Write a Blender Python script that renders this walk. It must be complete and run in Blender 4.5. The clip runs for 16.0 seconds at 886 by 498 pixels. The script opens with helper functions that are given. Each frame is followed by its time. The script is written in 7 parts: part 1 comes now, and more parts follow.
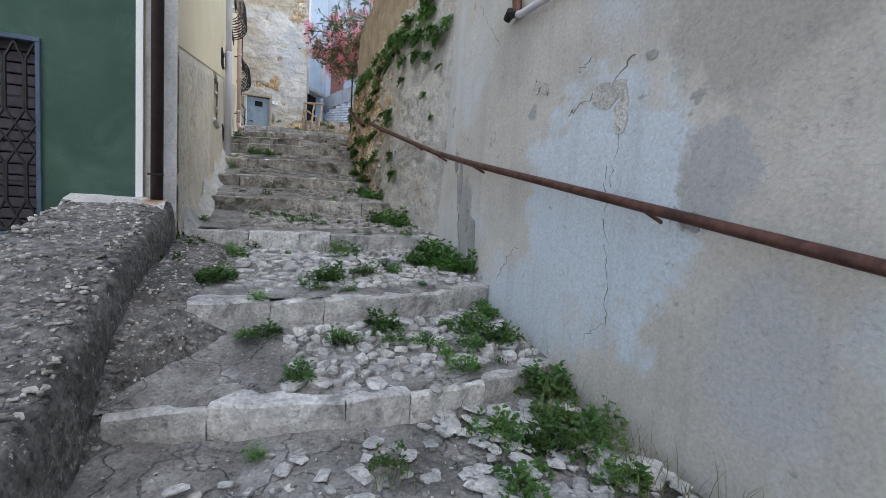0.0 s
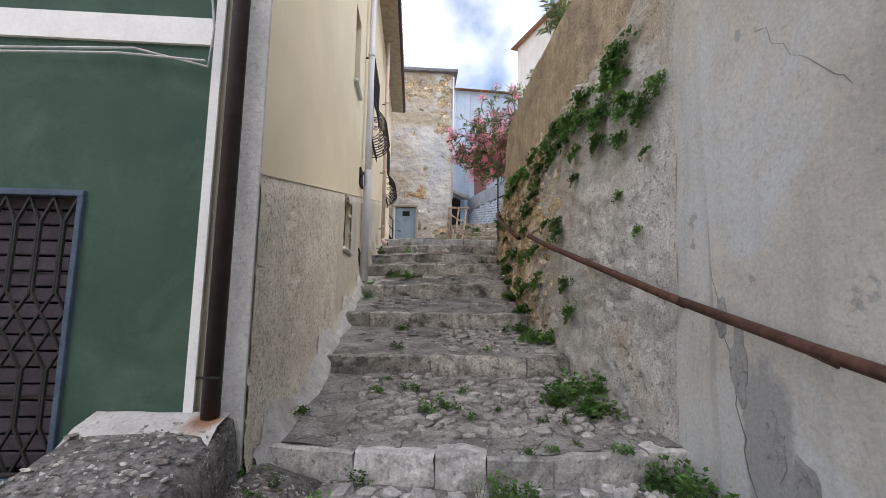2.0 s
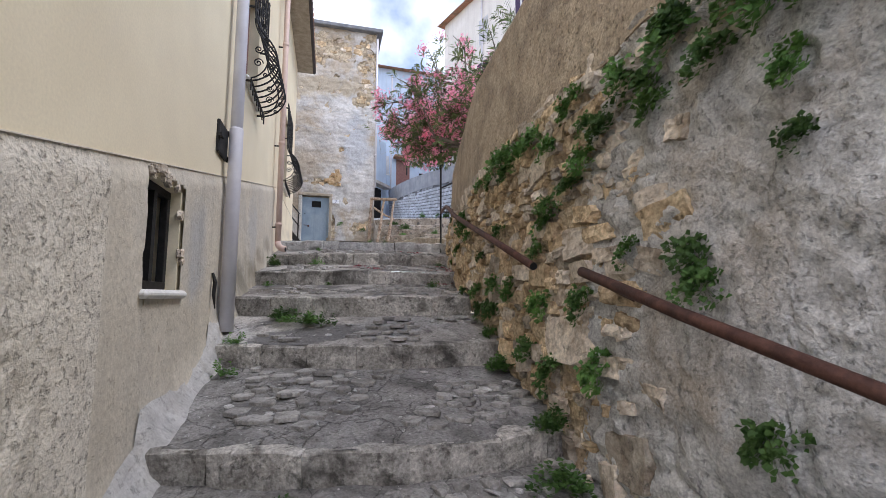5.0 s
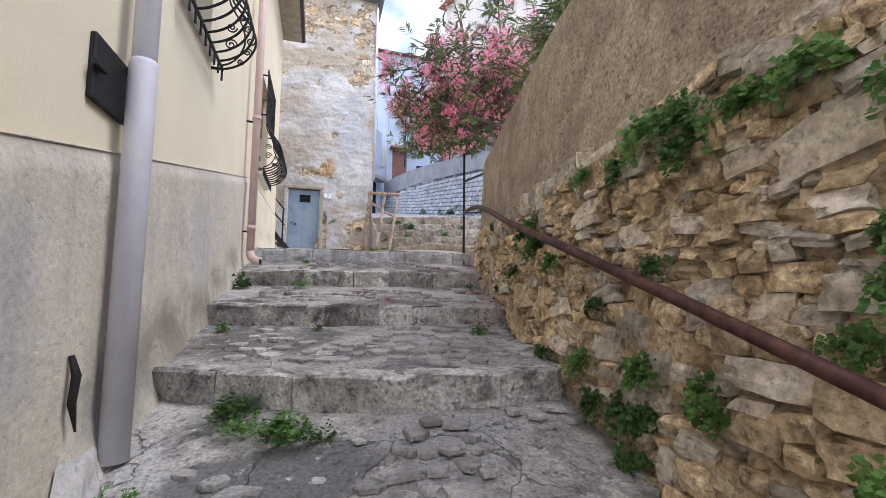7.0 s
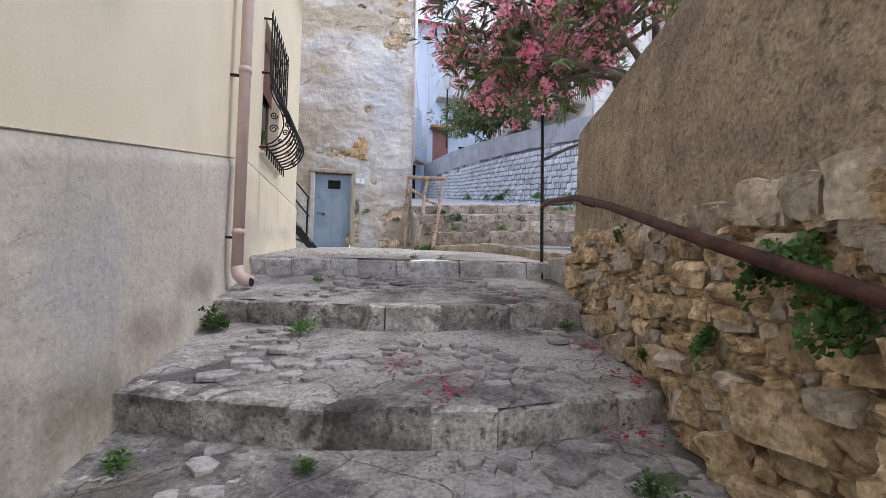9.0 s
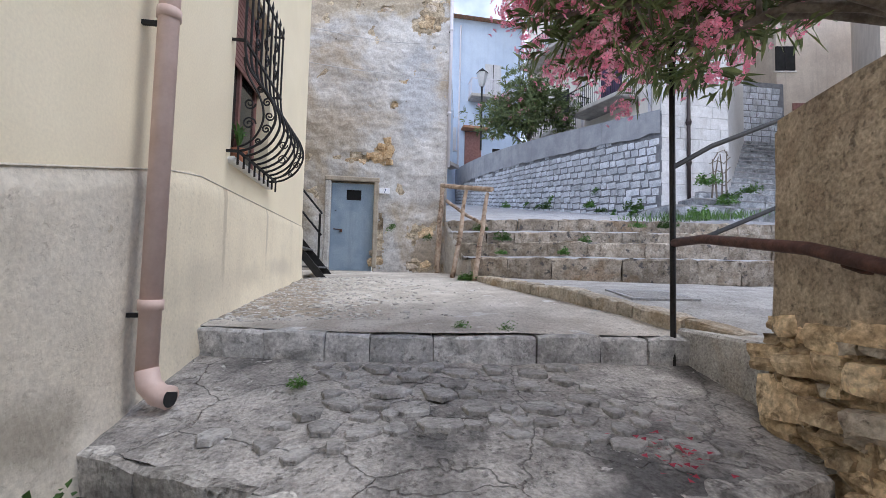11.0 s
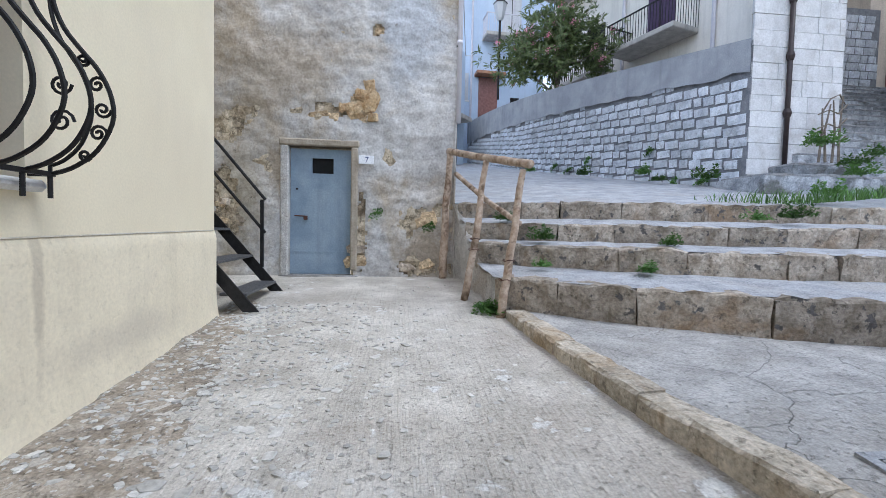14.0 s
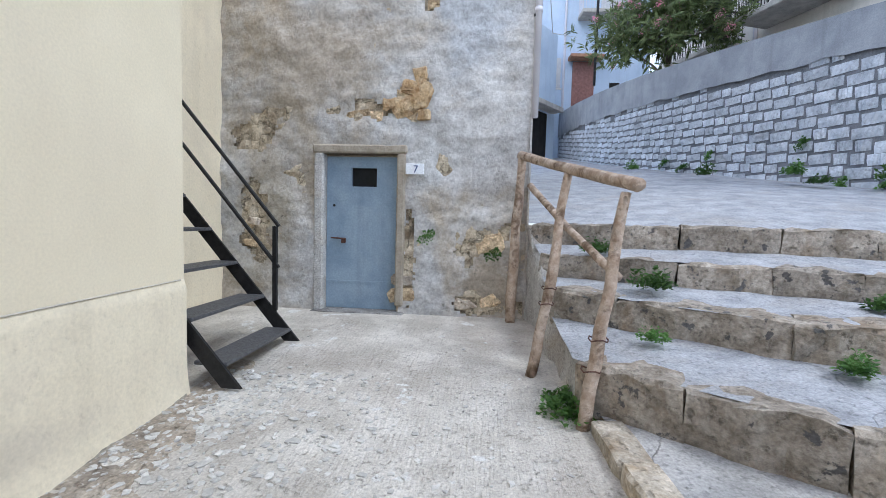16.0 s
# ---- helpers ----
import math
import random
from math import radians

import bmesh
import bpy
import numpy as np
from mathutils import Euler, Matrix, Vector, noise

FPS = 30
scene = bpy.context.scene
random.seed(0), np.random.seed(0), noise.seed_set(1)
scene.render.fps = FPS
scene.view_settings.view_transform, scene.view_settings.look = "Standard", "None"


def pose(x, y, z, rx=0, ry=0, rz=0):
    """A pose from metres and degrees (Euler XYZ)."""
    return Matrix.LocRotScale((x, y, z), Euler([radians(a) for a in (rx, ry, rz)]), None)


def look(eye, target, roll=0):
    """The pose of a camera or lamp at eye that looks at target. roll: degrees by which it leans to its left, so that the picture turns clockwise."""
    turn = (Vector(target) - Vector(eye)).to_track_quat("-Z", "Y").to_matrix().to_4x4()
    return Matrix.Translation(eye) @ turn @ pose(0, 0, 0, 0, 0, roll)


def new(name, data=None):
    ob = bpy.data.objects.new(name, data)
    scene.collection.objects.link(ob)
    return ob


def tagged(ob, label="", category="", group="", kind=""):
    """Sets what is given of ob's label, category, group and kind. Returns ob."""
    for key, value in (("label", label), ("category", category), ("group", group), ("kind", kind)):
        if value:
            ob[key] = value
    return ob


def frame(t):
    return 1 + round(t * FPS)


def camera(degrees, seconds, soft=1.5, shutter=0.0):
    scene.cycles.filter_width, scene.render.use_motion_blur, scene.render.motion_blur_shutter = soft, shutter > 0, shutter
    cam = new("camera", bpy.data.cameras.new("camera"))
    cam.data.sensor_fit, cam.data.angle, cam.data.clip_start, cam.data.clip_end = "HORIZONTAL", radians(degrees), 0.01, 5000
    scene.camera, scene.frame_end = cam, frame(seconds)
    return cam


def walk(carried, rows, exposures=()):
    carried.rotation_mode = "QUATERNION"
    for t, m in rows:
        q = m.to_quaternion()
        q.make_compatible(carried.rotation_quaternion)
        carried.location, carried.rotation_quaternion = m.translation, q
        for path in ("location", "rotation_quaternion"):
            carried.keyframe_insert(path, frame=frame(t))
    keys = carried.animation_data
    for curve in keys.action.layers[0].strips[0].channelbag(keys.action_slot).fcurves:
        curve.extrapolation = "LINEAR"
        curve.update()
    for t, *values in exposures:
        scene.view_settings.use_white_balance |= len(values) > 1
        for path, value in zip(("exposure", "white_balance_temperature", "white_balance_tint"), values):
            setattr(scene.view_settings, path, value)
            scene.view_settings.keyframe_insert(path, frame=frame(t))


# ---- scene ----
cam = camera(90.2, 16.0, soft=0.5)
METRES, EYE, TILT, LEAN, TURN = 17.5, 1.3, 0.0, 0.0, -22.6
ROWS = [
    (0.0, 0.0, 0.0, 0.0, 0.18, -3.72, -2.7),
    (0.5, -0.0009, 0.0296, 0.0118, 7.47, -1.08, -1.87),
    (1.0, -0.0088, 0.0638, 0.0249, 13.9, 2.13, -1.06),
    (1.5, -0.0235, 0.0942, 0.0361, 17.0, 5.19, -0.74),
    (2.0, -0.0354, 0.1234, 0.043, 18.77, 7.22, -0.8),
    (2.5, -0.0473, 0.1567, 0.0456, 17.41, 8.27, -0.79),
    (3.0, -0.0635, 0.1893, 0.0516, 13.88, 7.9, -1.0),
    (3.5, -0.075, 0.2155, 0.0545, 12.22, 7.35, -1.04),
    (4.0, -0.0862, 0.245, 0.0669, 10.55, 6.63, -0.41),
    (6.5, -0.143, 0.3938, 0.1101, 6.51, 5.97, -0.64),
    (7.0, -0.1583, 0.4231, 0.1182, 6.67, 5.38, -0.64),
    (7.5, -0.1675, 0.4529, 0.1231, 8.21, 3.62, 0.26),
    (8.0, -0.176, 0.4841, 0.136, 9.3, 2.55, 0.18),
    (8.5, -0.1863, 0.5126, 0.1408, 10.02, 2.71, -0.66),
    (9.0, -0.1948, 0.5451, 0.1473, 11.66, 3.1, -1.04),
    (9.5, -0.2032, 0.5738, 0.1579, 12.83, 3.78, -1.69),
    (10.0, -0.2146, 0.6014, 0.1642, 14.1, 3.78, -2.02),
    (12.5, -0.2603, 0.7376, 0.2044, 15.83, 2.15, -1.16),
    (13.0, -0.2672, 0.7649, 0.2104, 15.62, 1.15, -1.14),
    (13.5, -0.2716, 0.7954, 0.2231, 17.33, -1.49, -1.43),
    (14.0, -0.2775, 0.82, 0.2264, 16.78, -2.61, -1.31),
    (14.5, -0.2814, 0.8428, 0.2299, 18.16, -2.64, -1.3),
    (15.0, -0.2843, 0.8669, 0.2404, 22.0, -3.25, -1.71),
    (15.5, -0.2863, 0.8862, 0.2456, 25.44, -3.61, -1.92),
    (16.0, -0.2902, 0.9121, 0.251, 28.45, -3.79, -1.64),
]
walk(cam, [(t, pose(0, 0, EYE, TILT, LEAN, TURN) @ pose(METRES * x, METRES * y, METRES * z, 90 + pitch, roll, yaw)) for t, x, y, z, yaw, pitch, roll in ROWS],
     [(0.0, 0.74, 5950, 7), (1.5, 0.74, 6450, 12), (2.5, 0.64, 6450, 12), (3.5, 0.62, 6220, 13), (7.0, 1.04, 5980, 15), (10.0, 0.70, 5950, 14), (12.5, 0.72, 5720, 10), (14.5, 0.72, 5600, 8), (16.0, 0.8, 5600, 8)])
from mathutils import geometry

# ---- light ----
world = bpy.data.worlds.new("sky")
scene.world = world
world.use_nodes = True
wn, wl = world.node_tree.nodes, world.node_tree.links
bg = wn["Background"]
sky = wn.new("ShaderNodeTexSky")
sky.sky_type = "NISHITA"
sky.sun_disc = False
sky.sun_elevation, sky.sun_rotation = radians(52), radians(200)
sky.dust_density = 2.0
cl = wn.new("ShaderNodeTexNoise")
cl.inputs["Scale"].default_value = 2.6
cl.inputs["Detail"].default_value = 7
cr = wn.new("ShaderNodeValToRGB")
cr.color_ramp.elements[0].position, cr.color_ramp.elements[1].position = 0.47, 0.70
cm = wn.new("ShaderNodeMix")
cm.data_type = "RGBA"
cm.inputs[7].default_value = (9.5, 9.6, 9.9, 1)
wl.new(cl.outputs["Fac"], cr.inputs["Fac"])
wl.new(cr.outputs["Color"], cm.inputs[0])
wl.new(sky.outputs["Color"], cm.inputs[6])
wl.new(cm.outputs[2], bg.inputs["Color"])
bg.inputs["Strength"].default_value = 0.15
sun = new("sun", bpy.data.lights.new("sun", "SUN"))
sun.data.energy, sun.data.angle, sun.data.color = 1.15, radians(22), (1.0, 0.94, 0.85)
sun.matrix_world = look((0, 0, 0), (-0.8, 0.25, -1.25))

# ---- materials ----
MATS = {}


def mat(name, a, b, scale=6.0, rough=0.9, bump=0.3, fine=60.0, c=None, cscale=1.2, cut=(0.5, 0.62), metal=0.0, vary=0.0, spots=None, drip=0.0, spec=0.3, speck=0.0, crack=None, grain=0.12, brush=0.0, trans=0.0, blobs=()):
    """Two mixed colours in grains, a third in stains with ragged edges, relief at two sizes."""
    if name in MATS:
        return MATS[name]
    m = bpy.data.materials.new(name)
    m.use_nodes = True
    n, l = m.node_tree.nodes, m.node_tree.links
    p = n["Principled BSDF"]
    p.inputs["Roughness"].default_value, p.inputs["Metallic"].default_value = rough, metal
    p.inputs["Specular IOR Level"].default_value = spec
    tc = n.new("ShaderNodeTexCoord")
    geo = n.new("ShaderNodeNewGeometry")

    def tex(s, detail=6, stretch=None, distort=0.0):
        t = n.new("ShaderNodeTexNoise")
        t.inputs["Scale"].default_value, t.inputs["Detail"].default_value = s, detail
        t.inputs["Roughness"].default_value, t.inputs["Distortion"].default_value = 0.62, distort
        if stretch:
            mp = n.new("ShaderNodeMapping")
            mp.inputs["Scale"].default_value = stretch
            l.new(geo.outputs["Position"], mp.inputs["Vector"])
            l.new(mp.outputs["Vector"], t.inputs["Vector"])
        else:
            l.new(geo.outputs["Position"], t.inputs["Vector"])
        return t.outputs["Fac"]

    def ramp(src, lo, hi):
        r = n.new("ShaderNodeMapRange")
        r.inputs["From Min"].default_value, r.inputs["From Max"].default_value = lo, hi
        l.new(src, r.inputs["Value"])
        return r.outputs["Result"]

    def mix(fac, x, y):
        k = n.new("ShaderNodeMix")
        k.data_type = "RGBA"
        l.new(fac, k.inputs[0]) if not isinstance(fac, float) else None
        if isinstance(fac, float):
            k.inputs[0].default_value = fac
        for sock, v in ((6, x), (7, y)):
            if isinstance(v, tuple):
                k.inputs[sock].default_value = (*v, 1)
            else:
                l.new(v, k.inputs[sock])
        return k.outputs[2]
    col = mix(ramp(tex(scale), 0.38, 0.62), a, b)
    if c:
        col = mix(ramp(tex(cscale, 9, distort=0.6), *cut), col, c)
    for at, size, tone, edge in blobs:
        rag = n.new("ShaderNodeTexNoise")
        rag.inputs["Scale"].default_value, rag.inputs["Detail"].default_value, rag.inputs["Roughness"].default_value = 2.8, 9, 0.66
        l.new(geo.outputs["Position"], rag.inputs["Vector"])
        off = n.new("ShaderNodeVectorMath")
        off.operation = "SUBTRACT"
        off.inputs[1].default_value = at
        l.new(geo.outputs["Position"], off.inputs[0])
        scl = n.new("ShaderNodeVectorMath")
        scl.operation = "MULTIPLY"
        scl.inputs[1].default_value = tuple(1 / v if v else 0.0 for v in size)
        l.new(off.outputs[0], scl.inputs[0])
        far = n.new("ShaderNodeVectorMath")
        far.operation = "LENGTH"
        l.new(scl.outputs[0], far.inputs[0])
        jag = n.new("ShaderNodeMath")
        jag.operation = "MULTIPLY_ADD"
        jag.inputs[1].default_value = 1.7
        l.new(rag.outputs["Fac"], jag.inputs[0])
        l.new(far.outputs["Value"], jag.inputs[2])
        col = mix(ramp(jag.outputs[0], 1.85, 1.85 - edge), col, tone)
    if spots:
        col = mix(ramp(tex(spots[1], 7), spots[2], spots[2] + 0.03), col, spots[0])
    if drip:
        dk = ramp(tex(1.0, 5, (5.0, 5.0, 0.35)), 0.5, 0.75)
        sc = n.new("ShaderNodeMath")
        sc.operation = "MULTIPLY"
        sc.inputs[1].default_value = drip
        l.new(dk, sc.inputs[0])
        col = mix(sc.outputs[0], col, tuple(v * 0.45 for v in a))
    fine_t = tex(fine, 4)
    if speck:
        sk_ = n.new("ShaderNodeMath")
        sk_.operation = "MULTIPLY"
        sk_.inputs[1].default_value = speck
        pit = ramp(tex(fine * 0.45, 5), 0.56, 0.68)
        l.new(pit, sk_.inputs[0])
        col = mix(sk_.outputs[0], col, tuple(v * 0.4 for v in a))
    crack_h = None
    if crack:
        wn_ = n.new("ShaderNodeTexNoise")
        wn_.inputs["Scale"].default_value, wn_.inputs["Detail"].default_value = crack[0] * 1.5, 5
        l.new(geo.outputs["Position"], wn_.inputs["Vector"])
        va = n.new("ShaderNodeVectorMath")
        va.operation = "MULTIPLY_ADD"
        va.inputs[1].default_value = (0.55, 0.55, 0.55)
        l.new(wn_.outputs["Color"], va.inputs[0])
        l.new(geo.outputs["Position"], va.inputs[2])
        vo = n.new("ShaderNodeTexVoronoi")
        vo.feature = "DISTANCE_TO_EDGE"
        vo.inputs["Scale"].default_value = crack[0]
        l.new(va.outputs[0], vo.inputs["Vector"])
        cr_ = n.new("ShaderNodeMapRange")
        cr_.inputs["From Min"].default_value, cr_.inputs["From Max"].default_value = 0.0, crack[1]
        cr_.inputs["To Min"].default_value, cr_.inputs["To Max"].default_value = crack[2], 0.0
        l.new(vo.outputs["Distance"], cr_.inputs["Value"])
        crack_h = cr_.outputs["Result"]
        col = mix(crack_h, col, tuple(v * 0.3 for v in a))
    hs = n.new("ShaderNodeHueSaturation")
    v1 = n.new("ShaderNodeMapRange")
    v1.inputs["From Min"].default_value, v1.inputs["From Max"].default_value = 0.3, 0.7
    v1.inputs["To Min"].default_value, v1.inputs["To Max"].default_value = 1 - grain, 1 + grain
    l.new(fine_t, v1.inputs["Value"])
    val = v1.outputs["Result"]
    if vary:
        oi = n.new("ShaderNodeObjectInfo")
        ad = n.new("ShaderNodeMath")
        ad.operation = "ADD"
        l.new(oi.outputs["Random"], ad.inputs[0])
        l.new(geo.outputs["Random Per Island"], ad.inputs[1])
        fr = n.new("ShaderNodeMath")
        fr.operation = "FRACT"
        l.new(ad.outputs[0], fr.inputs[0])
        v2 = n.new("ShaderNodeMapRange")
        v2.inputs["To Min"].default_value, v2.inputs["To Max"].default_value = 1 - vary, 1 + vary
        l.new(fr.outputs[0], v2.inputs["Value"])
        mu = n.new("ShaderNodeMath")
        mu.operation = "MULTIPLY"
        l.new(val, mu.inputs[0])
        l.new(v2.outputs["Result"], mu.inputs[1])
        val = mu.outputs[0]
    l.new(val, hs.inputs["Value"])
    l.new(col, hs.inputs["Color"])
    l.new(hs.outputs["Color"], p.inputs["Base Color"])
    if bump:
        b1 = n.new("ShaderNodeBump")
        b1.inputs["Strength"].default_value, b1.inputs["Distance"].default_value = bump, 0.01
        l.new(fine_t, b1.inputs["Height"])
        b2 = n.new("ShaderNodeBump")
        b2.inputs["Strength"].default_value, b2.inputs["Distance"].default_value = bump, 0.022
        l.new(tex(fine / 5, 5), b2.inputs["Height"])
        l.new(b1.outputs["Normal"], b2.inputs["Normal"])
        last_n = b2.outputs["Normal"]

        def relief(src, dist, last, invert=True):
            q = n.new("ShaderNodeBump")
            q.invert = invert
            q.inputs["Strength"].default_value, q.inputs["Distance"].default_value = 1.0, dist
            l.new(src, q.inputs["Height"])
            l.new(last, q.inputs["Normal"])
            return q.outputs["Normal"]
        if speck:
            last_n = relief(pit, 0.012 * speck, last_n)
        if brush:
            last_n = relief(tex(1.0, 4, (38.0, 1.6, 1.0)), 0.02 * brush, last_n)
        if crack_h:
            b3 = n.new("ShaderNodeBump")
            b3.invert = True
            b3.inputs["Strength"].default_value, b3.inputs["Distance"].default_value = 0.8, 0.03
            l.new(crack_h, b3.inputs["Height"])
            l.new(last_n, b3.inputs["Normal"])
            last_n = b3.outputs["Normal"]
        l.new(last_n, p.inputs["Normal"])
    if trans:
        tr = n.new("ShaderNodeBsdfTranslucent")
        ms = n.new("ShaderNodeMixShader")
        ms.inputs[0].default_value = trans
        l.new(hs.outputs["Color"], tr.inputs["Color"])
        l.new(p.outputs[0], ms.inputs[1])
        l.new(tr.outputs[0], ms.inputs[2])
        l.new(ms.outputs[0], n["Material Output"].inputs["Surface"])
    MATS[name] = m
    return m


LIME = mat("limestone", (0.40, 0.395, 0.385), (0.62, 0.61, 0.59), 6, 0.85, 0.6, 45, c=(0.24, 0.235, 0.23), cscale=3.5, cut=(0.52, 0.68), vary=0.16, speck=0.45, grain=0.28)
LIME_DARK = mat("weathered_limestone", (0.33, 0.31, 0.28), (0.57, 0.545, 0.50), 5, 0.88, 0.9, 40, c=(0.12, 0.112, 0.10), cscale=3.2, cut=(0.5, 0.66), vary=0.32, speck=0.7, grain=0.32)
UPSTONE = mat("bluish_grey_limestone", (0.23, 0.25, 0.275), (0.44, 0.465, 0.495), 4, 0.9, 0.9, 36, c=(0.12, 0.125, 0.12), cscale=1.6, cut=(0.52, 0.66), vary=0.3, speck=0.5, grain=0.3)
FANSTONE = mat("brown_grey_limestone", (0.215, 0.182, 0.14), (0.395, 0.352, 0.295), 6, 0.88, 1.0, 36, c=(0.24, 0.17, 0.105), cscale=1.4, cut=(0.54, 0.7), spots=((0.11, 0.105, 0.10), 7, 0.6), vary=0.22, speck=0.6, grain=0.3)
PEBBLES = mat("mixed_pebble", (0.20, 0.18, 0.16), (0.50, 0.485, 0.455), 9, 0.85, 0.4, 50, vary=0.5, speck=0.3)
FLAGSTONE = mat("worn_flagstone", (0.30, 0.288, 0.27), (0.46, 0.445, 0.42), 5, 0.9, 0.6, 45, c=(0.21, 0.20, 0.19), cscale=3, cut=(0.5, 0.7), vary=0.2, speck=0.5, grain=0.26)
CHIP = mat("white_chip", (0.42, 0.405, 0.375), (0.60, 0.58, 0.54), 9, 0.85, 0.3, 50, vary=0.2)
MORTAR = mat("stair_mortar", (0.20, 0.193, 0.182), (0.35, 0.34, 0.325), 3.5, 0.95, 0.9, 50, c=(0.13, 0.125, 0.12), cscale=1.6, cut=(0.52, 0.68), spots=((0.56, 0.55, 0.53), 24, 0.64), speck=0.5, crack=(2.3, 0.018, 0.5), grain=0.3)
FLAG = mat("flagstone_cement", (0.275, 0.26, 0.24), (0.465, 0.44, 0.405), 3.0, 0.93, 0.9, 45, c=(0.13, 0.125, 0.12), cscale=1.1, cut=(0.5, 0.62), spots=((0.46, 0.445, 0.42), 8, 0.63), speck=0.55, crack=(1.3, 0.008, 0.5), grain=0.34,
           blobs=(((-0.45, 11.9, 0), (0.6, 0.6, 0), (0.135, 0.12, 0.105), 0.7), ((0.1, 10.25, 0), (0.7, 0.28, 0), (0.17, 0.165, 0.16), 0.25), ((1.1, 10.4, 0), (0.5, 0.35, 0), (0.37, 0.36, 0.345), 0.3), ((-0.6, 10.3, 0), (0.25, 0.6, 0), (0.42, 0.41, 0.39), 0.4), ((1.2, 11.8, 0), (0.7, 0.4, 0), (0.40, 0.385, 0.355), 0.5), ((1.5, 13.2, 0), (0.9, 0.6, 0), (0.48, 0.455, 0.42), 0.6)))
CEMENT = mat("landing_cement", (0.445, 0.413, 0.36), (0.63, 0.594, 0.535), 2.2, 0.92, 0.6, 60, c=(0.40, 0.36, 0.31), cscale=0.8, cut=(0.5, 0.68), spots=((0.64, 0.63, 0.60), 3.2, 0.62), speck=0.4, grain=0.22, brush=0.6)
RAMP = mat("plaza_cement", (0.295, 0.304, 0.32), (0.43, 0.44, 0.46), 3.5, 0.92, 0.7, 50, c=(0.36, 0.35, 0.34), cscale=1.3, cut=(0.52, 0.68), speck=0.4, crack=(1.1, 0.008, 0.2), grain=0.26)
RENDER_GREY = mat("smooth_grey_render", (0.47, 0.445, 0.40), (0.57, 0.54, 0.49), 1.3, 0.93, 0.35, 45, c=(0.53, 0.545, 0.55), cscale=0.62, cut=(0.49, 0.60), spots=((0.34, 0.335, 0.325), 3.0, 0.645), drip=0.25, speck=0.16, grain=0.13,
                  blobs=(((0, 2.45, 1.45), (0, 0.95, 1.0), (0.55, 0.595, 0.635), 0.25), ((0, 3.2, 0.6), (0, 0.9, 0.45), (0.53, 0.57, 0.60), 0.35), ((0, 1.45, 2.45), (0, 0.5, 0.6), (0.39, 0.37, 0.335), 0.3), ((0, 1.62, 1.6), (0, 0.22, 0.34), (0.40, 0.395, 0.385), 0.15), ((0, 1.3, 0.7), (0, 0.35, 0.5), (0.45, 0.445, 0.43), 0.4), ((0, 4.55, 1.25), (0, 0.2, 0.6), (0.34, 0.335, 0.325), 0.2), ((0, 3.6, 2.9), (0, 0.4, 0.5), (0.43, 0.41, 0.37), 0.5)))
RENDER_ROUGH = mat("rough_grey_render", (0.43, 0.415, 0.39), (0.59, 0.575, 0.545), 5, 0.95, 1.0, 60, c=(0.44, 0.38, 0.31), cscale=1.0, cut=(0.53, 0.68), speck=0.5, grain=0.3)
RENDER_BROWN = mat("brown_render", (0.36, 0.287, 0.203), (0.48, 0.398, 0.29), 6, 0.95, 0.9, 45, c=(0.24, 0.195, 0.15), cscale=1.4, cut=(0.5, 0.7), drip=0.4, speck=0.55, grain=0.36)
CREAM = mat("cream_plaster", (0.785, 0.70, 0.51), (0.825, 0.74, 0.548), 1.2, 0.9, 0.06, 60, c=(0.72, 0.637, 0.475), cscale=0.5, cut=(0.45, 0.75), grain=0.05)
CREAM_BASE = mat("faintly_stained_cream", (0.735, 0.652, 0.485), (0.79, 0.705, 0.53), 1.6, 0.92, 0.12, 40, c=(0.66, 0.585, 0.45), cscale=0.9, cut=(0.5, 0.75), drip=0.14, speck=0.10, grain=0.07,
                 blobs=(((0, 17.53, 5.15), (0, 0.05, 0.8), (0.58, 0.51, 0.38), 0.4), ((0, 16.2, 5.0), (0, 0.06, 0.9), (0.55, 0.48, 0.35), 0.4), ((0, 15.7, 4.35), (0, 0.6, 0.28), (0.66, 0.59, 0.45), 0.7), ((0, 18.3, 4.5), (0, 0.8, 0.16), (0.64, 0.57, 0.44), 0.7), ((0, 16.9, 4.4), (0, 0.7, 0.15), (0.66, 0.59, 0.45), 0.7)))
CREAM_OLD = mat("stained_cream_plaster", (0.55, 0.50, 0.41), (0.64, 0.585, 0.485), 1.6, 0.93, 0.4, 34, c=(0.52, 0.485, 0.42), cscale=0.8, cut=(0.46, 0.68), spots=((0.43, 0.38, 0.30), 6.0, 0.68), drip=0.3, speck=0.16, grain=0.13,
                blobs=(((0, 11.7, 2.95), (0, 1.0, 0.45), (0.235, 0.215, 0.17), 0.9), ((0, 12.7, 3.2), (0, 0.8, 0.3), (0.30, 0.27, 0.21), 0.8), ((0, 10.9, 2.75), (0, 0.6, 0.4), (0.30, 0.285, 0.255), 0.7), ((0, 13.3, 3.45), (0, 0.6, 0.22), (0.34, 0.30, 0.24), 0.7), ((0, 12.6, 3.8), (0, 0.5, 0.55), (0.49, 0.475, 0.445), 0.6), ((0, 9.8, 3.2), (0, 0.3, 0.6), (0.46, 0.45, 0.43), 0.6), ((0, 14.2, 3.75), (0, 0.5, 0.2), (0.36, 0.325, 0.265), 0.7)))
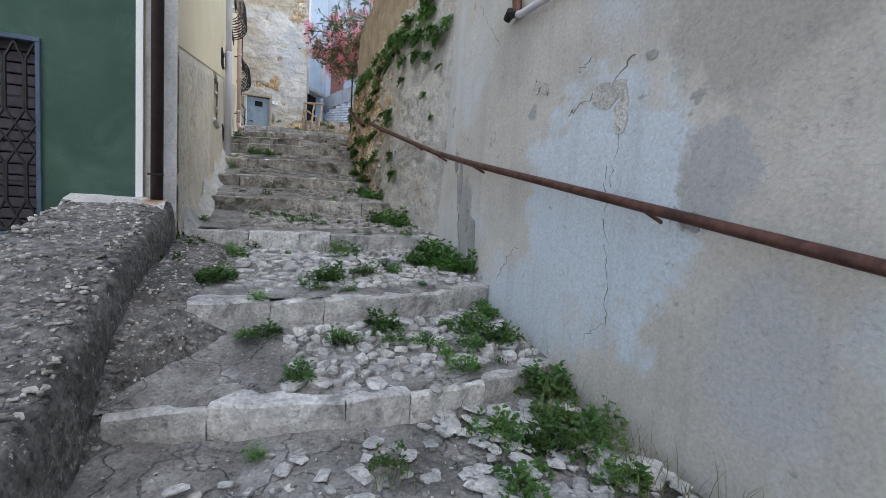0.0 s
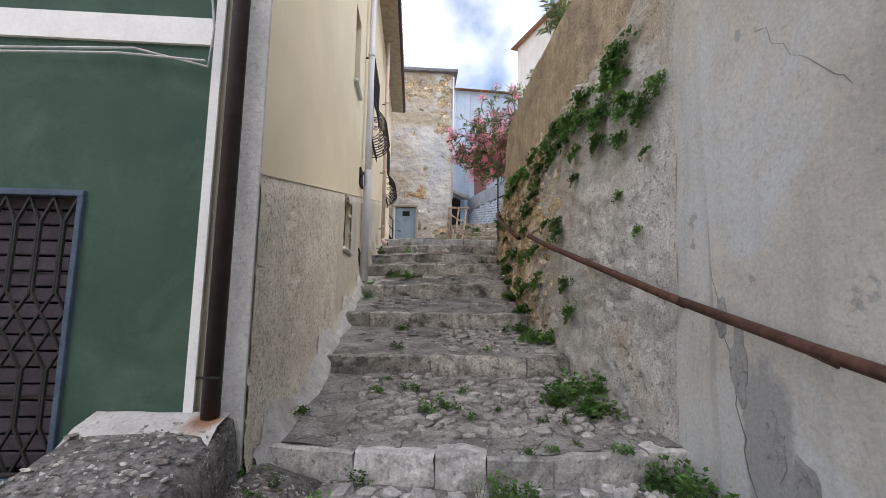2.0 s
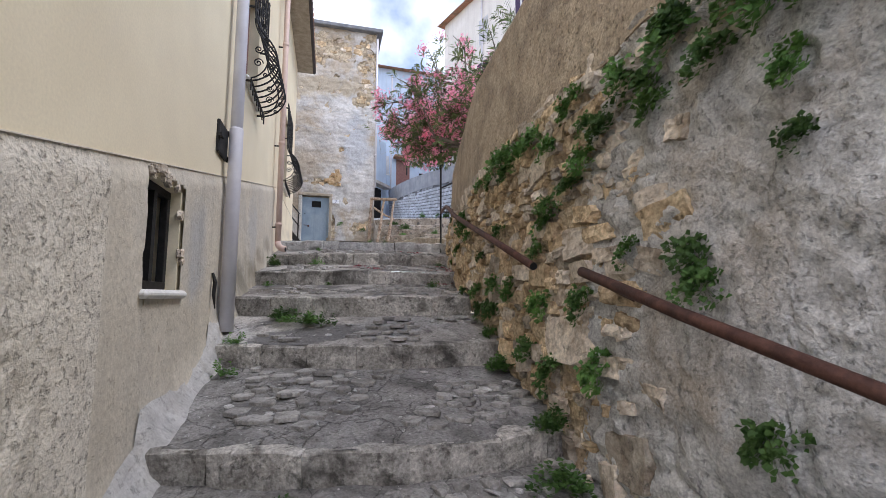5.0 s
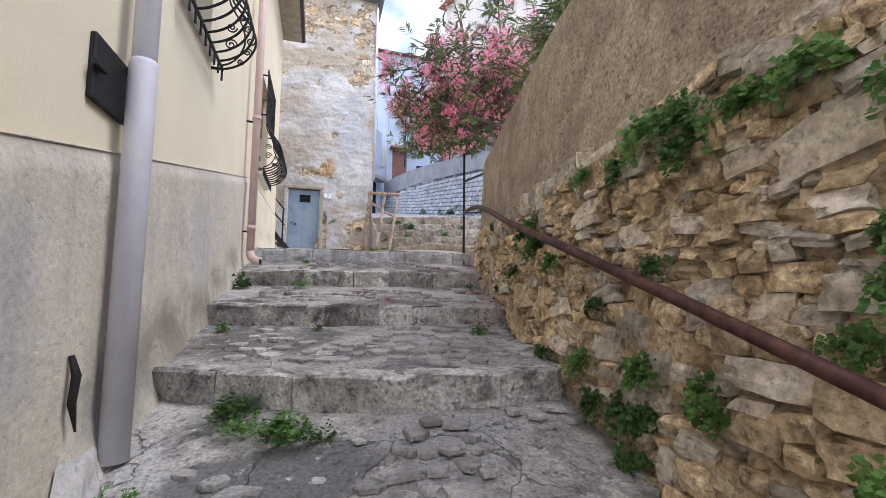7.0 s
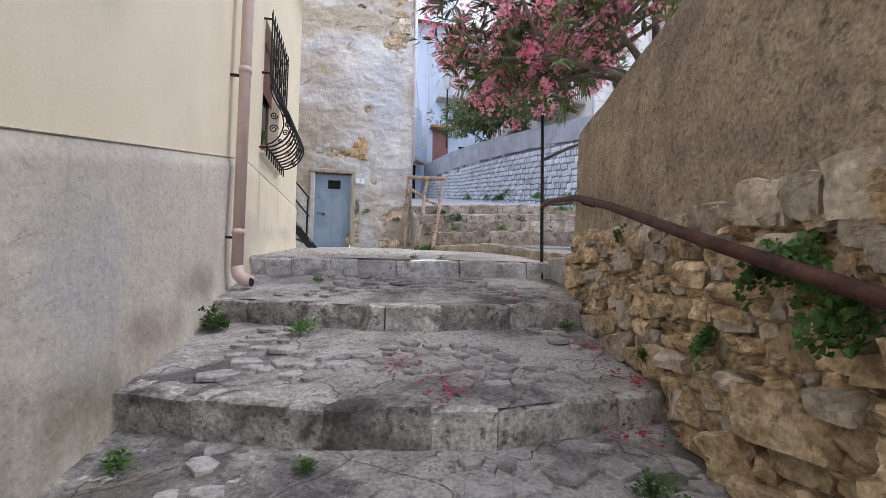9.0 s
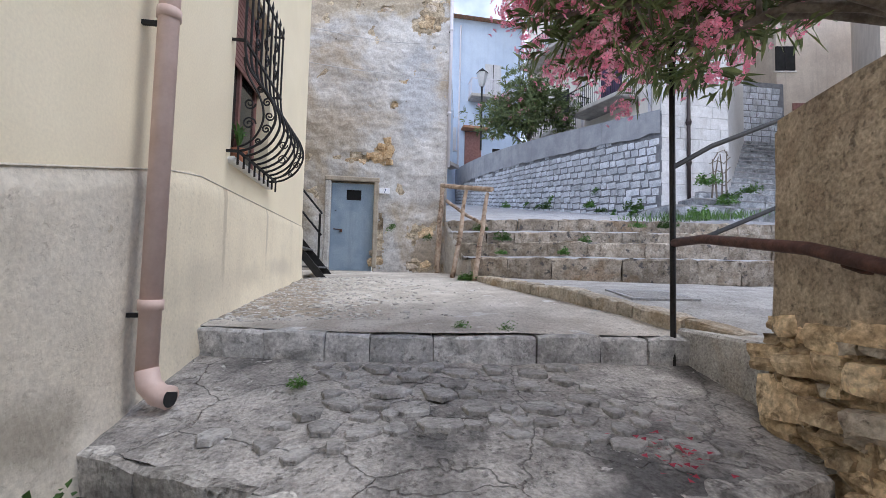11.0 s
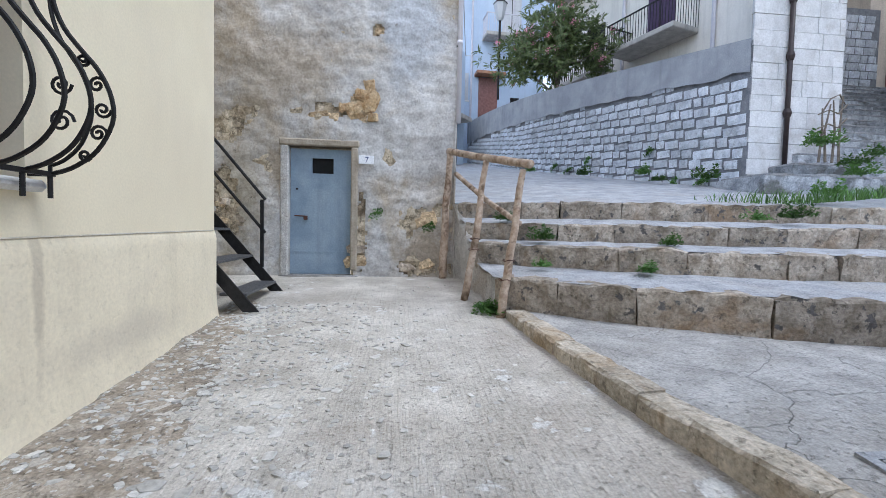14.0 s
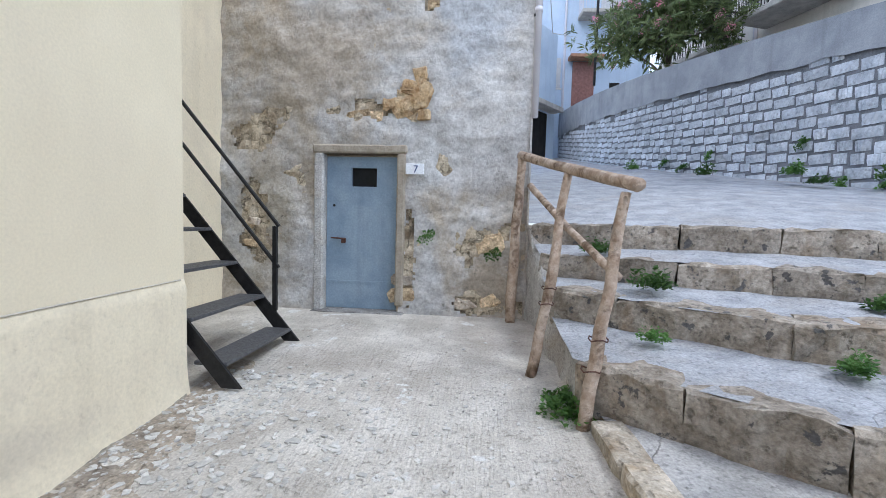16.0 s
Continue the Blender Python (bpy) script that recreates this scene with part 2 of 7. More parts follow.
PITTED = mat("pitted_cream_plaster", (0.60, 0.55, 0.46), (0.71, 0.66, 0.565), 3.0, 0.95, 0.8, 55, c=(0.54, 0.50, 0.435), cscale=1.1, cut=(0.5, 0.72), spots=((0.40, 0.345, 0.27), 7.0, 0.67), drip=0.25, speck=0.5, grain=0.2)
KERBSTONE = mat("tan_limestone", (0.36, 0.315, 0.245), (0.54, 0.485, 0.40), 6, 0.9, 0.8, 40, c=(0.30, 0.23, 0.15), cscale=3, cut=(0.5, 0.68), vary=0.2, speck=0.55, grain=0.28)
GREEN = mat("green_plaster", (0.038, 0.075, 0.057), (0.051, 0.093, 0.070), 2.0, 0.85, 0.15, 70, c=(0.072, 0.122, 0.094), cscale=1.5, cut=(0.5, 0.7), grain=0.05)
WHITE = mat("white_plaster", (0.74, 0.74, 0.73), (0.80, 0.80, 0.79), 2, 0.9, 0.1, 40, drip=0.2, grain=0.05)
# white plaster with the blue of the skylight mixed into its base colour
FAR_WHITE = mat("skylight_blued_white_plaster", (0.46, 0.56, 0.70), (0.54, 0.64, 0.77), 0.8, 0.92, 0.05, 20, drip=0.15, grain=0.05)
OLD_GREY = mat("peeling_grey_plaster", (0.42, 0.41, 0.395), (0.58, 0.57, 0.55), 1.6, 0.95, 0.55, 26, c=(0.41, 0.355, 0.28), cscale=0.55, cut=(0.47, 0.6), spots=((0.20, 0.175, 0.145), 3.4, 0.69), speck=0.25, grain=0.22,
               blobs=(((-0.7, 0, 7.7), (1.0, 0, 0.7), (0.41, 0.36, 0.295), 0.6), ((-1.4, 0, 5.6), (0.5, 0, 1.0), (0.40, 0.36, 0.29), 0.6), ((1.2, 0, 8.6), (0.6, 0, 1.4), (0.44, 0.455, 0.475), 0.5), ((1.4, 0, 4.9), (0.5, 0, 0.5), (0.36, 0.31, 0.245), 0.5), ((0.0, 0, 10.8), (2.2, 0, 0.5), (0.40, 0.35, 0.27), 0.5), ((0.7, 0, 6.4), (0.3, 0, 0.4), (0.55, 0.545, 0.53), 0.4)))
OLD_STONE = mat("old_masonry", (0.42, 0.345, 0.24), (0.60, 0.52, 0.39), 4, 0.97, 1.0, 28, c=(0.20, 0.155, 0.105), cscale=2.4, cut=(0.52, 0.68), speck=0.5, crack=(3.4, 0.05, 0.6), grain=0.3)
STONE_Y = mat("yellow_rubble", (0.46, 0.335, 0.20), (0.66, 0.53, 0.35), 7, 0.95, 1.2, 28, c=(0.22, 0.155, 0.095), cscale=5, cut=(0.52, 0.68), vary=0.36, speck=0.7, grain=0.34)
STONE_G = mat("grey_rubble", (0.46, 0.39, 0.31), (0.64, 0.57, 0.47), 6, 0.95, 1.0, 28, c=(0.27, 0.21, 0.15), cscale=4, cut=(0.52, 0.68), vary=0.34, speck=0.6, grain=0.3)
EARTH = mat("dirt_mortar", (0.40, 0.305, 0.20), (0.60, 0.485, 0.335), 5, 1.0, 1.0, 30, c=(0.46, 0.42, 0.36), cscale=3.0, cut=(0.56, 0.66), spots=((0.17, 0.13, 0.09), 9, 0.66), speck=0.6, grain=0.3)
# white stone; its blue tint stands in for skylight on the far wall
BLOCK = mat("skylight_blued_stone_block", (0.46, 0.50, 0.56), (0.64, 0.68, 0.735), 4, 0.9, 0.5, 30, c=(0.36, 0.375, 0.40), cscale=2.0, cut=(0.55, 0.7), vary=0.16, speck=0.4)
ASHLAR = mat("pale_ashlar", (0.56, 0.57, 0.58), (0.66, 0.67, 0.68), 3, 0.9, 0.3, 30, c=(0.46, 0.455, 0.45), cscale=1.2, cut=(0.52, 0.7), vary=0.07, drip=0.25, speck=0.2)
JOINT = mat("block_mortar", (0.15, 0.16, 0.18), (0.23, 0.24, 0.26), 5, 0.95, 0.4, 40)
IRON = mat("black_iron", (0.012, 0.0115, 0.0115), (0.022, 0.021, 0.021), 20, 0.55, 0.1, 80, metal=0.1)
RUST = mat("rusty_pipe", (0.075, 0.036, 0.028), (0.14, 0.068, 0.05), 14, 0.6, 0.25, 60, c=(0.06, 0.032, 0.026), cscale=5, cut=(0.5, 0.65), metal=0.3)
BROWN_PIPE = mat("brown_painted_metal", (0.026, 0.017, 0.017), (0.038, 0.026, 0.026), 8, 0.5, 0.05, 60, spec=0.4)
WHITE_PIPE = mat("grey_white_pvc", (0.57, 0.56, 0.61), (0.64, 0.63, 0.67), 4, 0.5, 0.03, 40, spec=0.4, drip=0.12, grain=0.02)
PINK_PIPE = mat("pink_copper_pipe", (0.58, 0.43, 0.37), (0.66, 0.51, 0.45), 5, 0.5, 0.05, 50, spec=0.4, drip=0.2, grain=0.03)
WOOD = mat("bare_log", (0.32, 0.235, 0.17), (0.54, 0.44, 0.35), 9, 0.85, 0.7, 40, c=(0.15, 0.10, 0.065), cscale=5, cut=(0.5, 0.62), speck=0.4)
BLUE_DOOR = mat("blue_grey_paint", (0.22, 0.29, 0.36), (0.27, 0.345, 0.42), 3, 0.6, 0.15, 40, c=(0.31, 0.38, 0.44), cscale=1.6, cut=(0.5, 0.7), drip=0.35)
TIMBER = mat("old_timber", (0.30, 0.26, 0.20), (0.42, 0.37, 0.30), 6, 0.9, 0.5, 50)
# near-black colour that stands for the shade inside openings
DARK = mat("unlit_inside_black", (0.012, 0.012, 0.012), (0.02, 0.02, 0.02), 3, 0.9, 0)
ROOF = mat("clay_tile", (0.30, 0.15, 0.09), (0.42, 0.24, 0.15), 5, 0.9, 0.3, 40, c=(0.2, 0.15, 0.1), cscale=2, vary=0.2)
LEAF = mat("green_leaf", (0.06, 0.135, 0.032), (0.125, 0.235, 0.06), 9, 0.6, 0.0, 60, vary=0.45, spec=0.35, trans=0.3)
OLE_LEAF = mat("oleander_leaf", (0.095, 0.14, 0.05), (0.22, 0.265, 0.11), 7, 0.55, 0.0, 60, vary=0.45, spec=0.4, trans=0.35)
PINK = mat("pink_petal", (0.93, 0.27, 0.42), (0.96, 0.55, 0.66), 9, 0.7, 0.0, 60, vary=0.2, trans=0.55)
RED = mat("fallen_red_petal", (0.28, 0.03, 0.05), (0.42, 0.06, 0.09), 9, 0.8, 0.0, 60, vary=0.2)
GRASS = mat("grass_blade", (0.14, 0.17, 0.05), (0.26, 0.26, 0.11), 6, 0.7, 0.0, 60, vary=0.3, trans=0.3)
BARK = mat("grey_bark", (0.13, 0.11, 0.09), (0.23, 0.20, 0.165), 10, 0.9, 0.4, 40)


# ---- builders ----
def mesh_of(name, bm, material, smooth=False):
    me = bpy.data.meshes.new(name)
    bmesh.ops.recalc_face_normals(bm, faces=bm.faces)
    bm.to_mesh(me)
    bm.free()
    for mt in (material if isinstance(material, (list, tuple)) else [material]):
        me.materials.append(mt)
    if smooth:
        for f in me.polygons:
            f.use_smooth = True
    return me


def part(name, bm, material, parent=None, label="", smooth=False):
    ob = new(name, mesh_of(name, bm, material, smooth))
    if parent:
        ob.parent = parent
    if label:
        ob["label"] = label
    return ob


def raw(name, verts, faces, material, parent=None, smooth=False, label=""):
    me = bpy.data.meshes.new(name)
    me.from_pydata(verts, [], faces)
    me.materials.append(material)
    if smooth:
        for f in me.polygons:
            f.use_smooth = True
    ob = new(name, me)
    if parent:
        ob.parent = parent
    if label:
        ob["label"] = label
    return ob


def empty(name, at=(0, 0, 0), label="", category="", group="", kind=""):
    ob = new(name)
    ob.location = at
    ob.empty_display_size = 0.1
    return tagged(ob, label, category, group, kind)


def box(bm, x0, x1, y0, y1, z0, z1, bevel=0.0):
    vs = [bm.verts.new(v) for v in ((x0, y0, z0), (x1, y0, z0), (x1, y1, z0), (x0, y1, z0), (x0, y0, z1), (x1, y0, z1), (x1, y1, z1), (x0, y1, z1))]
    fs = [bm.faces.new([vs[i] for i in f]) for f in ((3, 2, 1, 0), (4, 5, 6, 7), (0, 1, 5, 4), (1, 2, 6, 5), (2, 3, 7, 6), (3, 0, 4, 7))]
    if bevel:
        es = list({e for f in fs for e in f.edges})
        bmesh.ops.bevel(bm, geom=es, offset=bevel, segments=1, affect="EDGES")
    return bm


def B(*a, bevel=0.0):
    return box(bmesh.new(), *a, bevel=bevel)


def rod(bm, pts, r, sides=8, cap=True, wob=0.0):
    """A tube along points; r is one radius or one a point."""
    pts = [Vector(p) for p in pts]
    rs = r if isinstance(r, (list, tuple)) else [r] * len(pts)
    rings = []
    up = None
    for i, p in enumerate(pts):
        d = (pts[min(i + 1, len(pts) - 1)] - pts[max(i - 1, 0)]).normalized()
        if up is None:
            up = d.orthogonal().normalized()
        up = (up - d * up.dot(d)).normalized()
        s = d.cross(up)
        rings.append([bm.verts.new(p + (up * math.cos(a) + s * math.sin(a)) * rs[i] * (1 + wob * noise.noise(p * 3 + Vector((a, 0, 0))))) for a in (2 * math.pi * k / sides for k in range(sides))])
    for a, b in zip(rings, rings[1:]):
        for k in range(sides):
            bm.faces.new((a[k], a[(k + 1) % sides], b[(k + 1) % sides], b[k]))
    if cap:
        bm.faces.new(rings[0][::-1])
        bm.faces.new(rings[-1])
    return bm


def R(pts, r, sides=8, wob=0.0):
    return rod(bmesh.new(), pts, r, sides, wob=wob)


def lerp(table, v):
    """The value at v in a table of pairs."""
    if v <= table[0][0]:
        return table[0][1]
    for (a, p), (b, q) in zip(table, table[1:]):
        if v <= b:
            return p + (q - p) * (v - a) / (b - a)
    return table[-1][1]


def wob(x, y, z, s=1.0, seed=0.0):
    return noise.noise(Vector((x * s + seed, y * s - seed, z * s)))


def sheet(name, us, vs, place, material, parent=None, smooth=True, skip=None):
    """A grid of place(u, v)."""
    verts = [place(u, v) for u in us for v in vs]
    n = len(vs)
    faces = [(i * n + j, (i + 1) * n + j, (i + 1) * n + j + 1, i * n + j + 1) for i in range(len(us) - 1) for j in range(n - 1)
             if not (skip and skip((us[i] + us[i + 1]) / 2, (vs[j] + vs[j + 1]) / 2))]
    return raw(name, verts, faces, material, parent, smooth)


def span(a, b, step):
    return [float(v) for v in np.linspace(a, b, max(2, int(abs(b - a) / step) + 1))]


def solid(name, us, vs, place, depth, material, holes=(), parent=None, smooth=False):
    """A wall with thickness: a grid of place(u, v), with holes (u0, u1, v0, v1) cut through, thickened by the vector depth."""
    us = sorted(set([round(u, 4) for u in us] + [h[i] for h in holes for i in (0, 1)]))
    vs = sorted(set([round(v, 4) for v in vs] + [h[i] for h in holes for i in (2, 3)]))
    bm = bmesh.new()
    g = [[bm.verts.new(place(u, v)) for v in vs] for u in us]
    fs = []
    for i in range(len(us) - 1):
        for j in range(len(vs) - 1):
            u, v = (us[i] + us[i + 1]) / 2, (vs[j] + vs[j + 1]) / 2
            if not any(h[0] < u < h[1] and h[2] < v < h[3] for h in holes):
                fs.append(bm.faces.new((g[i][j], g[i + 1][j], g[i + 1][j + 1], g[i][j + 1])))
    r = bmesh.ops.extrude_face_region(bm, geom=fs, use_keep_orig=True)
    for v in r["geom"]:
        if isinstance(v, bmesh.types.BMVert):
            v.co += Vector(depth)
    for v in [v for v in bm.verts if not v.link_faces]:
        bm.verts.remove(v)
    return part(name, bm, material, parent, smooth=smooth)


def soft_step(a, b, v):
    t = min(1.0, max(0.0, (v - a) / (b - a)))
    return t * t * (3 - 2 * t)


# ---- the stair: noses as (x, y) from the house side to the rubble wall, top height, riser ----
STEPS = [
    ([(-0.75, 2.62), (-0.1, 2.56), (0.55, 2.44), (1.2, 2.5), (2.4, 2.85)], 0.25, 0.17),
    ([(-0.8, 3.35), (0.16, 3.36), (1.0, 3.45), (2.3, 3.9)], 0.67, 0.19),
    ([(-0.85, 5.5), (0.0, 5.30), (1.0, 5.13), (2.3, 5.3)], 1.10, 0.19),
    ([(-0.85, 7.22), (0.12, 7.07), (1.2, 6.86), (2.2, 7.0)], 1.52, 0.19),
    ([(-0.85, 8.75), (0.4, 8.35), (1.2, 8.3), (2.2, 8.6)], 1.95, 0.19),
    ([(-0.85, 10.3), (0.4, 9.8), (1.2, 9.65), (2.3, 9.85)], 2.40, 0.19),
    ([(-0.85, 11.38), (0.4, 10.75), (1.2, 10.55), (2.4, 10.85)], 2.84, 0.20),
    ([(-0.85, 12.85), (0.4, 12.35), (1.3, 12.2), (2.7, 12.6)], 3.22, 0.19),
    ([(-0.85, 14.5), (0.4, 13.8), (1.3, 13.6), (2.9, 14.0)], 3.62, 0.19),
    ([(-0.85, 15.7), (0.4, 15.35), (1.3, 15.35), (3.1, 15.25)], 4.03, 0.18),
]


def right_face(y):
    """The foot of the wall on the uphill side."""
    return lerp([(-4, 2.3), (0, 2.2), (3.8, 2.12), (5.5, 2.16), (7.0, 1.95), (8.7, 1.92), (11, 2.03), (12.6, 2.34), (14.4, 2.72)], y)


def nose_y(i, x):
    return lerp(STEPS[i][0], x)


def ground_z(x, y):
    """Height of the walked surface."""
    last = len(STEPS) - 1
    if y >= nose_y(last, x):
        k = min(1.0, (y - nose_y(last, x)) / 6.2)
        return 4.03 + (4.48 - 4.03) * k + 0.05 * max(0.0, x - 0.6) * min(1.0, k * 4) * (1 - k)
    for i in range(last, -1, -1):
        if y >= nose_y(i, x):
            a, b = nose_y(i, x), nose_y(i + 1, x)
            z0, z1 = STEPS[i][1], STEPS[i + 1][1] - STEPS[i + 1][2]
            return z0 + (z1 - z0) * (y - a) / (b - a)
    return STEPS[0][1] - STEPS[0][2] - 0.10 * (nose_y(0, x) - y)


rng = random.Random(7)


def block(sx, sy, sz, r, rough=1.0):
    """A dressed stone with worn, uneven edges, its top front edge at the origin's height."""
    bm = bmesh.new()
    nx = max(2, int(sx / 0.11))
    cut = min(0.02, sz * 0.12)
    prof = [(0.02, -sz), (0.004, -sz * 0.5), (0.0, -cut), (cut, 0.0), (sy * 0.5, 0.004), (sy, 0.0), (sy, -sz)]
    rings = []
    for k in range(nx + 1):
        x = -sx / 2 + sx * k / nx
        inset = 0.008 if k in (0, nx) else 0.0
        rings.append([bm.verts.new((x + r.uniform(-1, 1) * 0.006 * rough, y + (r.uniform(-0.010, 0.012) * rough + inset if y < sy * 0.4 else 0), z + (r.uniform(-0.009, 0.006) * rough - inset if z > -sz * 0.9 else 0))) for y, z in prof])
    for a, b in zip(rings, rings[1:]):
        for k in range(len(prof) - 1):
            bm.faces.new((a[k], b[k], b[k + 1], a[k + 1]))
    bm.faces.new(rings[0][::-1])
    bm.faces.new(rings[-1])
    return bm


def lay_noses(step, pts, top, riser, r, material, depth=0.34, x_from=-0.8, x_to=None, longer=1.0, rough=1.0):
    """A row of kerb stones along a nose."""
    x, end = x_from, (x_to if x_to is not None else pts[-1][0])
    made = 0
    while x < end - 0.12:
        w = min(r.uniform(0.32, 0.78) * longer, end - x)
        y0, y1 = lerp(pts, x), lerp(pts, x + w)
        ob = part("kerb_stone", block(math.hypot(w, y1 - y0) - r.uniform(0.002, 0.013), depth * r.uniform(0.85, 1.1), riser + 0.1, r, rough), material, step)
        ob.matrix_basis = pose(x + w / 2, (y0 + y1) / 2 + r.uniform(-0.012, 0.012), top + r.uniform(-0.012, 0.010), r.uniform(-1.2, 1.2), r.uniform(-1.0, 1.0), math.degrees(math.atan2(y1 - y0, w)))
        x += w
        made += 1
    return made


def tread_z(x, y, z, rough):
    return z - 0.012 + rough * (0.5 * wob(x, y, 0, 1.6) + 0.5 * wob(x, y, 0, 5, 3) + 0.25 * wob(x, y, 0, 14, 5))


for i, (pts, top, riser) in enumerate(STEPS):
    step = empty("stair_step", (0, 0, 0), "worn stone stair step with a cobbled sloping tread" if i < 4 else "worn stone stair step with a cracked cement and flagstone tread", "step", "alley stair steps", "structure")
    if i < 9:
        rough = 0.035 if i < 3 else 0.022
        sheet("tread", span(-0.86, 2.95 if i > 6 else 2.5, 0.07), span(0, 1, 0.045),
              lambda x, t: (x, nose_y(i, x) + 0.05 + t * (nose_y(i + 1, x) + 0.06 - nose_y(i, x)), tread_z(x, 0.05 + nose_y(i, x) + t * (nose_y(i + 1, x) - nose_y(i, x)), top + t * (STEPS[i + 1][1] - STEPS[i + 1][2] - top), rough)), MORTAR if i < 5 else FLAG, step)
    lay_noses(step, pts, top, riser, rng, LIME if i in (0, 1, 2, 9) else LIME_DARK, x_from=-0.72 if i == 0 else (-0.45 if i == 1 else -0.8), x_to=right_face(pts[-1][1]) + 0.03 if i < 9 else 2.95)

# the ground below the first step, and the landing at the top
apron = sheet("ground_apron", span(-0.9, 2.5, 0.08), span(-4.0, 2.66, 0.08), lambda x, y: (x, y, ground_z(x, y - 0.25) + 0.05 * wob(x, y, 0, 1.7, 9) + 0.015 * wob(x, y, 0, 8)), MORTAR)
tagged(apron, "rough mortar and cobble ground at the stair foot", "ground", kind="structure")


def landing_z(x, y):
    return ground_z(x, y) + 0.010 * wob(x, y, 0, 0.9) + 0.006 * wob(x, y, 0, 4)


landing = sheet("landing_floor", span(-2.4, 3.3, 0.09), span(0, 1, 0.014), lambda x, t: (x, nose_y(9, x) + 0.05 + t * (22.5 - nose_y(9, x)), landing_z(x, nose_y(9, x) + 0.05 + t * (22.5 - nose_y(9, x)))), CEMENT)
tagged(landing, "brushed pale cement landing with embedded stone chips", "landing", kind="structure")


# ---- house on the downhill side: cream plaster ----
def edge_line(y):
    return lerp([(5.0, 2.87), (15.5, 5.15), (20, 5.2)], y)


HOLES_L = [(8.72, 9.38, 2.88, 3.62), (9.22, 9.85, 5.75, 7.1), (11.5, 12.5, 5.65, 7.2), (16.3, 17.5, 5.46, 7.3)]
wall_left = solid("wall_cream_house", span(5.2, 19.75, 0.5), span(-1.0, 10.0, 0.5), lambda y, z: (-0.80, y, z), (-0.32, 0, 0), CREAM, HOLES_L)
tagged(wall_left, "cream plastered house wall with stained rough base", "wall", kind="structure")


def rough_left(y, t):
    z = ground_z(-0.8, y) - 0.12 + t * (edge_line(y) - ground_z(-0.8, y) + 0.12)
    foot = max(0.0, 1 - (z - ground_z(-0.8, y)) / 0.3)
    grain = lerp([(5.2, 1.0), (6.8, 1.0), (8.2, 0.45), (12, 0.3), (15, 0.12)], y)
    pits = max(0.0, wob(0, y * 1.3, z * 0.8, 9, 2) - 0.05) + 0.6 * max(0.0, wob(0, y, z, 21, 4) - 0.05)
    patchy = 0.12 + 0.88 * soft_step(-0.15, 0.3, wob(0, y * 1.6, z * 0.5, 1.4, 7))
    return (-0.774 - 0.02 * soft_step(0.93, 1.0, t) + 0.008 * wob(0, y, z, 1.5) * (1 - soft_step(0.9, 1.0, t)) - (1 - soft_step(0.93, 1.0, t)) * min(0.024, 0.045 * grain * patchy * pits) + 0.07 * foot * foot * (1 if y < 12 else 0.4), y, z)


base_pit = sheet("wall_cream_house_base_pitted", span(5.2, 8.2, 0.024), span(0, 1, 0.011), rough_left, PITTED, smooth=True)
tagged(base_pit, "pitted and scarred plaster base near the house corner", "wall", kind="structure")
base_left = sheet("wall_cream_house_base", span(8.2, 15.0, 0.035), span(0, 1, 0.014), rough_left, CREAM_OLD, smooth=True,
                  skip=lambda y, t: any(h[0] - 0.02 < y < h[1] + 0.02 and h[2] - 0.04 < rough_left(y, t)[2] < h[3] + 0.04 for h in HOLES_L))
tagged(base_left, "rough stained plaster base of the cream house", "wall", kind="structure")
base_far = sheet("wall_cream_house_base_far", span(15.0, 19.74, 0.1), span(0, 1, 0.04), rough_left, CREAM_BASE, smooth=True)
tagged(base_far, "cream plaster base with faint stains", "wall", kind="structure")
lip = part("wall_cream_house_edge", R([(-0.79, y, edge_line(y)) for y in span(5.2, 19.7, 0.5)], 0.0055, 6), CREAM_OLD)
tagged(lip, "hand-drawn plaster edge line", "wall", kind="structure")
tagged(part("wall_cream_house_end", B(-4.6, -1.125, 19.43, 19.745, 0, 10.0), CREAM), "cream plastered end wall", "wall", kind="structure")
tagged(part("wall_cream_house_inner", B(-4.6, -4.3, 5.5, 19.43, -1, 10.0), DARK), "dark inner wall of the cream house", "wall", kind="structure")
tagged(part("wall_recess", B(-2.35, -2.05, 19.75, 22.3, 3.5, 10.0), CREAM_BASE), "pale plastered wall of the recess behind the iron stair", "wall", kind="structure")
# eave
eave = empty("roof_cream_house", (0, 0, 0), "overhanging clay tile roof edge with timber soffit", "roof", kind="structure")
part("soffit", B(-1.3, -0.33, 5.0, 19.9, 10.0, 10.10), TIMBER, eave)
bm = bmesh.new()
for k in range(66):
    y = 5.1 + k * 0.225
    rod(bm, [(-0.26, y, 10.13), (-1.3, y, 10.45)], 0.10, 6)
part("tile_row", bm, ROOF, eave)
part("gutter", R([(-0.30, 5.0, 10.05), (-0.30, 19.9, 10.05)], 0.06, 8), BROWN_PIPE, eave)

# ---- green house ----
HOLES_G = [(-3.05, -1.83, 0.98, 2.74)]
green = solid("wall_green_house", span(-7, -1.12, 0.6), span(-2.5, 9.0, 0.6), lambda x, z: (x, 5.12, z), (0, 0.35, 0), GREEN, HOLES_G)
tagged(green, "dark green plastered house wall", "wall", kind="structure")
band = part("trim_band", B(-7, -1.13, 5.095, 5.12, 3.76, 3.95), WHITE)
tagged(band, "white painted string course on the green house", "trim", kind="structure")
quoin = part("trim_corner", B(-1.118, -1.06, 5.10, 5.12, 1.2, 9.0), WHITE)
tagged(quoin, "white painted corner strip of the green house", "trim", kind="structure")


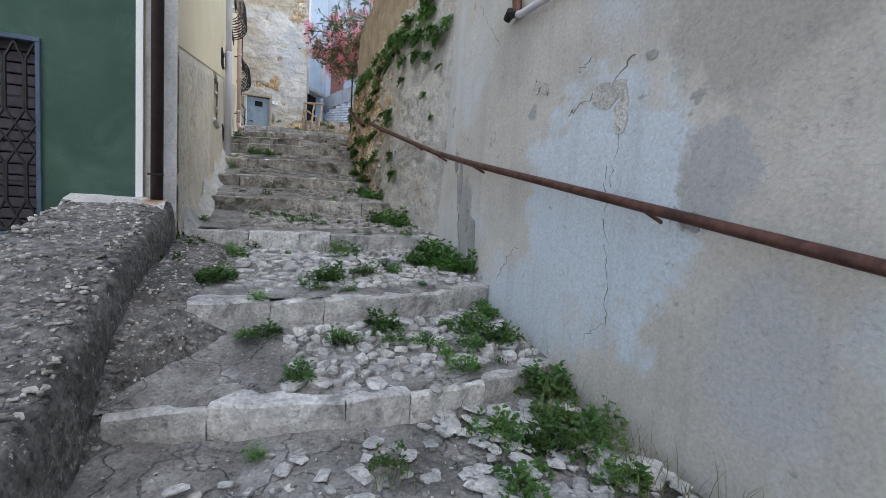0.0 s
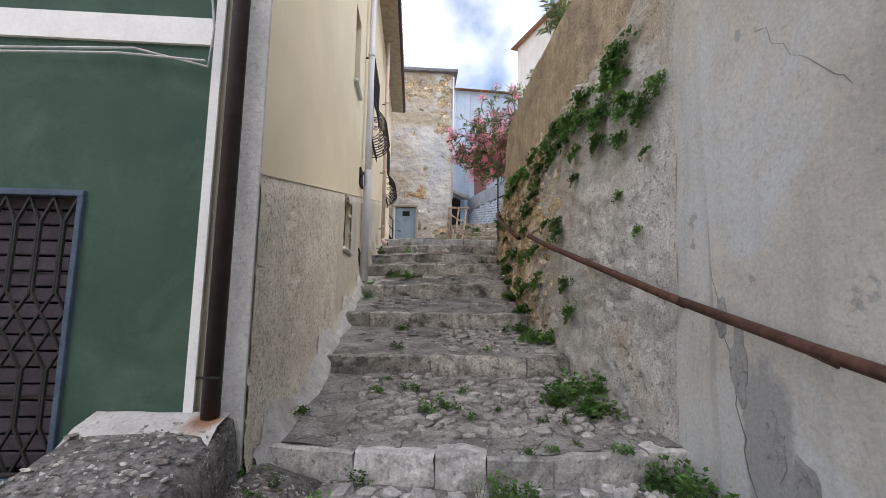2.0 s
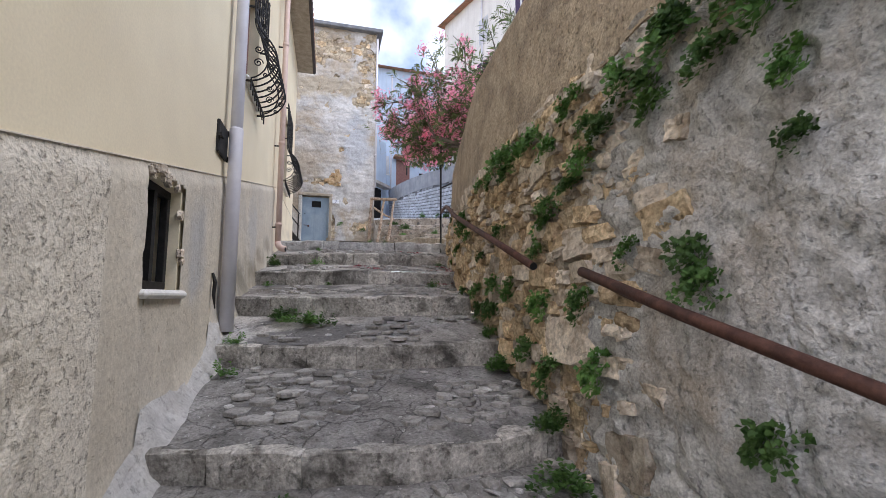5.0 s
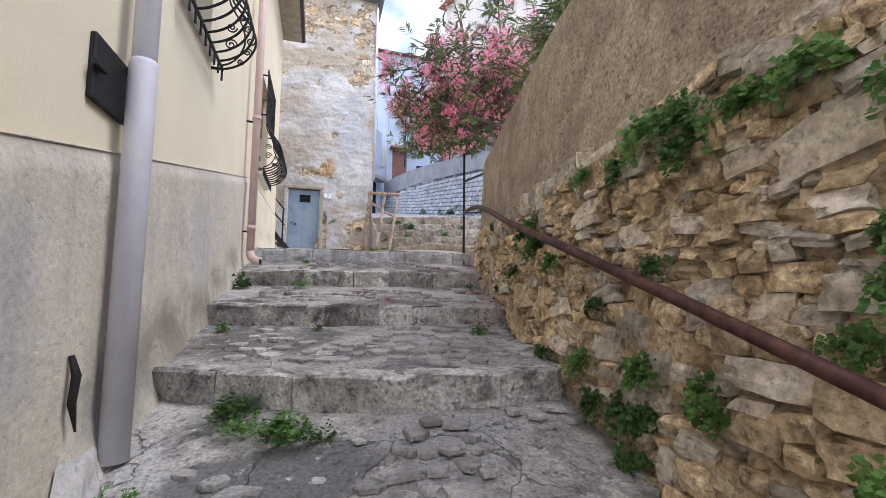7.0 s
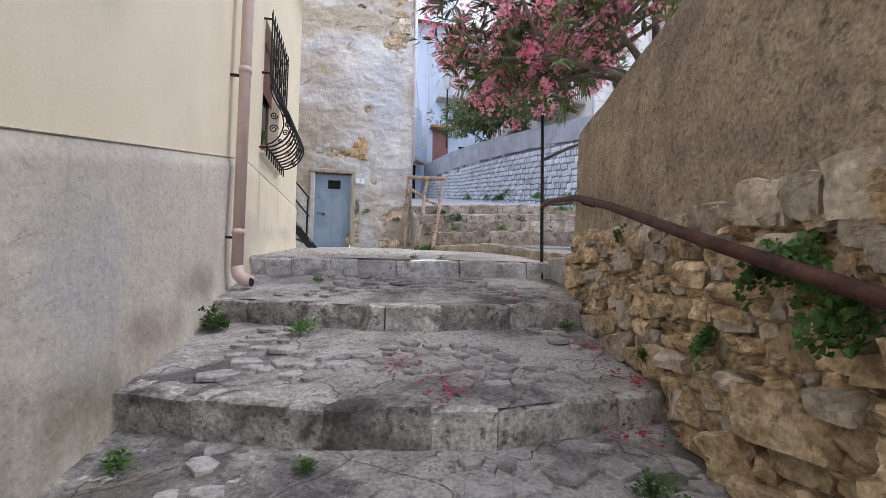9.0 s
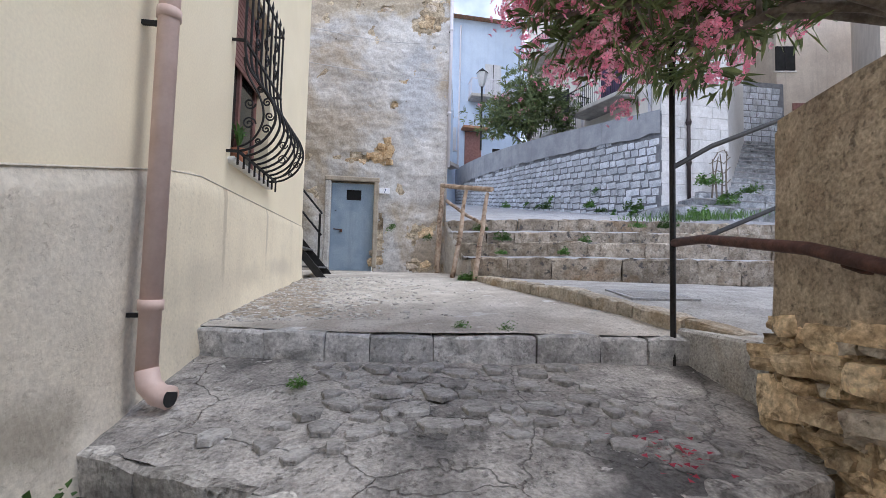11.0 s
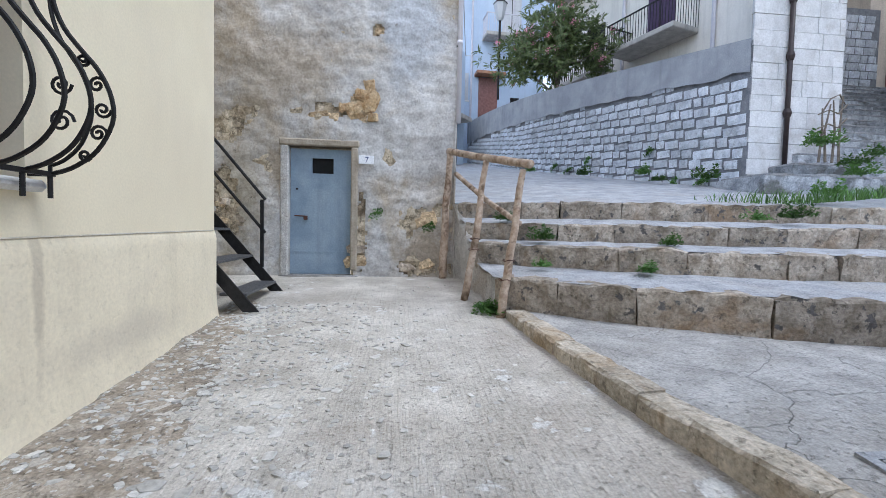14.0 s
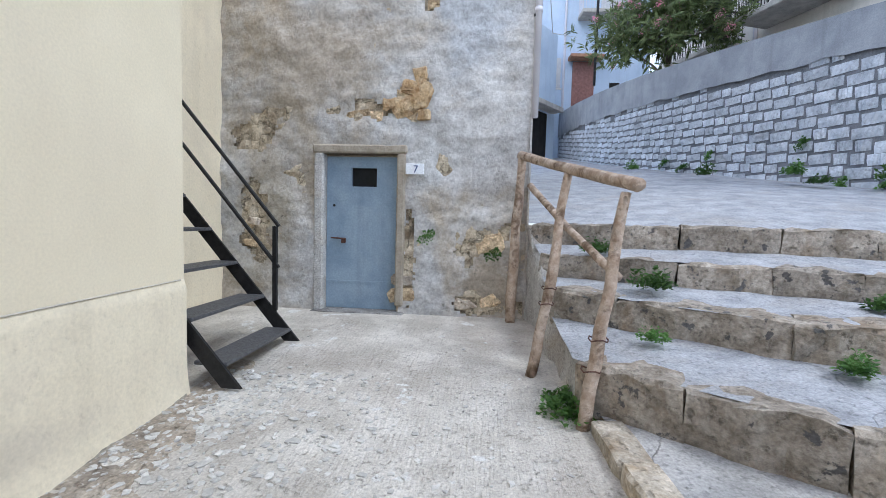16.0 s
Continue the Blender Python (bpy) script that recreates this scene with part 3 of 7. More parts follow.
strip = part("trim_house_corner", B(-1.05, -0.785, 5.165, 5.197, 0.9, 10.0), mat("grey_white_strip", (0.50, 0.49, 0.48), (0.62, 0.61, 0.60), 2.5, 0.92, 0.4, 40, drip=0.35, speck=0.3))
tagged(strip, "grey-white rendered corner strip beside the brown downpipe", "trim", kind="structure")


# unseen wall added behind the camera; it blocks skylight from the risers
back_blocker = part("wall_street_end", B(-9.0, 2.7, -7.0, -6.6, -3.0, 6.5, bevel=0.02), CREAM_BASE)
tagged(back_blocker, "plain cream wall added unseen behind the camera to shade the risers", "wall", kind="structure")

# ---- parapet beside the lower steps ----
def parapet_top(y):
    return lerp([(-1, -0.25), (1.5, 0.25), (2.5, 0.56), (3.4, 0.95), (5.12, 1.36)], y)


bm = bmesh.new()
rows = []
for y in span(0.2, 5.12, 0.07):
    ring = []
    for x, dz in ((-1.66, -2.5), (-1.66, -0.05), (-1.60, 0.0), (-1.45, 0.015), (-1.25, 0.02), (-1.05, 0.015), (-0.90, 0.005), (-0.82, -0.03), (-0.80, -0.10), (-0.78, -0.25), (-0.75, -1.1)):
        z = parapet_top(y) + dz
        ring.append(bm.verts.new((x + 0.02 * wob(x, y, z, 3) + 0.012 * wob(x, y, z, 12), y, z + 0.016 * wob(x, y, 0, 4, 2) + 0.01 * wob(x, y, 0, 15))))
    rows.append(ring)
for a, b in zip(rows, rows[1:]):
    for k in range(len(a) - 1):
        bm.faces.new((a[k], a[k + 1], b[k + 1], b[k]))
bm.faces.new(rows[0])
PEBBLE = mat("pebbly_concrete", (0.105, 0.10, 0.095), (0.24, 0.23, 0.22), 14, 0.95, 1.0, 45, c=(0.10, 0.095, 0.09), cscale=2.2, cut=(0.5, 0.66), spots=((0.46, 0.445, 0.42), 24, 0.62), speck=0.7, grain=0.4)
parapet = part("parapet", bm, PEBBLE, smooth=True)
tagged(parapet, "low weathered concrete parapet full of pebbles", "wall", kind="structure")


# ---- uphill wall: smooth render, rough render, rubble, brown render above ----
def wall_top(y):
    return lerp([(-4, 8.5), (5.4, 8.5), (5.41, 5.85), (9, 5.8), (11.5, 5.62), (14.4, 5.38)], y)


def rubble_top(y):
    return lerp([(5.2, 5.5), (5.7, 5.1), (6.1, 4.72), (6.7, 4.62), (7.4, 4.52), (9.4, 4.38), (11.3, 4.25), (12.2, 4.2), (14.4, 4.25)], y) + 0.09 * wob(y, 0, 0, 2.3)


def lean(y, z):
    """The wall leans back with height."""
    return 0.045 * max(0.0, z - ground_z(2.0, y)) if y > 5 else 0.0


def smooth_right(y, z):
    return (right_face(y) + lean(y, z) + 0.012 * wob(0, y, z, 1.1) + 0.006 * wob(0, y, z, 5), y, z)


HOLES_R = [(1.9, 3.15, 3.15, 4.5)]
house_r = solid("wall_grey_render", span(-4, 5.4, 0.12), span(-1.2, 8.4, 0.16), smooth_right, (0.4, 0, 0), RENDER_GREY, HOLES_R, smooth=False)
tagged(house_r, "smooth grey rendered house wall with patches and cracks", "wall", kind="structure")


def stony(y, z):
    """Outward relief of rough masonry: layered lumps parted by crevices."""
    wy, wz = y + 0.10 * wob(y, z, 0, 2.5, 2), z + 0.07 * wob(y, z, 0, 3.0, 6)
    d, p = noise.voronoi(Vector((wy * 3.3, wz * 5.2, 0.3)))
    gap = min(1.0, (d[1] - d[0]) * 3.2)
    d2, p2 = noise.voronoi(Vector((wy * 9.0, wz * 17.0, 5.0)))
    gap2 = min(1.0, (d2[1] - d2[0]) * 3.0)
    lump = 0.5 + 0.5 * wob(p[0].x, p[0].y, 0, 7.0)
    ledge = 0.012 * wob(y * 3, z * 11, 0, 1.0, 8)
    return (0.075 * math.sqrt(gap) * (0.35 + 0.8 * lump) + 0.022 * gap2 + ledge + 0.02 * wob(0, y, z, 24))


def rough_right(y, t):
    g = ground_z(2.0, y) - 0.2
    top = rubble_top(y)
    z = g + t * (top - g)
    flake = 0.011 * math.floor(2.4 * wob(0, y, z, 1.9, 5) + 1.3 * wob(0, y, z, 6.5, 2))
    pits = max(0.0, wob(0, y * 0.8, z * 1.4, 13, 3) - 0.08) * (0.15 + 1.3 * max(0.0, wob(0, y, z, 1.5, 6)))
    flat = 1.9 * flake + 0.04 * wob(0, y, z, 1.3) + 0.010 * wob(0, y, z, 4.2) + 0.014 * wob(0, y * 0.7, z * 1.5, 22) + 0.022 * wob(0, y, z, 9.0, 4) * max(0.0, 0.4 + wob(0, y, z, 1.1, 8)) + 0.07 * pits
    bare_w = min(1.0, max(0.0, (y - 7.0) / 1.2 + 0.9 * wob(0, y, z, 1.7, 2) + max(0.0, 1.1 - (top - z) * 1.6) * (1 if y > 5.9 else 0)))
    d = flat * (1 - bare_w) + (0.05 + 0.025 * soft_step(7.6, 8.6, y) - stony(y, z)) * bare_w
    return (right_face(y) + lean(y, z) + d * lerp([(5.38, 0.15), (6.0, 1.0)], y), y, z)


rw_a = sheet("wall_rough_render", span(5.38, 8.3, 0.024), span(0, 1, 0.008), rough_right, RENDER_ROUGH)
tagged(rw_a, "rough grey render flaking off a rubble wall", "wall", kind="structure")
rw_b = sheet("wall_rubble_bed", span(8.26, 14.42, 0.024), span(0, 1, 0.009), rough_right, EARTH, smooth=False)
tagged(rw_b, "dirt and lime mortar of the rubble wall", "wall", kind="structure")


def brown(y, t):
    z = rubble_top(y) - 0.05 + t * (wall_top(y) - rubble_top(y) + 0.05)
    return (right_face(y) + lean(y, z) + 0.012 * wob(0, y, z, 1.4) + 0.006 * wob(0, y, z, 8), y, z)


upper_r = solid("wall_brown_render", span(5.41, 14.4, 0.09), span(0, 1, 0.07), brown, (0.45, 0, 0), RENDER_BROWN)
tagged(upper_r, "brown rendered top of the retaining wall with water stains", "wall", kind="structure")
end_r = part("wall_end", B(2.80, 3.6, 13.9, 14.44, 3.3, 5.33, bevel=0.02), RENDER_BROWN)
tagged(end_r, "brown rendered end of the retaining wall", "wall", kind="structure")
low = part("wall_low_block", B(2.88, 4.2, 14.45, 15.42, 3.2, 4.09, bevel=0.02), RENDER_ROUGH)
tagged(low, "low rendered block beside the top step", "wall", kind="structure")
terrace = raw("ground_terrace", [(2.5, 5.4, 5.2), (14, 5.4, 5.2), (14, 14.3, 5.0), (3.2, 14.3, 5.0)], [(0, 1, 2, 3)], EARTH)
tagged(terrace, "garden soil behind the retaining wall", "ground", kind="structure")

# ---- old house with the blue door ----
HOLES_O = [(-0.68, 0.30, 4.47, 6.50)]
BARE = [(0.42, 7.2, 0.32, 0.36), (0.1, 7.05, 0.4, 0.16), (0.46, 5.2, 0.15, 0.8), (-1.55, 6.75, 0.4, 0.3), (-1.6, 5.6, 0.3, 0.5), (1.45, 5.5, 0.35, 0.3), (0.64, 8.3, 0.16, 0.14), (1.5, 4.6, 0.5, 0.16), (0.9, 8.9, 0.2, 0.1), (0.55, 10.6, 0.3, 0.2), (1.5, 10.6, 0.5, 0.7), (1.5, 12.2, 0.7, 0.9), (-0.4, 12.3, 2.0, 0.9)]


def bare(x, z):
    """Above zero where the plaster has fallen."""
    m = max(1 - math.hypot((x - cx) / rx, (z - cz) / rz) for cx, cz, rx, rz in BARE)
    return m + 0.9 * wob(x, 0, z, 2.2, 4) + 0.45 * wob(x, 0, z, 7, 1) - 0.32


def old_face(x, z):
    return (x, 22.235 + 0.03 * wob(x, 0, z, 0.8) + 0.03 * wob(x, 0, z, 4.1) + 0.025 * wob(x, 0, z, 10), z)


def old_plaster(x, z):
    d = 0.05 * wob(x, 0, z, 0.8) + 0.035 * wob(x, 0, z * 1.4, 2.6) + 0.018 * wob(x, 0, z * 1.5, 7) + 0.009 * wob(x, 0, z, 19) - 0.012 * math.floor(1.6 * wob(x, 0, z * 1.3, 1.5, 9) + 0.7 * wob(x, 0, z, 5.5, 3))
    return (x, 22.195 + d + 0.02 * max(0.0, 1 + 2.5 * min(0.0, bare(x, z))), z)


old = solid("wall_old_house", span(-2.1, 1.91, 0.06), span(4.0, 13.1, 0.08), old_face, (0, 0.42, 0), OLD_STONE, HOLES_O)
tagged(old, "tall old house wall of rough stone", "wall", kind="structure")
skin = sheet("wall_old_house_plaster", span(-2.1, 1.93, 0.036), span(4.3, 13.1, 0.036), old_plaster, OLD_GREY, skip=lambda x, z: bare(x, z) > 0 or (-0.70 < x < 0.32 and z < 6.52))
tagged(skin, "grey plaster peeling off in large patches", "wall", kind="structure")
tagged(part("wall_old_house_edge", B(1.912, 1.935, 22.16, 22.6, 4.0, 13.1), OLD_GREY), "plaster edge of the old house corner", "wall", kind="structure")
tagged(part("wall_old_house_side", B(1.45, 1.915, 22.66, 30, 4.0, 13.0), OLD_GREY), "side wall of the old house", "wall", kind="structure")
roof_o = part("roof_old_house", B(-2.6, 2.15, 22.0, 30, 13.1, 13.25, bevel=0.02), JOINT)
tagged(roof_o, "thin grey roof slab of the old house", "roof", kind="structure")

# ---- fan of steps up to the plaza ----
FAN = [
    ([(2.12, 19.45), (2.29, 18.24), (2.40, 17.4), (2.55, 16.5), (2.85, 15.3)], 4.45, 0.15),
    ([(2.06, 19.72), (2.9, 19.05), (3.6, 18.65), (5.5, 17.9), (9, 17.2)], 4.77, 0.26),
    ([(2.03, 20.8), (2.45, 20.5), (2.9, 20.1), (3.7, 19.6), (5.2, 19.1), (9, 18.5)], 5.09, 0.24),
    ([(2.0, 21.45), (2.6, 21.2), (4.5, 20.4), (6, 20.0), (9.5, 19.4)], 5.37, 0.22),
    ([(1.96, 22.0), (2.6, 21.7), (4.8, 21.0), (8, 20.6), (10.5, 20.4)], 5.70, 0.22),
]


def plaza_z(x, y):
    return 5.68 + 0.175 * max(0.0, y - lerp(FAN[4][0], x))


for i in range(1, 5):
    pts, top, riser = FAN[i]
    step = empty("fan_step", (0, 0, 0), "broad curved stone step with pale worn tread", "step", "fan steps", "structure")
    lay_noses(step, pts, top, riser, rng, FANSTONE, depth=0.4, x_from=pts[0][0], longer=1.3, rough=2.3)
    if i < 4:
        nx, tz, rz = FAN[i + 1]
        sheet("tread", span(pts[0][0], 9.0, 0.12), span(0, 1, 0.08), lambda x, t: (x, lerp(pts, x) + 0.06 + t * (lerp(nx, x) + 0.1 - lerp(pts, x)), top - 0.012 + t * max(0.02, tz - rz - top) + 0.02 * wob(x, t, 0, 3)), RAMP, step)


def kerb_z(y):
    return lerp([(14.5, 4.05), (15.4, 4.16), (15.9, 4.23), (16.7, 4.34), (19.5, 4.46)], y)


KERB = [(14.9, 3.02), (15.4, 2.93), (15.9, 2.78), (16.7, 2.50), (17.4, 2.37), (18.3, 2.25), (19.5, 2.13)]
plat = sheet("floor_side_platform", span(0, 1, 0.02), span(0, 1, 0.05), lambda t, s: ((lambda y: (lerp(KERB, y) + 0.10 + s * 5, y, kerb_z(y) - 0.022 + 0.05 * s + 0.012 * wob(s * 5, y, 0, 2)))(14.6 + t * 5.2)), mat("side_platform_cement", (0.32, 0.312, 0.297), (0.455, 0.444, 0.425), 3.0, 0.92, 0.7, 50, c=(0.30, 0.285, 0.26), cscale=1.0, cut=(0.5, 0.7), speck=0.4, crack=(1.0, 0.006, 0.3), grain=0.26))
tagged(plat, "pale cement side platform with a manhole", "landing", kind="structure")
kerb = empty("kerb", (0, 0, 0), "pale stone kerb curving beside the landing", "kerb", kind="structure")
kp = KERB
y = 14.95
while y < 19.4:
    w = min(rng.uniform(0.35, 0.7), 19.5 - y)
    x0, x1 = lerp(kp, y), lerp(kp, y + w)
    ob = part("kerb_stone", block(math.hypot(w, x1 - x0) - 0.012, 0.2, 0.30, rng), KERBSTONE, kerb)
    ob.matrix_basis = pose((x0 + x1) / 2, y + w / 2, kerb_z(y + w / 2) + rng.uniform(-0.004, 0.01), 0, math.degrees(math.atan((kerb_z(y + w) - kerb_z(y)) / w)), math.degrees(math.atan2(w, x1 - x0)) - 180)
    y += w
plaza = sheet("ground_plaza", span(1.93, 16, 0.3), span(0, 1, 0.02), lambda x, t: (x, lerp(FAN[4][0], x) + 0.08 + t * (48 - lerp(FAN[4][0], x)), plaza_z(x, lerp(FAN[4][0], x) + t * (48 - lerp(FAN[4][0], x))) + 0.02 * wob(x, t * 20, 0, 1.2)), RAMP)
tagged(plaza, "sloping pale cement ramp above the steps", "ground", kind="structure")

# side wall under the log fence
bm = bmesh.new()
rows = []
for k in range(26):
    t = k / 25
    x, y = 2.14 + (1.95 - 2.14) * t + 0.03 * wob(t * 9, 0, 0, 1) - 0.08 * max(0.0, t - 0.85) / 0.15, 19.6 + 2.78 * t
    ring = []
    for s in range(9):
        z = 4.2 + ((4.75 if y < 20.78 else 5.06 if y < 21.43 else 5.34 if y < 21.98 else 5.66) - 4.2) * s / 8
        ring.append(bm.verts.new((x + 0.05 * wob(x, y, z, 3.5) + 0.025 * wob(x, y, z, 10), y, z)))
    ring.append(bm.verts.new((x + 0.2, y, z)))
    rows.append(ring)
for a, b in zip(rows, rows[1:]):
    for k in range(len(a) - 1):
        bm.faces.new((a[k], a[k + 1], b[k + 1], b[k]))
side = part("wall_stair_side", bm, RENDER_ROUGH, smooth=True)
tagged(side, "rough stone side wall of the fan steps", "wall", kind="structure")

# ---- far stone wall and ashlar corner ----
SW0, SW1 = Vector((8.45, 23.95)), Vector((4.9, 41.0))


def sw_at(s):
    """Along the far wall: bowed towards the ramp."""
    p = SW0.lerp(SW1, s)
    return p + Vector((-0.9, -0.2)) * math.sin(math.pi * s)


def sw_top(s):
    return 9.42 + (11.35 - 9.42) * s


def sw_mid(s):
    return 8.65 + (10.1 - 8.65) * s


def sw_face(s, t):
    p = sw_at(s)
    z0 = plaza_z(p.x, p.y) - 0.4
    return (p.x, p.y, z0 + t * (sw_top(s) - z0))


sw = solid("wall_far_terrace", span(0, 1, 0.03), span(0, 1, 0.1), sw_face, (0.5, 0.2, 0), JOINT)
tagged(sw, "long retaining wall with grey rendered top over white stone blocks", "wall", kind="structure")
CORN_JOINT = mat("pale_joint", (0.47, 0.475, 0.48), (0.55, 0.555, 0.56), 5, 0.95, 0.3, 40)
bm = bmesh.new()
foot = [bm.verts.new((x, y, 5.0)) for x, y in ((8.5, 24.0), (10.6, 24.0), (16.5, 30.0), (13.4, 29.7))]
head = [bm.verts.new((v.co.x, v.co.y, 16.0)) for v in foot]
for k in range(4):
    bm.faces.new((foot[k], foot[(k + 1) % 4], head[(k + 1) % 4], head[k]))
bm.faces.new(head)
corner = part("wall_ashlar_corner", bm, CORN_JOINT)
tagged(corner, "pale ashlar house corner", "wall", kind="structure")

# ---- upper stair ----
up = empty("upper_stair", (0, 0, 0), "long upper flight of worn bluish grey stone steps", "stairs", kind="structure")
for k in range(-1, 15):
    y, z = 23.3 + 0.475 * k, 6.76 + 0.293 * k
    xl = (7.9, 8.95, 9.5)[k + 1] if k < 2 else 10.4 + (y - 24) * 0.983
    x = xl
    while x < xl + 9:
        w_ = rng.uniform(0.7, 1.5)
        st = part("step", block(w_ - 0.012, 1.3, 0.5 if k < 14 else 0.4, rng, 1.6), UPSTONE, up)
        st.matrix_basis = pose(x + w_ / 2, y + 0.02 + rng.uniform(-0.02, 0.02), z - 0.03 + rng.uniform(-0.012, 0.012))
        # paler slab on each step: the lit edge over the riser, put in by colour
        part("nosing", block(w_ - 0.02, 1.2, 0.05, rng, 1.0), RAMP, st, "worn nosing, paler as the lit edge of the tread").matrix_basis = pose(0, -0.02, 0.03)
        x += w_

# the hill side below everything
base = raw("ground", [(-400, -400, -3), (400, -400, -3), (400, 400, -3), (-400, 400, -3)], [(0, 1, 2, 3)], EARTH)
tagged(base, "hillside ground", "ground", kind="structure")

# ---- pebbly ramp beside the lower steps, cement fillet along the house, pebbly strip of the landing ----
def ramp_z(x, y):
    return lerp([(1.2, -0.02), (2.3, 0.10), (2.62, 0.24), (3.0, 0.44), (3.5, 0.69), (5.3, 0.97)], y) + 0.035 - 0.25 * soft_step(lerp([(2.2, -1.1), (2.9, -0.8), (3.4, -0.5), (5.3, -0.6)], y) + 0.15 * wob(0, y, 0, 1.2), lerp([(2.2, -0.75), (2.9, -0.45), (3.4, -0.05), (5.3, 0.0)], y), x) + 0.03 * wob(x, y, 0, 4) + 0.02 * wob(x, y, 0, 14)


ramp_l = sheet("ground_pebbly_ramp", span(-0.86, 0.05, 0.05), span(1.2, 5.35, 0.05), lambda x, y: (x, y, ramp_z(x, y)), PEBBLE)
tagged(ramp_l, "dark pebbly concrete slope beside the parapet", "ground", kind="structure")
FILLET = mat("pale_cement_fillet", (0.43, 0.42, 0.405), (0.56, 0.55, 0.53), 4, 0.9, 0.6, 45, c=(0.36, 0.335, 0.30), cscale=2.0, cut=(0.5, 0.68), speck=0.3, blobs=(((-0.93, 5.0, 0), (0.12, 0.14, 0), (0.30, 0.16, 0.09), 0.7),))
fil = sheet("trim_cement_fillet", span(5.3, 10.9, 0.05), span(0, 1, 0.1), lambda y, t: ((lambda w_: (-0.76 + t * w_ + 0.02 * wob(0, y, t, 4), y, ground_z(-0.7, y) + 0.02 + (1 - t) ** 2 * (0.08 + 0.04 * wob(y, 0, 0, 1.5)) - 0.05 * t + 0.10 * soft_step(0.2, 1, 1 - (min(abs(y - nose_y(k, -0.8)) for k in range(10)))) * (1 - t)))(lerp([(5.3, 0.13), (9.2, 0.15), (10.2, 0.16), (10.6, 0.05), (10.9, 0.02)], y) + 0.06 * wob(y, 3, 0, 1.1))), FILLET)
tagged(fil, "pale smeared cement fillet along the house foot", "trim", kind="structure")
peb = sheet("floor_pebbly_strip", span(0, 1, 0.03), span(15.95, 20.4, 0.06), lambda t, y: ((lambda x: (x, y, landing_z(x, y) + 0.006 - 0.02 * soft_step(0.45, 1.0, t) - 0.02 * soft_step(16.15, 15.95, y) + 0.008 * wob(x, y, 0, 16) + 0.012 * wob(x, y, 0, 5)))(-0.8 + t * (lerp([(15.7, 1.5), (17, 1.25), (19, 0.7), (20.4, 0.3)], y) + 0.35 * wob(0, y, 0, 1.5) + 0.2 * wob(0, y, 3, 5)))), mat("pebbly_landing", (0.285, 0.24, 0.185), (0.44, 0.385, 0.315), 7, 0.95, 0.9, 50, c=(0.18, 0.155, 0.13), cscale=2.0, cut=(0.5, 0.7), spots=((0.52, 0.5, 0.47), 20, 0.6), speck=0.5, grain=0.3))
tagged(peb, "darker pebbly concrete strip along the house", "landing", kind="structure")

# ---- handrail of rusty pipe ----
def rail_thing(name, pts, legs, r, material, label):
    th = empty(name, (0, 0, 0), label, "handrail")
    part("pipe", R(pts, r, 10), material, th, smooth=True)
    for p, q in legs:
        part("bracket", R([p, (p[0] * 0.7 + q[0] * 0.3, p[1], p[2] - 0.025), q], 0.012, 6), material, th)
    return th


def hr_z(y):
    return lerp([(-2, 0.42), (0.82, 1.2), (4.07, 1.88), (5.2, 2.13), (8.04, 2.99)], y)


for ys, legs in (((-1.8, 0.0, 0.82, 2.4, 4.07, 5.03), (1.9, 4.1)), ((5.075, 5.2, 6.4, 7.3, 8.04), (5.3, 6.0, 7.8))):
    rail_thing("handrail", [(right_face(y) - 0.13, y, hr_z(y)) for y in ys], [((right_face(y) - 0.13, y, hr_z(y) - 0.02), (right_face(y) + 0.05, y, hr_z(y) - 0.10)) for y in legs], 0.031, RUST, "rusty iron pipe handrail fixed to the wall")
pb = [(1.83, 8.75, 3.07), (1.85, 9.5, 3.33), (1.92, 10.6, 3.68), (2.1, 11.9, 4.05), (2.35, 13.1, 4.4), (2.55, 14.0, 4.62), (2.72, 14.9, 4.74), (2.77, 15.27, 4.74)]
rail_thing("handrail", pb, [((1.85, 9.4, 3.28), (2.1, 9.4, 3.2)), ((2.05, 11.6, 3.94), (2.35, 11.6, 3.88)), ((2.5, 13.8, 4.54), (2.8, 13.8, 4.5))], 0.032, RUST, "dark rusty iron pipe handrail ending at a post")
mouth = part("pipe_mouth", R([(1.8297, 8.742, 3.0675), (1.83, 8.75, 3.07)], 0.03, 12), DARK, [o for o in scene.objects if o.name.startswith("handrail")][-1], "black disc as the shade in the open pipe end")
post = empty("railing_post", (2.77, 15.29, 3.9), "tall black iron post with two sloping rails", "railing")
part("post", R([(0, 0, -0.1), (0, 0, 3.3)], 0.022, 8), IRON, post)
part("upper_rail", R([(0, 0, 1.42), (0.45, 0.15, 1.66), (1.5, 0.5, 2.1)], 0.02, 8), IRON, post)
part("lower_rail", R([(0, 0, 0.86), (0.35, 0.12, 0.90), (1.5, 0.5, 1.3)], 0.02, 8), IRON, post)


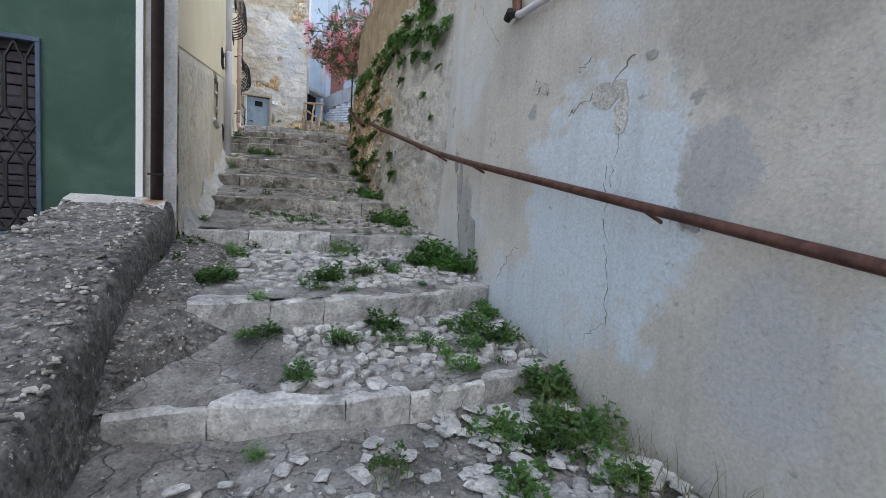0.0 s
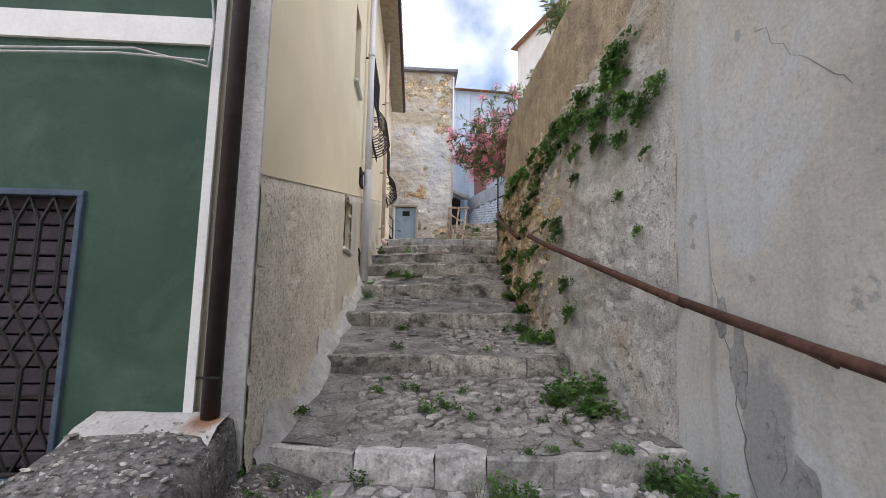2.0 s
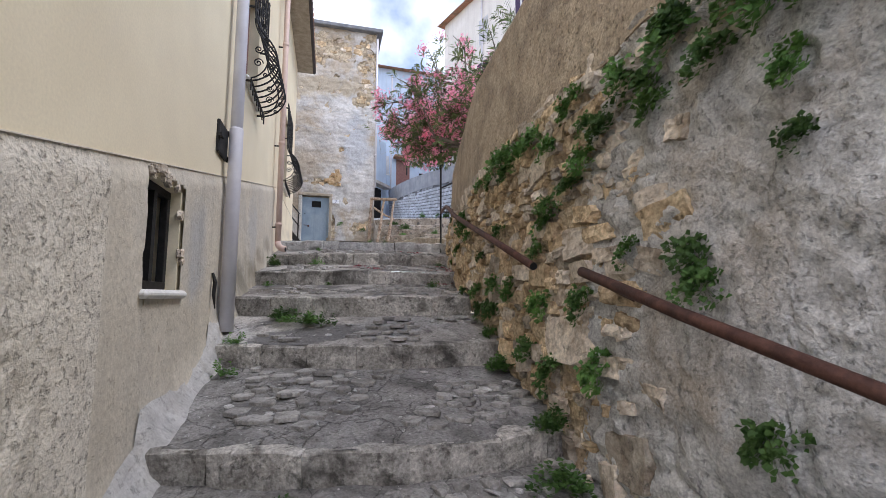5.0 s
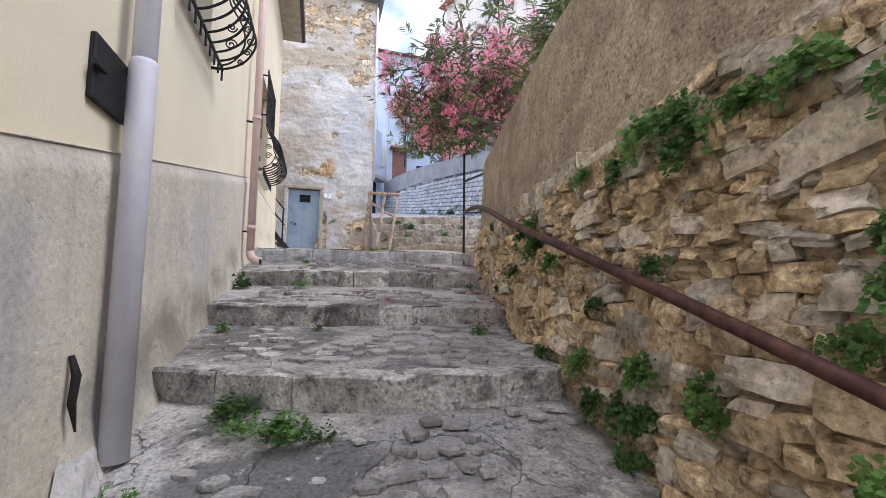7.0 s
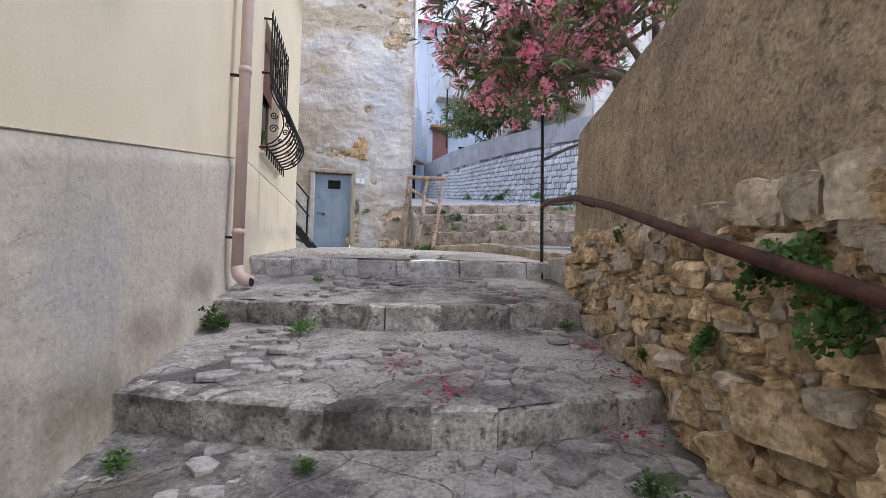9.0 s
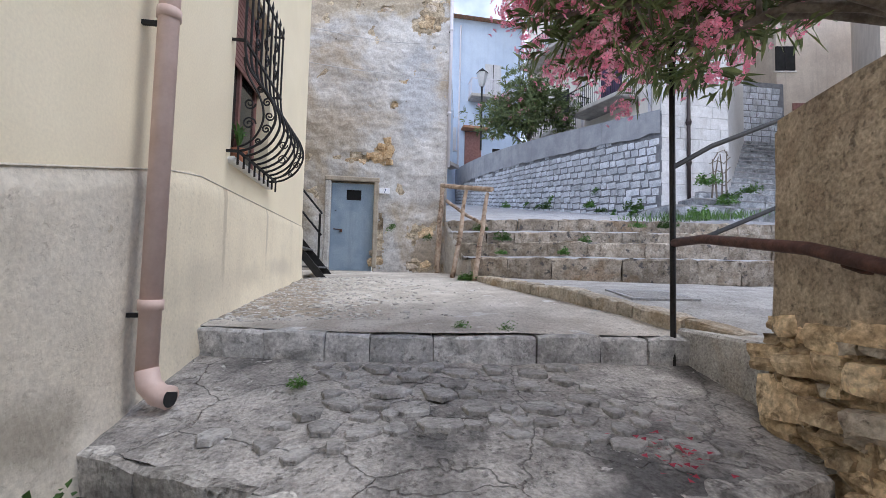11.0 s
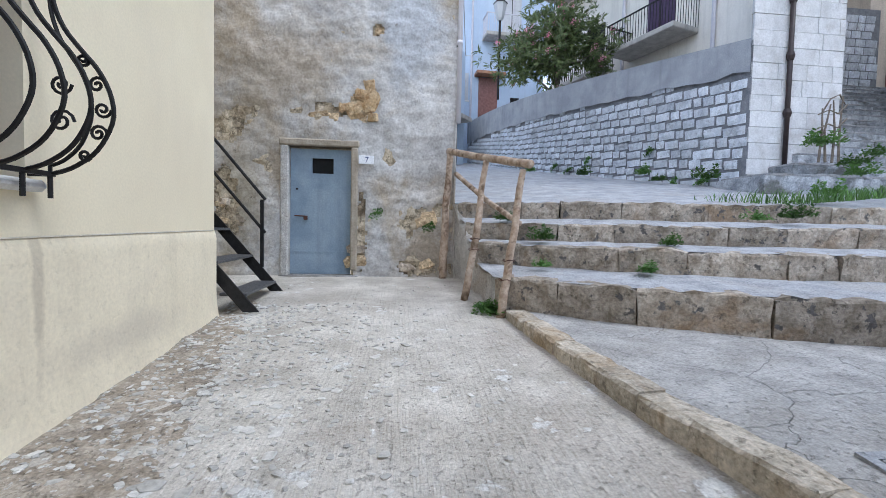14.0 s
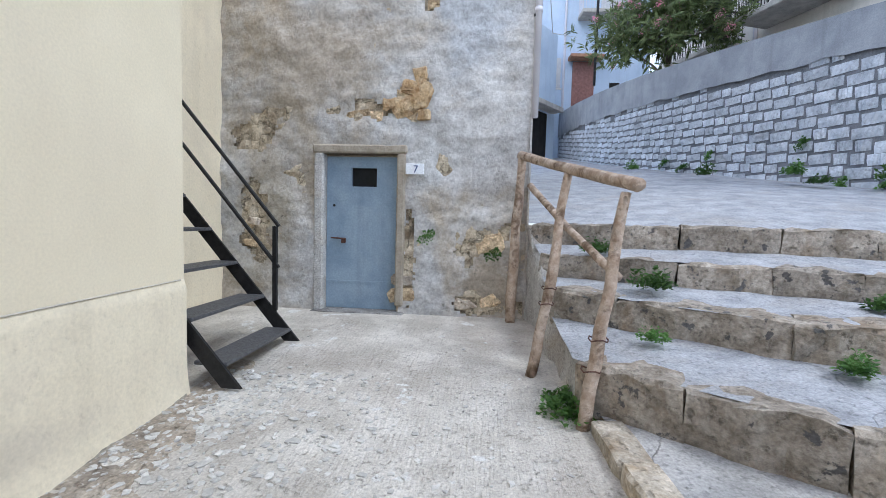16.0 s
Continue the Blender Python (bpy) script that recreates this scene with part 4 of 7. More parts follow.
# ---- downpipes ----
def downpipe(x, y, z0, z1, r, material, label, collars, elbow=False, wall_x=-0.8):
    th = empty("downpipe", (x, y, z0), label, "downpipe")
    part("pipe", R([(0, 0, 0), (0, 0, z1 - z0)], r, 14), material, th, smooth=True)
    for z in collars:
        part("collar", R([(0, 0, z - z0 - 0.03), (0, 0, z - z0 + 0.03)], r * 1.16, 14), material, th, smooth=True)
        part("clamp", B(wall_x - x, 0, -0.012, 0.012, z - z0 - 0.07, z - z0 - 0.045), IRON, th)
    if elbow:
        part("elbow", R([(0, 0, 0.02), (0.02, -0.01, -0.06), (0.08, -0.03, -0.11), (0.15, -0.05, -0.12)], [r * 1.1, r * 1.12, r * 1.12, r * 1.15], 14), material, th, smooth=True)
        # black disc painted as the shade in the outlet
        part("mouth", R([(0.152, -0.051, -0.12), (0.154, -0.0515, -0.12)], r * 0.95, 14), DARK, th)
    return th


downpipe(-0.93, 5.04, 1.37, 9.6, 0.054, BROWN_PIPE, "dark brown painted metal downpipe with a rusty foot", (6.5,), wall_x=-0.98)
strap = part("pipe_strap", B(-1.0, -0.86, 4.975, 4.99, 1.60, 1.615, bevel=0.003), IRON)
tagged(strap, "dark iron strap holding the brown downpipe", "bracket")
downpipe(-0.68, 10.62, 2.50, 9.9, 0.062, WHITE_PIPE, "grey-white plastic downpipe with a thick lower sleeve", (7.0,), wall_x=-0.8)
sleeve_of = [o for o in scene.objects if o.name.startswith("downpipe")][-1]
part("sleeve", R([(0, 0, -0.02), (0, 0, 2.1), (0, 0, 2.12)], [0.070, 0.070, 0.063], 16), WHITE_PIPE, sleeve_of, smooth=True)
downpipe(-0.66, 14.82, 3.88, 9.9, 0.055, PINK_PIPE, "pinkish copper downpipe with a bent outlet", (4.25, 5.9, 8.0), True)
downpipe(1.955, 22.165, 6.95, 12.9, 0.04, WHITE_PIPE, "thin white drain pipe on the old house corner", (8.2, 10.2), wall_x=1.9)
sk = part("cable_stub", R([(-0.76, 10.30, 3.06), (-0.735, 10.30, 2.97), (-0.74, 10.29, 2.85), (-0.73, 10.32, 2.72)], [0.012, 0.02, 0.018, 0.005], 7), IRON)
tagged(sk, "frayed black cable end hanging from the wall", "cable")


# ---- windows ----
GLASS = bpy.data.materials.new("window_glass")
GLASS.use_nodes = True
gp = GLASS.node_tree.nodes["Principled BSDF"]
gp.inputs["Base Color"].default_value = (0.03, 0.04, 0.04, 1)
gp.inputs["Roughness"].default_value, gp.inputs["Specular IOR Level"].default_value = 0.06, 0.8
BROWNWOOD = mat("red_brown_wood", (0.19, 0.085, 0.07), (0.27, 0.13, 0.11), 9, 0.5, 0.1, 50, spec=0.4)
BLIND = mat("dark_blind", (0.058, 0.048, 0.060), (0.082, 0.070, 0.086), 12, 0.55, 0.05, 60)
BLUEFRAME = mat("blue_grey_frame", (0.045, 0.07, 0.11), (0.07, 0.10, 0.15), 9, 0.5, 0.05, 60)
MARBLE = mat("white_marble", (0.66, 0.65, 0.62), (0.76, 0.75, 0.72), 4, 0.5, 0.05, 40, drip=0.25)

w = empty("window_1", (-2.44, 5.12, 1.86), "barred window with dark slatted blind behind a diamond lattice grille", "window", kind="structure")
W, Hh = 0.61, 0.88
for x0, x1, z0, z1 in ((-W, W, Hh - 0.04, Hh), (-W, W, -Hh, -Hh + 0.04), (-W, -W + 0.035, -Hh + 0.04, Hh - 0.04), (W - 0.035, W, -Hh + 0.04, Hh - 0.04)):
    part("window_frame", B(x0, x1, -0.03, 0.06, z0, z1, bevel=0.004), BLUEFRAME, w)
for k in range(17):
    z = -Hh + 0.1 + k * 0.1
    part("slat", B(-W + 0.05, W - 0.05, 0.10, 0.135, z - 0.044, z + 0.044, bevel=0.006), BLIND, w)
part("backing", B(-W, W, 0.2, 0.24, -Hh, Hh), DARK, w)
gr = part("grille", R([(-W + 0.05, -0.02, -Hh + 0.06), (W - 0.05, -0.02, -Hh + 0.06)], 0.012, 6), IRON, w, "black lattice security grille")
ZIG = ((0.0, 1), (0.09, 0), (0.36, 0), (0.43, 1), (0.50, 0), (0.57, 1), (0.64, 0), (0.84, 0), (0.92, 1), (1.0, 0))
for k in range(8):
    x = -W + 0.11 + k * 0.142
    for side in (-1, 1):
        part("lattice_bar", R([(x + side * (0.071 if out else 0.007), 0.0, Hh - 0.05 - (2 * Hh - 0.1) * q) for q, out in ZIG], 0.0125, 5), IRON, gr)
for q in (0.30, 0.72):
    part("lattice_tie", B(-W + 0.05, W - 0.05, 0.008, 0.016, Hh - 2 * Hh * q - 0.008, Hh - 2 * Hh * q + 0.008), IRON, gr)
part("window_sill", B(-W - 0.06, W + 0.06, -0.07, 0.1, -Hh - 0.06, -Hh, bevel=0.01), MARBLE, w, "thin white stone sill")


def side_window(name, y0, y1, z0, z1, label, depth=0.2, frame_mat=BROWNWOOD, sill=True, shutter=0.0, mullion=True, glazed=True):
    """A window in the cream wall, set back in its opening."""
    w = empty(name, (-0.8, (y0 + y1) / 2, (z0 + z1) / 2), label, "window", kind="structure")
    a, b = (y1 - y0) / 2, (z1 - z0) / 2
    for p0, p1, q0, q1 in ((-a, a, b - 0.06, b), (-a, a, -b, -b + 0.06), (-a, -a + 0.06, -b + 0.06, b - 0.06), (a - 0.06, a, -b + 0.06, b - 0.06)):
        part("window_frame", B(-depth - 0.05, -depth, p0, p1, q0, q1, bevel=0.004), frame_mat, w)
    if mullion:
        part("window_frame", B(-depth - 0.04, -depth + 0.01, -0.03, 0.03, -b + 0.06, b - 0.06), frame_mat, w)
    if glazed:
        part("pane", B(-depth - 0.03, -depth - 0.02, -a + 0.05, a - 0.05, -b + 0.05, b - 0.05), GLASS, w)
    # black panel close behind the frame, in place of an unlit room
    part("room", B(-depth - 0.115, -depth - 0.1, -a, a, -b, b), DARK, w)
    if shutter:
        k, z = 0, b - 0.05
        while z > b - shutter * 2 * b:
            part("slat", B(-depth + 0.02, -depth + 0.035, -a, a, z - 0.05, z - 0.004, bevel=0.004), BROWNWOOD, w)
            z -= 0.052
    if sill:
        part("window_sill", B(-depth, 0.07, -a - 0.06, a + 0.06, -b - 0.06, -b, bevel=0.022), MARBLE, w, "white marble sill")
    return w


side_window("window_2", 8.72, 9.38, 2.88, 3.62, "small dark cellar window with a crumbling edge", 0.07, IRON, True, glazed=False)
side_window("window_3", 9.22, 9.85, 5.75, 7.1, "narrow upper window with white stone sill", 0.15, BROWNWOOD, True)
side_window("window_4", 11.5, 12.5, 5.65, 7.2, "upper window behind a bulging iron grille", 0.15)
side_window("window_5", 16.3, 17.5, 5.46, 7.3, "window with brown shutter half lowered behind a bulging iron grille", 0.15, BROWNWOOD, True, 0.45)


curtain = sheet("curtain", span(16.95, 17.42, 0.02), [5.6, 6.4, 7.2], lambda y, z: (-1.0 + 0.012 * math.sin(y * 70), y, z), mat("pale_curtain", (0.50, 0.50, 0.47), (0.58, 0.58, 0.55), 6, 0.9, 0.1, 60))
tagged(curtain, "pale drawn curtain behind the grilled window", "curtain")


def spiral(c, r, turns, ax, flip=1):
    """A scroll in the plane of z and ax."""
    pts = []
    n = int(turns * 12)
    for k in range(n + 1):
        a, q = flip * turns * 2 * math.pi * k / n, r * (1 - 0.85 * k / n)
        d = Vector(ax) * math.cos(a) * q + Vector((0, 0, 1)) * math.sin(a) * q
        pts.append(Vector(c) + d)
    return pts


def belly_grille(y0, y1, z0, z1, belly, label):
    """Wrought iron window grille that bulges at the foot."""
    g = empty("window_grille", (-0.8, (y0 + y1) / 2, z0), label, "window grille")
    a = (y1 - y0) / 2
    hh = z1 - z0
    prof = [(0.10, 0.0), (0.20, 0.03), (0.31, 0.10), (0.38, 0.19), (0.42, 0.30), (0.40, 0.42), (0.34, 0.53), (0.26, 0.62), (0.18, 0.72), (0.13, 0.84), (0.11, 1.0)]
    prof = [(0.10 + (x - 0.10) * belly / 0.32, z) for x, z in prof]
    fine = []
    for p0, p1, p2, p3 in zip([prof[0]] + prof, prof, prof[1:], prof[2:] + [prof[-1]]):
        for q in (0.0, 0.33, 0.67):
            fine.append(tuple(0.5 * (2 * b_ + (c_ - a_) * q + (2 * a_ - 5 * b_ + 4 * c_ - d_) * q * q + (3 * b_ - a_ - 3 * c_ + d_) * q ** 3) for a_, b_, c_, d_ in zip(p0, p1, p2, p3)))
    prof = fine + [prof[-1]]
    n = max(7, int(2 * a / 0.155))
    for k in range(n + 1):
        y = -a + 2 * a * k / n
        part("bar", R([(0.10, y, -0.12)] + [(x, y, z) for x, z in prof] + [(0.11, y, hh)], 0.0115, 6), IRON, g)
        part("spear_tip", R([(0.11, y, hh), (0.11, y, hh + 0.05), (0.11, y, hh + 0.12)], [0.009, 0.016, 0.002], 6), IRON, g)
    for z, x in ((0.0, 0.10), (1.0, 0.11), (hh - 0.02, 0.11)):
        part("cross_bar", B(x - 0.008, x + 0.012, -a - 0.02, a + 0.02, z - 0.012, z + 0.012), IRON, g)
        for s in (-1, 1):
            part("wall_tie", B(-0.04, x, s * a - 0.008, s * a + 0.008, z - 0.012, z + 0.012), IRON, g)
    for s in (-1, 1):
        inner = [(0.10 + (x - 0.10) * 0.66, s * a, 0.04 + z * 0.9) for x, z in prof if z < 0.9]
        part("side_rail", R([(0.10, s * a, 0.0)] + inner, 0.010, 5), IRON, g)
        for k, zc in enumerate((0.10, 0.21, 0.33, 0.45, 0.57)):
            xo = 0.10 + 0.83 * (lerp([(z, x) for x, z in prof], zc) - 0.10)
            part("scroll", R(spiral((xo, s * a, zc), 0.042 if k % 4 else 0.032, 1.5, (1, 0, 0), 1 if k % 2 else -1), 0.008, 5), IRON, g)
        for zc, r, f in ((0.26, 0.075, 1), (0.44, 0.065, -1)):
            part("scroll", R(spiral((0.17, s * a * 0.97, zc), r * 0.8, 1.6, (1, 0, 0), f), 0.008, 5), IRON, g)
    for yy in (-a * 0.5, 0.0, a * 0.5):
        for z, f in ((1.14, 1), (1.30, -1), (1.46, 1)):
            if z < hh - 0.08:
                part("scroll", R(spiral((0.115, yy + 0.03 * f, z), 0.075, 1.5, (0, 1, 0), f), 0.009, 5), IRON, g)
    return g


belly_grille(11.42, 12.58, 5.55, 7.3, 0.30, "black wrought iron window grille with a bulging foot and scrolls")
belly_grille(16.2, 17.52, 5.49, 7.25, 0.30, "large black wrought iron window grille with scrolls and spear tips")
# small iron shutter
sh = empty("meter_shutter", (-0.8, 10.49, 4.43), "small dark iron shutter with a latch", "shutter")
part("leaf", B(0, 0.03, -0.19, 0.19, -0.165, 0.165, bevel=0.006), IRON, sh)
part("latch", B(0.035, 0.06, -0.23, -0.12, -0.02, 0.02, bevel=0.004), IRON, sh)
for z in (-0.14, 0.14):
    part("hinge", R([(0.03, 0.19, z - 0.03), (0.03, 0.19, z + 0.03)], 0.012, 6), IRON, sh)

# flower pot behind the large grille
pot = empty("flower_pot", (-0.88, 16.75, 5.5), "terracotta pot with a strappy green plant on the sill", "flower pot")
TERRA = mat("terracotta", (0.42, 0.17, 0.09), (0.50, 0.22, 0.13), 8, 0.85, 0.1, 50)
part("pot", R([(0, 0, 0), (0, 0, 0.12), (0, 0, 0.121), (0, 0, 0.15)], [0.055, 0.075, 0.085, 0.085], 14), TERRA, pot)
bm = bmesh.new()
for k in range(16):
    a = k * 2.4
    L = rng.uniform(0.15, 0.32)
    c = Vector((math.cos(a), math.sin(a), 0)) * 0.4
    pts = [Vector((0, 0, 0.14)), Vector((c.x * L * 0.35, c.y * L * 0.8, 0.14 + L * 0.7)), Vector((c.x * L * 0.7, c.y * L * 1.8, 0.14 + L * 0.75))]
    sd = Vector((-math.sin(a), math.cos(a), 0)) * 0.012
    v = [bm.verts.new(p + sd * s * q) for p, q in zip(pts, (0.7, 1.2, 0.1)) for s in (-1, 1)]
    bm.faces.new((v[0], v[1], v[3], v[2]))
    bm.faces.new((v[2], v[3], v[5], v[4]))
part("leaves", bm, LEAF, pot)

# ---- blue door with its number ----
door = empty("door_1", (-0.19, 22.3, 4.47), "blue-grey painted sheet metal door, closed, with a small square hatch", "door", kind="structure")
bm = solid("leaf", [-0.47, 0.47], [0.03, 2.0], lambda x, z: (x, 0.0, z), (0, 0.04, 0), BLUE_DOOR, [(-0.14, 0.19, 1.62, 1.86)], door)
# the shade behind the hatch is a black panel
part("hatch", B(-0.16, 0.21, 0.06, 0.08, 1.60, 1.88), DARK, door, "black panel as the shade inside the empty hatch")
for z in (0.38, 1.45):
    part("seam", B(-0.47, 0.47, -0.006, 0.0, z - 0.012, z + 0.012), BLUE_DOOR, door)
bt = part("bolt", R([(-0.40, -0.03, 0.95), (-0.20, -0.03, 0.94)], 0.011, 6), RUST, door, "rusty sliding bolt")
part("padlock", B(-0.26, -0.20, -0.045, -0.015, 0.885, 0.945, bevel=0.006), RUST, bt)
part("screw", R([(-0.37, -0.008, 1.37), (-0.37, 0.0, 1.37)], 0.018, 8), IRON, door)
for x0, x1, z0, z1, mt in ((-0.60, -0.475, 0, 2.03, RENDER_ROUGH), (0.475, 0.58, 0.1, 2.03, TIMBER)):
    part("jamb", B(x0, x1, -0.13, 0.03, z0, z1, bevel=0.02), mt, door)
part("lintel", B(-0.62, 0.6, -0.13, 0.05, 2.03, 2.14, bevel=0.02), TIMBER, door, "cracked pale timber lintel")
part("threshold", B(-0.6, 0.6, -0.22, 0.1, -0.06, 0.025, bevel=0.012), MORTAR, door)
plate = empty("house_number", (0.52, 22.135, 6.31), "white enamel house number plate with a blue 7", "sign")
part("plate", B(-0.115, 0.115, -0.008, 0.008, -0.065, 0.065, bevel=0.003), mat("white_enamel", (0.78, 0.80, 0.84), (0.8, 0.82, 0.85), 3, 0.3, 0), plate)
fc = bpy.data.curves.new("digit", "FONT")
fc.body, fc.size, fc.extrude, fc.align_x = "7", 0.13, 0.001, "CENTER"
fc.materials.append(mat("blue_enamel", (0.02, 0.05, 0.16), (0.03, 0.06, 0.18), 3, 0.4, 0))
dg = new("digit", fc)
dg.parent = plate
dg.matrix_basis = pose(0.01, -0.010, -0.047, 90, 0, 0)
# exposed masonry where plaster fell off, around the door
chips = empty("exposed_masonry", (0, 22.2, 4.5), "yellow and brown stones laid bare by fallen plaster", "masonry", kind="structure")


def chunk(r, flat=1.0):
    """An irregular stone about one unit across."""
    bm = bmesh.new()
    box(bm, -0.5, 0.5, -0.5, 0.5, -0.5 * flat, 0.5 * flat, bevel=0.17)
    for v in bm.verts:
        v.co += Vector((r.uniform(-1, 1), r.uniform(-1, 1), r.uniform(-1, 1) * flat)) * 0.12
        v.co *= 1 + r.uniform(-0.07, 0.07)
    return bm


STONES = [mesh_of("stone", chunk(rng), STONE_Y) for k in range(10)]
STONES_G = [mesh_of("stone", chunk(rng), STONE_G) for k in range(10)]
COBBLES = [mesh_of("cobble", chunk(rng, 0.7), LIME) for k in range(12)]


def stone(parent, me, at, size, turn):
    ob = new("stone", me)
    ob.parent = parent
    ob.matrix_basis = pose(*at, *turn) @ Matrix.Diagonal((*size, 1))
    return ob


for cx, cz, rx, rz in BARE:
    for k in range(int(8 + 40 * rx * rz)):
        x, z = cx + rng.uniform(-1.2, 1.2) * rx, cz + rng.uniform(-1.2, 1.2) * rz
        if bare(x, z) < 0.03 or not 4.5 < z < 12.9 or not -2.0 < x < 1.85 or (-0.85 < x < 0.5 and z < 6.7 and abs(x - 0.42) > 0.1):
            continue
        a = rng.uniform(0.12, 0.34)
        stone(chips, rng.choice(STONES if rng.random() < 0.6 else STONES_G), (x, 0.055 + rng.uniform(-0.01, 0.02), z - 4.5), (a, 0.09, a * rng.uniform(0.45, 0.75)), (rng.uniform(-8, 8), rng.uniform(-15, 15), rng.uniform(-8, 8)))

OCHRE = mat("ochre_stone", (0.43, 0.30, 0.16), (0.57, 0.44, 0.28), 7, 0.95, 1.0, 30, c=(0.25, 0.14, 0.06), cscale=5, cut=(0.5, 0.66), speck=0.5, grain=0.3)
for x, z, a, b in ((0.36, 7.08, 0.30, 0.22), (0.58, 7.22, 0.22, 0.34), (0.42, 7.32, 0.24, 0.18), (0.56, 7.48, 0.16, 0.18), (0.18, 7.12, 0.18, 0.14), (0.62, 6.98, 0.16, 0.14)):
    stone(chips, mesh_of("stone", chunk(rng), OCHRE), (x, 0.03, z - 4.5), (a, 0.13, b), (rng.uniform(-6, 6), rng.uniform(-20, 20), rng.uniform(-6, 6)))

# ---- iron stair in the recess ----
st = empty("iron_stair", (-0.47, 20.38, 4.36), "steep black steel stair with checker plate treads", "stairs")
run, rise = 0.282, 0.332
for y in (-0.57, 0.57):
    bm = bmesh.new()
    v = [bm.verts.new((x, y + dy, z)) for dy in (-0.012, 0.012) for x, z in ((0.09, 0.0), (-0.07, 0.0), (-2.11, 2.40), (-1.95, 2.40))]
    for f in ((0, 1, 2, 3), (7, 6, 5, 4), (0, 4, 5, 1), (1, 5, 6, 2), (2, 6, 7, 3), (3, 7, 4, 0)):
        bm.faces.new([v[q] for q in f])
    part("stringer", bm, IRON, st)
for k in range(6):
    x, z = -0.06 - k * run, 0.19 + k * rise
    part("tread", B(x - 0.25, x + 0.02, -0.555, 0.555, z - 0.03, z, bevel=0.004), mat("checker_plate", (0.10, 0.10, 0.105), (0.15, 0.15, 0.155), 40, 0.5, 0.5, 90, metal=0.4), st, "grey checker plate tread")
part("newel", B(-0.24, -0.20, 0.55, 0.59, 0.36, 1.22), IRON, st)
for dz in (1.22, 0.80):
    part("rail", R([(-0.18, 0.57, dz), (-1.9, 0.57, dz + 2.05)], 0.02, 8), IRON, st)
part("newel", B(-1.75, -1.71, 0.55, 0.59, 2.0, 3.0), IRON, st)

# ---- log fence ----
fn = empty("log_fence", (1.97, 20.6, 4.4), "rustic fence of peeled crooked logs tied with wire", "fence")


def log(name, pts, r0, r1):
    n = len(pts)
    fine = []
    for k in range(17):
        t = k / 16 * (n - 1)
        i = min(n - 2, int(t))
        p = Vector(pts[i]).lerp(Vector(pts[i + 1]), t - i)
        fine.append(p + Vector((wob(p.x, p.y, p.z, 4, 1), wob(p.x, p.y, p.z, 4, 5), 0)) * 0.014)
    return part(name, rod(bmesh.new(), fine, [0.86 * r0 + 0.86 * (r1 - r0) * k / 16 * (1 + 0.1 * wob(k, 0, 0, 1.3)) for k in range(17)], 9, wob=0.22), WOOD, fn, smooth=True)


log("post", [(-0.22, 1.40, 0.0), (-0.20, 1.42, 1.1), (-0.15, 1.40, 2.05)], 0.075, 0.06)
log("post", [(-0.12, -0.22, 0.0), (0.02, -0.16, 0.9), (0.14, 0.0, 1.72)], 0.055, 0.045)
log("post", [(0.13, -1.03, -0.05), (0.24, -1.0, 0.7), (0.36, -0.93, 1.50)], 0.055, 0.04)
log("top_rail", [(-0.16, 1.45, 2.08), (0.12, 0.1, 1.78), (0.40, -1.05, 1.54)], 0.06, 0.052)
log("middle_rail", [(-0.05, 1.4, 1.72), (0.2, 0.2, 1.25), (0.36, -0.86, 0.94)], 0.045, 0.035)
for z, x, y in ((0.62, -0.02, -0.19), (0.75, 0.0, -0.18), (0.35, 0.17, -1.02), (0.55, 0.21, -1.01)):
    part("wire_tie", R([(x + 0.062 * math.cos(a), y + 0.062 * math.sin(a), z + 0.01 * math.sin(3 * a)) for a in np.linspace(0, 6.2, 11)], 0.005, 5), RUST, fn)

# ---- manhole, pole and gate of the upper stair ----
mh = empty("manhole_cover", (3.36, 16.5, 4.305), "square concrete-framed iron manhole cover", "manhole cover")
mh.location.z = 4.31
mh.rotation_euler = (math.atan(0.12), 0, 0)
part("cover", B(-0.3, 0.3, -0.22, 0.22, -0.01, 0.004, bevel=0.002), mat("dull_iron", (0.34, 0.335, 0.325), (0.43, 0.425, 0.415), 12, 0.6, 0.6, 60, metal=0.3), mh)
for a in ((-0.36, 0.36, -0.28, -0.23), (-0.36, 0.36, 0.23, 0.28), (-0.36, -0.31, -0.23, 0.23), (0.31, 0.36, -0.23, 0.23)):
    part("rim", B(*a, -0.02, 0.002), RAMP, mh)
for k in range(9):
    part("rib", B(-0.29, 0.29, -0.205 + k * 0.05, -0.185 + k * 0.05, 0.002, 0.007), MATS["dull_iron"], mh)
for k in range(12):
    part("rib", B(-0.285 + k * 0.05, -0.27 + k * 0.05, -0.21, 0.21, 0.002, 0.006), MATS["dull_iron"], mh)
bp = empty("drain_pipe", (9.26, 23.88, 6.75), "dark brown iron drain pipe on the ashlar corner", "drain pipe")
part("pipe", R([(0, 0, -0.25), (0, 0, 3.75)], 0.05, 10), BROWN_PIPE, bp, smooth=True)
for z in (1.15, 2.35, 3.55):
    part("collar", R([(0, 0, z - 0.09), (0, 0, z), (0, 0, z + 0.09)], [0.062, 0.085, 0.062], 10), BROWN_PIPE, bp)
part("hopper", R([(0, 0, 3.7), (0, 0, 3.82), (0, 0, 4.05)], [0.06, 0.12, 0.15], 10), BROWN_PIPE, bp, "rusty hopper head")
gt = empty("branch_gate", (9.72, 23.55, 6.9), "crooked gate of bare branches beside the upper stair", "gate")
gt.scale = (0.9, 0.9, 0.72)
